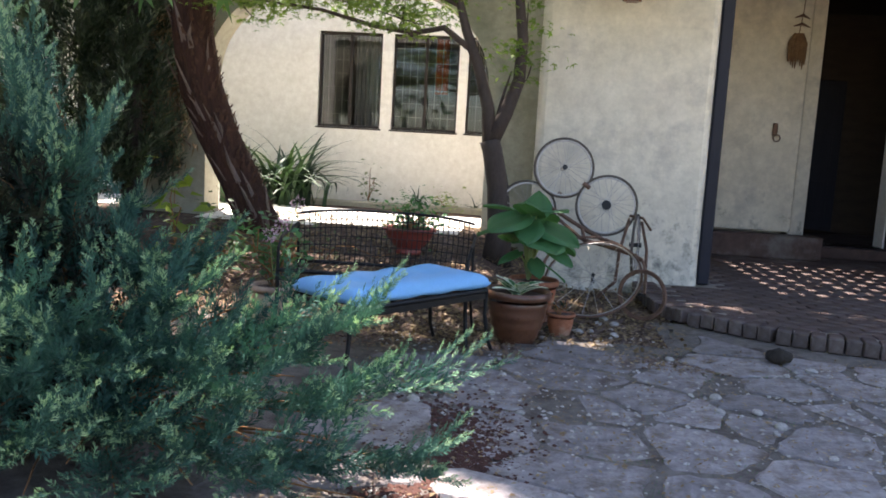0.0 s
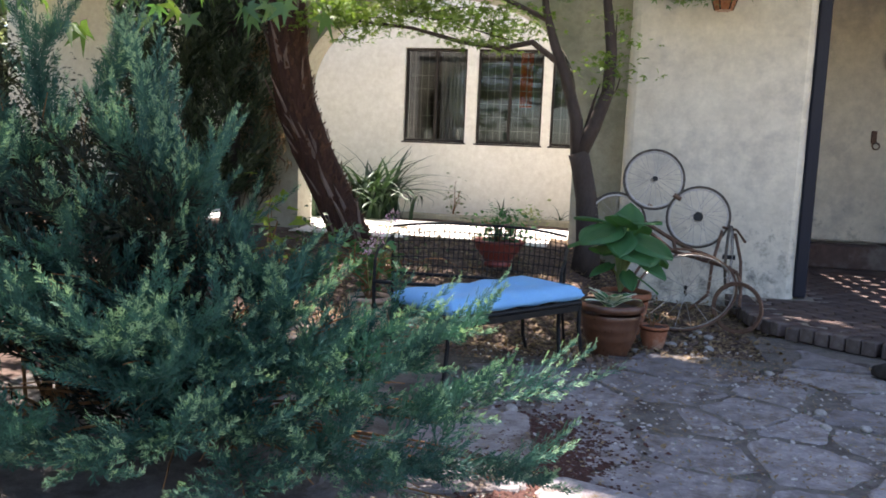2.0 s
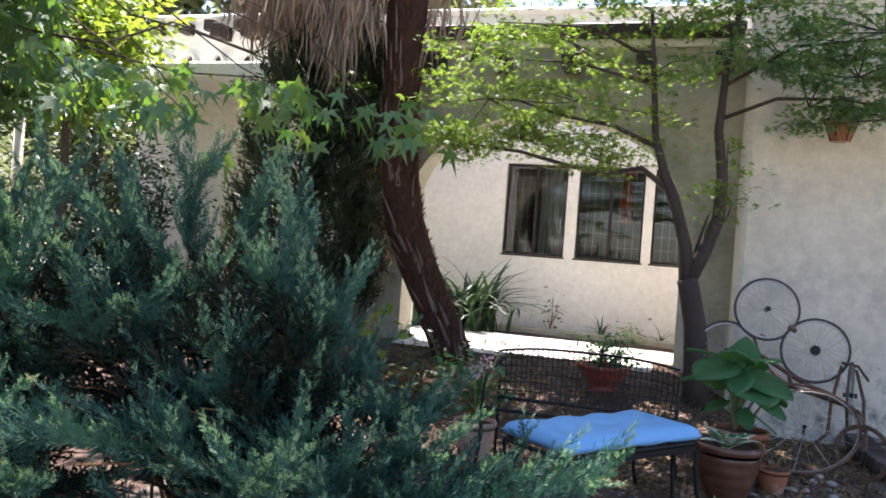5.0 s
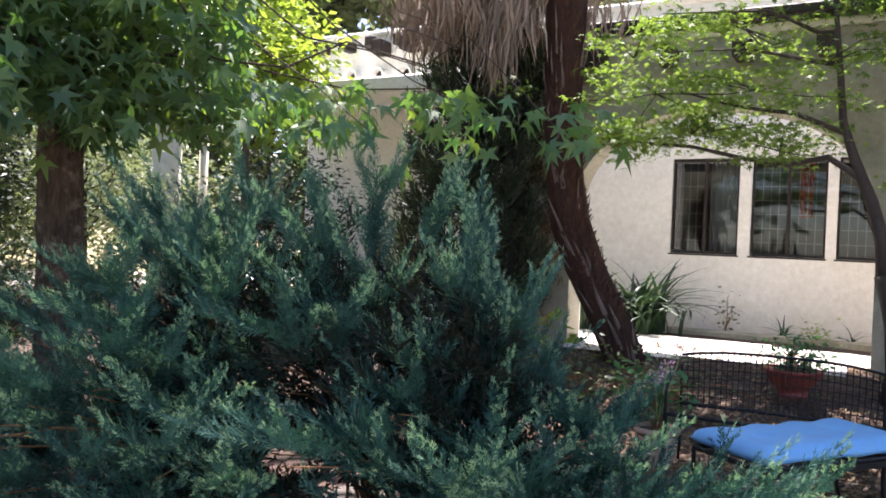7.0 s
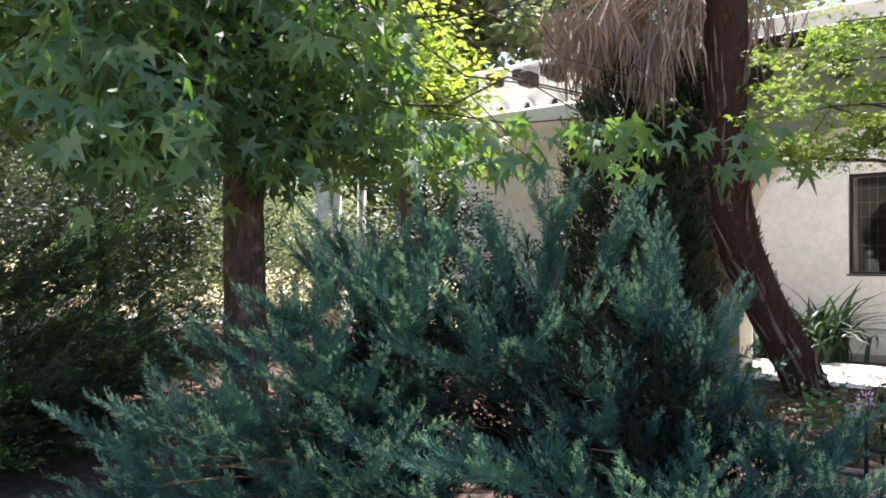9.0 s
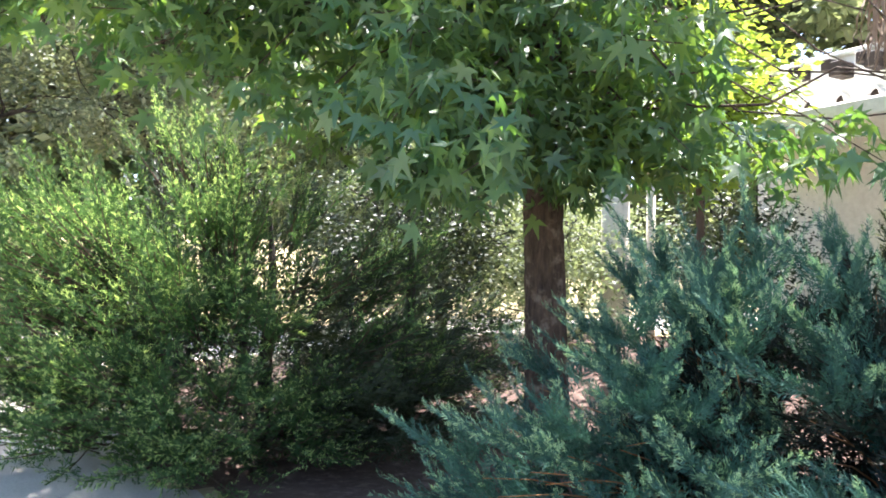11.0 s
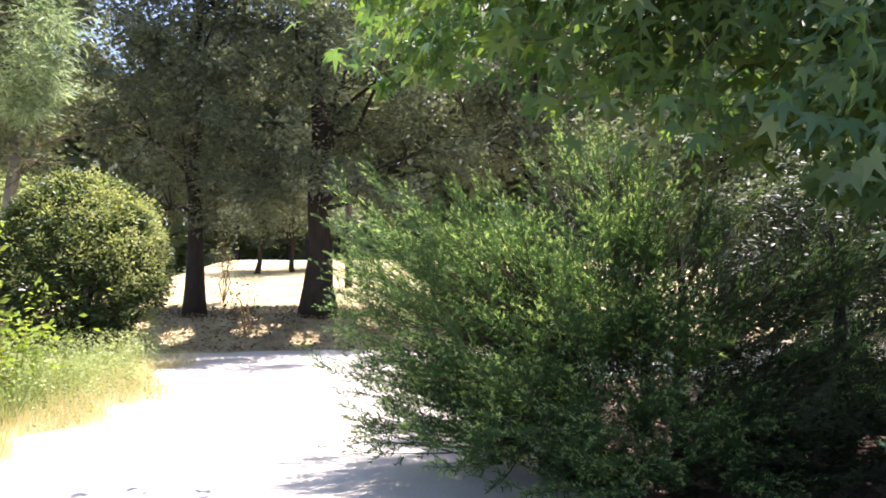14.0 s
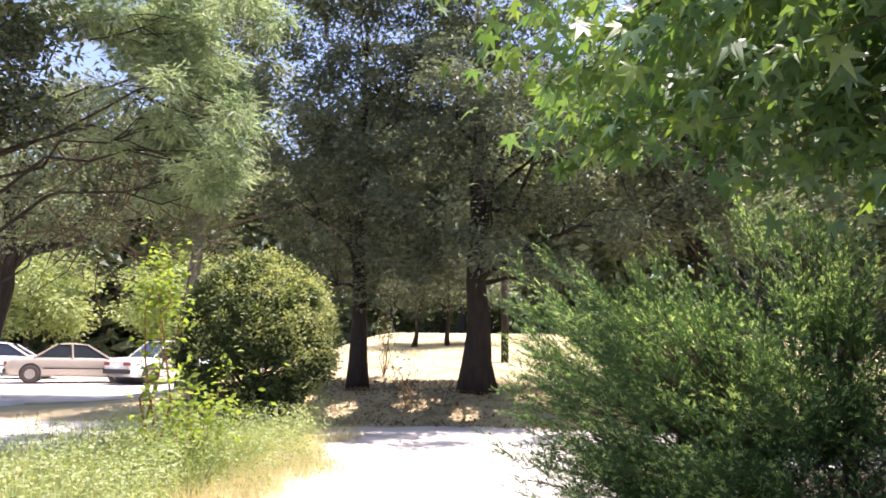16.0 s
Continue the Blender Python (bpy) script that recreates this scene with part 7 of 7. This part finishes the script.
# bare branches of the pale-trunked tree
part("limb", Shape().tube([(0.1, 0.1, 5.0), (0.2, 1.2, 5.5), (0.4, 2.7, 6.6)], [0.03, 0.022, 0.008], 6), PALEBARK, pale, smooth=True)
part("limb", Shape().tube([(0.1, 0.1, 4.6), (0.2, 1.4, 4.9), (0.4, 3.0, 5.6)], [0.03, 0.02, 0.006], 6), PALEBARK, pale, smooth=True)
pole = thing("wooden_post", (-24.98, -1.25, gz(-24.98, -1.25)), "dark wooden post on the straw slope", "post")
part("shaft", Shape().tube([(0, 0, -0.2), (0.02, 0, 1.2), (0, 0, 3.2)], [0.12, 0.11, 0.10], 10), OAKBARK, pole, smooth=True)


# ---- round shrub, poplar sapling, weeds by the drive ----
def round_shrub():
    r = np.random.default_rng(211)
    at = (-14.7, -5.5, gz(-14.7, -5.5))
    th = thing("round_shrub", at, "large round glossy shrub with sunlit yellow-green tips", "shrub")
    C = []
    for _ in range(300):
        d = unit(r.normal(size=3))
        q = r.uniform(0.74, 1.0)
        c = np.array([d[0] * 1.35, d[1] * 1.32, 1.55 + d[2] * 1.5]) * np.array([q, q, 1])
        if c[2] > 0.1:
            C.append(c)
            if len(C) % 8 == 0:
                s = Shape()
                limb(s, r, (0, 0, 0.0), c, 0.03, 0.006, 5, 5)
                part("stem", s, OAKBARK, th)
    C = np.array(C)
    n = 44000
    ci = r.integers(0, len(C), n)
    P = C[ci] + r.normal(size=(n, 3)) * 0.085
    v, f, _ = scatter(OVAL_V, OVAL_F, P, leaf_frames(r, n, 0.4, 0.1, unit(P - np.array([0, 0, 1.3])) * 0.8), r.uniform(0.06, 0.11, n))
    part("foliage", fastmesh("foliage", v, f, SHRUBLEAF), None, th)
    # clusters of pale new leaves on the outermost shoots, biased sunward as painted light
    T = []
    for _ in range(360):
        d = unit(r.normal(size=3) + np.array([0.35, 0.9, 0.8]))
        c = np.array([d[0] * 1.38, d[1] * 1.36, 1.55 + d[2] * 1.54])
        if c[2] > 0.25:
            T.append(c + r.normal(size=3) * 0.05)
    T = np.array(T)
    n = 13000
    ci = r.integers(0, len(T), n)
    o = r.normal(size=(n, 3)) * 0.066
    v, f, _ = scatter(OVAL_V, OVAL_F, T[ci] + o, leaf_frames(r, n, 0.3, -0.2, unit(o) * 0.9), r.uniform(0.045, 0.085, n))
    part("sunlit_growth", fastmesh("sunlit_growth", v, f, SHRUBTIP), None, th, "pale yellow-green new leaves, coloured as the sunlit side")


round_shrub()
leafy_sprig("poplar_sapling", (-11.0, -5.55, 0.18), 3.2, 520, 0.125, LIMELEAF, "thin sapling with pale sunlit leaves", 221, 0.13, cat="sapling", stems=4, sparse=0.07)
leafy_sprig("poplar_sapling", (-10.6, -5.0, 0.16), 1.1, 700, 0.115, LIMELEAF, "low suckers with pale sunlit leaves", 222, 0.40, cat="sapling", stems=7, sparse=0.10)
leafy_sprig("young_shrub", (-17.6, -3.2, gz(-17.6, -3.2)), 1.3, 160, 0.08, OLIVELEAF, "thin young shrub in the straw", 223, 0.4, cat="shrub", stems=5)
leafy_sprig("young_shrub", (-21.4, -4.3, gz(-21.4, -4.3)), 1.9, 260, 0.10, OLIVELEAF, "thin young shrub in the straw", 224, 0.25, cat="shrub", stems=5)


def grass(name, n, place, h, mat, label, seed, w=0.012):
    r = np.random.default_rng(seed)
    x, y = place(r, n)
    P = np.stack([x, y, ground_z(x, y) - 0.01], -1)
    up = unit(np.array([0, 0, 1.0]) + r.normal(size=(n, 3)) * np.array([0.35, 0.35, 0.05]))
    side = unit(np.cross(up, r.normal(size=(n, 3))))
    R = np.stack([up, side, np.cross(up, side)], -1)
    tv = np.array([(0, 0.5, 0), (0, -0.5, 0), (0.6, -0.35, 0.12 / w * 0.05), (1.0, 0, 0.3 / w * 0.05), (0.6, 0.35, 0.12 / w * 0.05)]) * np.array([1, w, w])
    v, f, _ = scatter(tv, np.array([(0, 1, 2), (0, 2, 4), (4, 2, 3)]), P, R, h * r.uniform(0.5, 1.3, n))
    tagged(new(name, fastmesh(name, v, f, mat)), label, "grass", kind="stuff")


def verge(r, n):
    x = r.uniform(-14.6, -6.6, n)
    y = -3.55 - 3.0 * r.random(n) ** 1.2 - 0.35 * np.sin(x * 1.3) - 0.15 * np.sin(x * 4.1)
    return x, y


def field(r, n):
    x = -17.0 - 14 * r.random(n) ** 1.3
    return x, r.uniform(-9, 8, n)


def joints(r, n):
    c = np.stack([r.uniform(0.3, 4.0, 60), r.uniform(2.2, 5.0, 60)], -1)
    i = r.integers(0, 60, n)
    return c[i, 0] + r.normal(size=n) * 0.07, c[i, 1] + r.normal(size=n) * 0.05


grass("dry_grass", 13000, verge, 0.27, STRAW, "tall dry grass along the drive", 231, 0.02)
grass("green_weeds", 7000, lambda r, n: (r.uniform(-14.5, -7, n), -4.3 - np.abs(r.normal(size=n)) * 1.6), 0.42, WEED, "green weeds along the drive", 232, 0.03)
grass("field_grass", 24000, field, 0.085, STRAW, "cropped straw on the slope", 233, 0.06)
grass("joint_grass", 5200, joints, 0.045, HOSTA, "small grass tufts in the patio joints", 234, 0.05)


def weed_leaves():
    r = np.random.default_rng(241)
    n = 34000
    x, y = verge(r, n)
    P = np.stack([x, y - 0.2, ground_z(x, y) + 0.68 * r.random(n) ** 1.5], -1)
    v, f, _ = scatter(OVAL_V, OVAL_F, P, leaf_frames(r, n, 0.3, 0.1), r.uniform(0.02, 0.06, n))
    tagged(new("verge_weeds", fastmesh("verge_weeds", v, f, WEED)), "leafy weeds in the verge", "weeds", kind="stuff")
    n = 16000
    x, y = r.uniform(-3, 1.2, n), r.uniform(4.6, 8.5, n)
    P = np.stack([x, y, ground_z(x, y) + 0.012 + 0.012 * r.random(n)], -1)
    v, f, _ = scatter(OVAL_V, OVAL_F, P, leaf_frames(r, n, 0.85, 0.0), r.uniform(0.02, 0.06, n))
    tagged(new("leaf_litter", fastmesh("leaf_litter", v, f, LITTER)), "dry brown leaf litter on the soil", "leaf litter", kind="stuff")
    n = 11000
    x, y = r.uniform(-20.5, -16.4, n), r.uniform(-8.5, 4, n)
    P = np.stack([x, y, ground_z(x, y) + 0.01 + 0.03 * r.random(n)], -1)
    v, f, _ = scatter(OVAL_V, OVAL_F, P, leaf_frames(r, n, 0.7, 0.0), r.uniform(0.04, 0.13, n))
    tagged(new("bank_litter", fastmesh("bank_litter", v, f, LITTER)), "brown leaf litter under the oaks", "leaf litter", kind="stuff")
    n = 9000
    x, y = r.uniform(-0.9, 3.8, n), r.uniform(1.4, 5.2, n)
    P = np.stack([x, y, ground_z(x, y) + 0.029 + 0.010 * r.random(n)], -1)
    v, f, _ = scatter(OVAL_V, OVAL_F, P, leaf_frames(r, n, 0.9, 0.0), r.uniform(0.008, 0.028, n) * (1 + 1.0 * (r.random(n) < 0.08)))
    tagged(new("patio_litter", fastmesh("patio_litter", v, f, LITTER)), "small dry leaves on the patio", "leaf litter", kind="stuff")


weed_leaves()


def patio_grit():
    """Broken stone, grit and dry bits lying in the patio joints and by its edge."""
    r = np.random.default_rng(247)
    tv = np.array([(1, 0, 0), (0.1, 0.9, 0), (-0.9, 0.2, 0), (-0.2, -0.8, 0), (0.1, 0.1, 0.55)])
    tf = np.array([(0, 1, 4), (1, 2, 4), (2, 3, 4), (3, 0, 4)])
    for n, x, y, q, mat, name, label in (
            (3400, r.uniform(-0.9, 3.9, 3400), r.uniform(1.5, 5.5, 3400), r.uniform(0.004, 0.019, 3400), PEBBLE, "patio_grit", "pale grit scattered on the flagstones"),
            (3600, -0.24 + r.normal(size=3600) * 0.15, 2.95 + r.normal(size=3600) * 0.36, r.uniform(0.006, 0.019, 3600), MULCH, "bark_mulch", "dark red-brown mulch beside the juniper"),
            (5200, r.uniform(-1.4, 1.3, 5200), r.uniform(4.6, 6.6, 5200), r.uniform(0.006, 0.022, 5200), BARKCHIP, "bark_chips", "brown bark chips on the bare soil")):
        up = np.tile(np.array([0, 0, 1.0]), (n, 1)) + r.normal(size=(n, 3)) * 0.25
        up = unit(up)
        a = unit(np.cross(up, r.normal(size=(n, 3))))
        R = np.stack([a, np.cross(up, a), up], -1)
        z = ground_z(x, y) + np.where(y < 4.9, 0.025, 0.008)
        v, f, _ = scatter(tv, tf, np.stack([x, y, z], -1), R, q)
        tagged(new(name, fastmesh(name, v, f, mat)), label, "gravel", kind="stuff")


patio_grit()


# ---- parked cars ----
def car(at, turn, paint, label, L=4.6, H=1.42, van=False):
    th = thing("car", at, label, "car", "parked cars", turn)
    W = 1.72
    # body lofted along its length: sill, flank, shoulder, crown of bonnet and boot
    s, rows = Shape(), []
    N = 22
    for i in range(N):
        t = i / (N - 1)
        x = -L / 2 + L * t
        e = min(t, 1 - t)
        w = W / 2 * (1 - 0.16 * max(0, 1 - e / 0.10) ** 2)
        zt = 0.90 - 0.20 * max(0, 1 - t / 0.16) ** 2 - 0.14 * max(0, 1 - (1 - t) / 0.08) ** 2 + 0.03 * math.sin(math.pi * t)
        zb = 0.22 + 0.12 * max(0, 1 - e / 0.05)
        half = [(0.0, zb), (w * 0.86, zb), (w * 0.97, zb + 0.10), (w, 0.52), (w * 0.985, zt - 0.13), (w * 0.92, zt - 0.03), (w * 0.70, zt + 0.012), (0.0, zt + 0.03)]
        rows.append([(x, y, z) for y, z in half] + [(x, -y, z) for y, z in half[-2:0:-1]])
    n = len(rows[0])
    s.add([p for q in rows for p in q], [(i * n + j, i * n + (j + 1) % n, (i + 1) * n + (j + 1) % n, (i + 1) * n + j) for i in range(N - 1) for j in range(n)] + [tuple(range(n)), tuple(range(N * n - 1, (N - 1) * n - 1, -1))])
    part("body", s, paint, th, smooth=True)
    for x in (-L / 2 + 0.85, L / 2 - 0.85):
        part("wheel_arch", Shape().tube([(x, -W / 2 - 0.004, 0.34), (x, W / 2 + 0.004, 0.34)], 0.36, 20), PLASTIC, th)
    for y in (-W / 2 - 0.006, W / 2 + 0.006):
        part("side_trim", Shape().box(-L / 2 + 1.25, y - 0.008, 0.50, L / 2 - 1.25, y + 0.008, 0.54), PLASTIC, th)
    x0, x1, x2, x3 = (-L / 2 + 1.15, -L / 2 + 1.95, L / 2 - 1.65, L / 2 - 0.95) if not van else (-L / 2 + 0.5, -L / 2 + 1.1, L / 2 - 0.35, L / 2 - 0.1)
    lo = [(x0, -W / 2 + 0.07), (x3, -W / 2 + 0.07), (x3, W / 2 - 0.07), (x0, W / 2 - 0.07)]
    hi = [(x1, -W / 2 + 0.25), (x2, -W / 2 + 0.25), (x2, W / 2 - 0.25), (x1, W / 2 - 0.25)]
    part("cabin", Shape().add([(x, y, 0.905) for x, y in lo] + [(x, y, H - 0.03) for x, y in hi], [(i, (i + 1) % 4, 4 + (i + 1) % 4, 4 + i) for i in range(4)]), CARGLASS, th, "tinted windows")
    rf = [(x1 - 0.08, H - 0.06), (x1 + 0.15, H - 0.02), ((x1 + x2) / 2, H + 0.01), (x2 - 0.15, H - 0.02), (x2 + 0.08, H - 0.06)]
    sec = [(-W / 2 + 0.22, -0.02), (-W / 2 + 0.36, 0.02), (0, 0.035), (W / 2 - 0.36, 0.02), (W / 2 - 0.22, -0.02)]
    q = Shape().add([(x, y, z + dz) for x, z in rf for y, dz in sec] + [(x, y, z - 0.04) for x, z in rf for y, dz in sec], [(i * 5 + j, (i + 1) * 5 + j, (i + 1) * 5 + j + 1, i * 5 + j + 1) for i in range(4) for j in range(4)])
    part("roof", q, paint, th, smooth=True)
    for a, b in list(zip(lo, hi)) + [(((x0 + x3) / 2, -W / 2 + 0.06), ((x1 + x2) / 2, -W / 2 + 0.24)), (((x0 + x3) / 2, W / 2 - 0.06), ((x1 + x2) / 2, W / 2 - 0.24))]:
        part("pillar", Shape().tube([(*a, 0.9), (*b, H - 0.03)], 0.035, 6), paint, th)
    for x in (-L / 2 + 0.85, L / 2 - 0.85):
        for y in (-W / 2 + 0.075, W / 2 - 0.075):
            wh = part("wheel", Shape().tube([(x, y - 0.1, 0.31), (x, y - 0.085, 0.31), (x, y + 0.085, 0.31), (x, y + 0.1, 0.31)], [0.27, 0.31, 0.31, 0.27], 20), RUBBER, th)
            part("hubcap", Shape().tube([(x, y - 0.112, 0.31), (x, y + 0.112, 0.31)], 0.18, 14), CHROME, wh)
    for y in (-0.6, 0.6):
        part("headlight", Shape().box(-L / 2 - 0.012, y - 0.18, 0.58, -L / 2 + 0.10, y + 0.18, 0.72, 0.02), CHROME, th)
        part("tail_light", Shape().box(L / 2 - 0.08, y - 0.18, 0.62, L / 2 + 0.012, y + 0.18, 0.76, 0.02), REDPLASTIC, th)
    part("bumper", Shape().box(-L / 2 - 0.03, -W / 2 + 0.05, 0.33, -L / 2 + 0.06, W / 2 - 0.05, 0.50, 0.03), PLASTIC, th)
    part("bumper", Shape().box(L / 2 - 0.06, -W / 2 + 0.05, 0.33, L / 2 + 0.03, W / 2 - 0.05, 0.50, 0.03), PLASTIC, th)


car((-29.6, -17.3, gz(-29.6, -17.3)), -62, CARTAN, "champagne saloon car parked in the sun")
car((-31.6, -21.6, gz(-31.6, -21.6)), -70, CARWHITE, "white car parked in the sun")
car((-30.3, -14.0, gz(-30.3, -14.0)), -30, CARWHITE, "white car parked behind the round shrub", 4.4, 1.55)
car((-22.6, 12.4, gz(-22.6, 12.4)), 20, CARWHITE, "white car parked beyond the trees")

# white columns of the side arcade
for x, y, q in ((-10.16, 8.51, 0.22), (-9.78, 8.91, 0.07)):
    c = thing("white_column", (x, y, 0.3), "white stucco column beyond the sweetgum", "column", "side columns")
    part("shaft", Shape().tube([(0, 0, -0.2), (0, 0, 1.0), (0, 0, 2.8)], [q * 1.05, q, q], 16), STUCCO, c, smooth=True)
    part("capital", Shape().box(-q * 1.3, -q * 1.3, 2.801, q * 1.3, q * 1.3, 2.95, 0.02), STUCCO, c)

# small dark stone and pebbles
def pebble_mesh(seed, sx, sy, sz):
    r = np.random.default_rng(seed)
    bm = bmesh.new()
    bmesh.ops.create_icosphere(bm, subdivisions=2, radius=1)
    for q in bm.verts:
        q.co = Vector((q.co.x * sx, q.co.y * sy, q.co.z * sz)) * (1 + 0.22 * noise.noise(q.co * 1.4 + Vector((seed, 0, 0))))
    me = bpy.data.meshes.new("pebble")
    bm.to_mesh(me)
    bm.free()
    me.polygons.foreach_set("use_smooth", [True] * len(me.polygons))
    return me


me = pebble_mesh(1, 0.085, 0.06, 0.05)
me.materials.append(OAKBARK)
ob = tagged(new("dark_stone", me), "dark fallen cone on the flagstones", "stone")
ob.location = (1.63, 5.0, 0.07)
peb = [pebble_mesh(k, 0.055, 0.042, 0.028) for k in range(2, 6)]
for m in peb:
    m.materials.append(PEBBLE)
r = np.random.default_rng(251)
for k in range(80):
    x, y = (r.uniform(-0.2, 1.2), r.uniform(5.1, 6.2)) if k < 26 else (r.uniform(-0.6, 3.2), r.uniform(1.7, 4.9))
    ob = tagged(new("pebble", peb[k % 4]), "pale pebble lying on the ground", "pebble", "loose pebbles")
    sc = r.uniform(0.3, 0.8)
    ob.matrix_basis = pose(x, y, gz(x, y) + (0.012 if k < 26 else 0.032), 0, 0, r.uniform(0, 360)) @ Matrix.Scale(sc, 4)

# ---- pieces of the paving ----
brick_one = Shape().box(-0.05, -0.10, -0.10, 0.05, 0.10, 0.0, 0.008).mesh("brick", BRICK)
r = np.random.default_rng(261)
for x, y, a in rimpts:
    ob = new("brick", brick_one)
    ob.parent = terrace
    ob.matrix_basis = pose(x, y, 0.125 + r.normal() * 0.004, r.normal() * 1.5, r.normal() * 1.5, math.degrees(a) + r.normal() * 2) @ Matrix.Diagonal((0.96, 1, 1, 1))


def inside_terrace(x, y):
    hit = False
    for (x0, y0), (x1, y1) in zip(outline, outline[1:] + outline[:1]):
        if (y0 > y) != (y1 > y) and x < (x1 - x0) * (y - y0) / (y1 - y0) + x0:
            hit = not hit
    return hit and min(math.hypot(x - a, y - b) for a, b, _ in rimpts) > 0.17


paver = Shape().box(-0.105, -0.052, -0.04, 0.105, 0.052, 0.0, 0.006).mesh("brick", BRICK)
rest = Shape()
count = 0
for j in range(52):
    for i in range(20):
        x, y = 1.25 + 0.218 * i + (0.109 if j % 2 else 0), 4.95 + 0.112 * j
        if x < 5.1 and inside_terrace(x, y) and not (y > 7.3 and x < 1.8):
            z = 0.117 + r.normal() * 0.0015
            if count < 290 and x < 3.6:
                ob = new("brick", paver)
                ob.parent = terrace
                ob.matrix_basis = pose(x, y, z, r.normal() * 0.6, r.normal() * 0.6, r.normal() * 1.0)
                count += 1
            else:
                rest.box(x - 0.105, y - 0.052, z - 0.04, x + 0.105, y + 0.052, z)
ob = part("bricks", rest, BRICK, terrace)
ob["kind"] = "stuff"
set_flagstones()
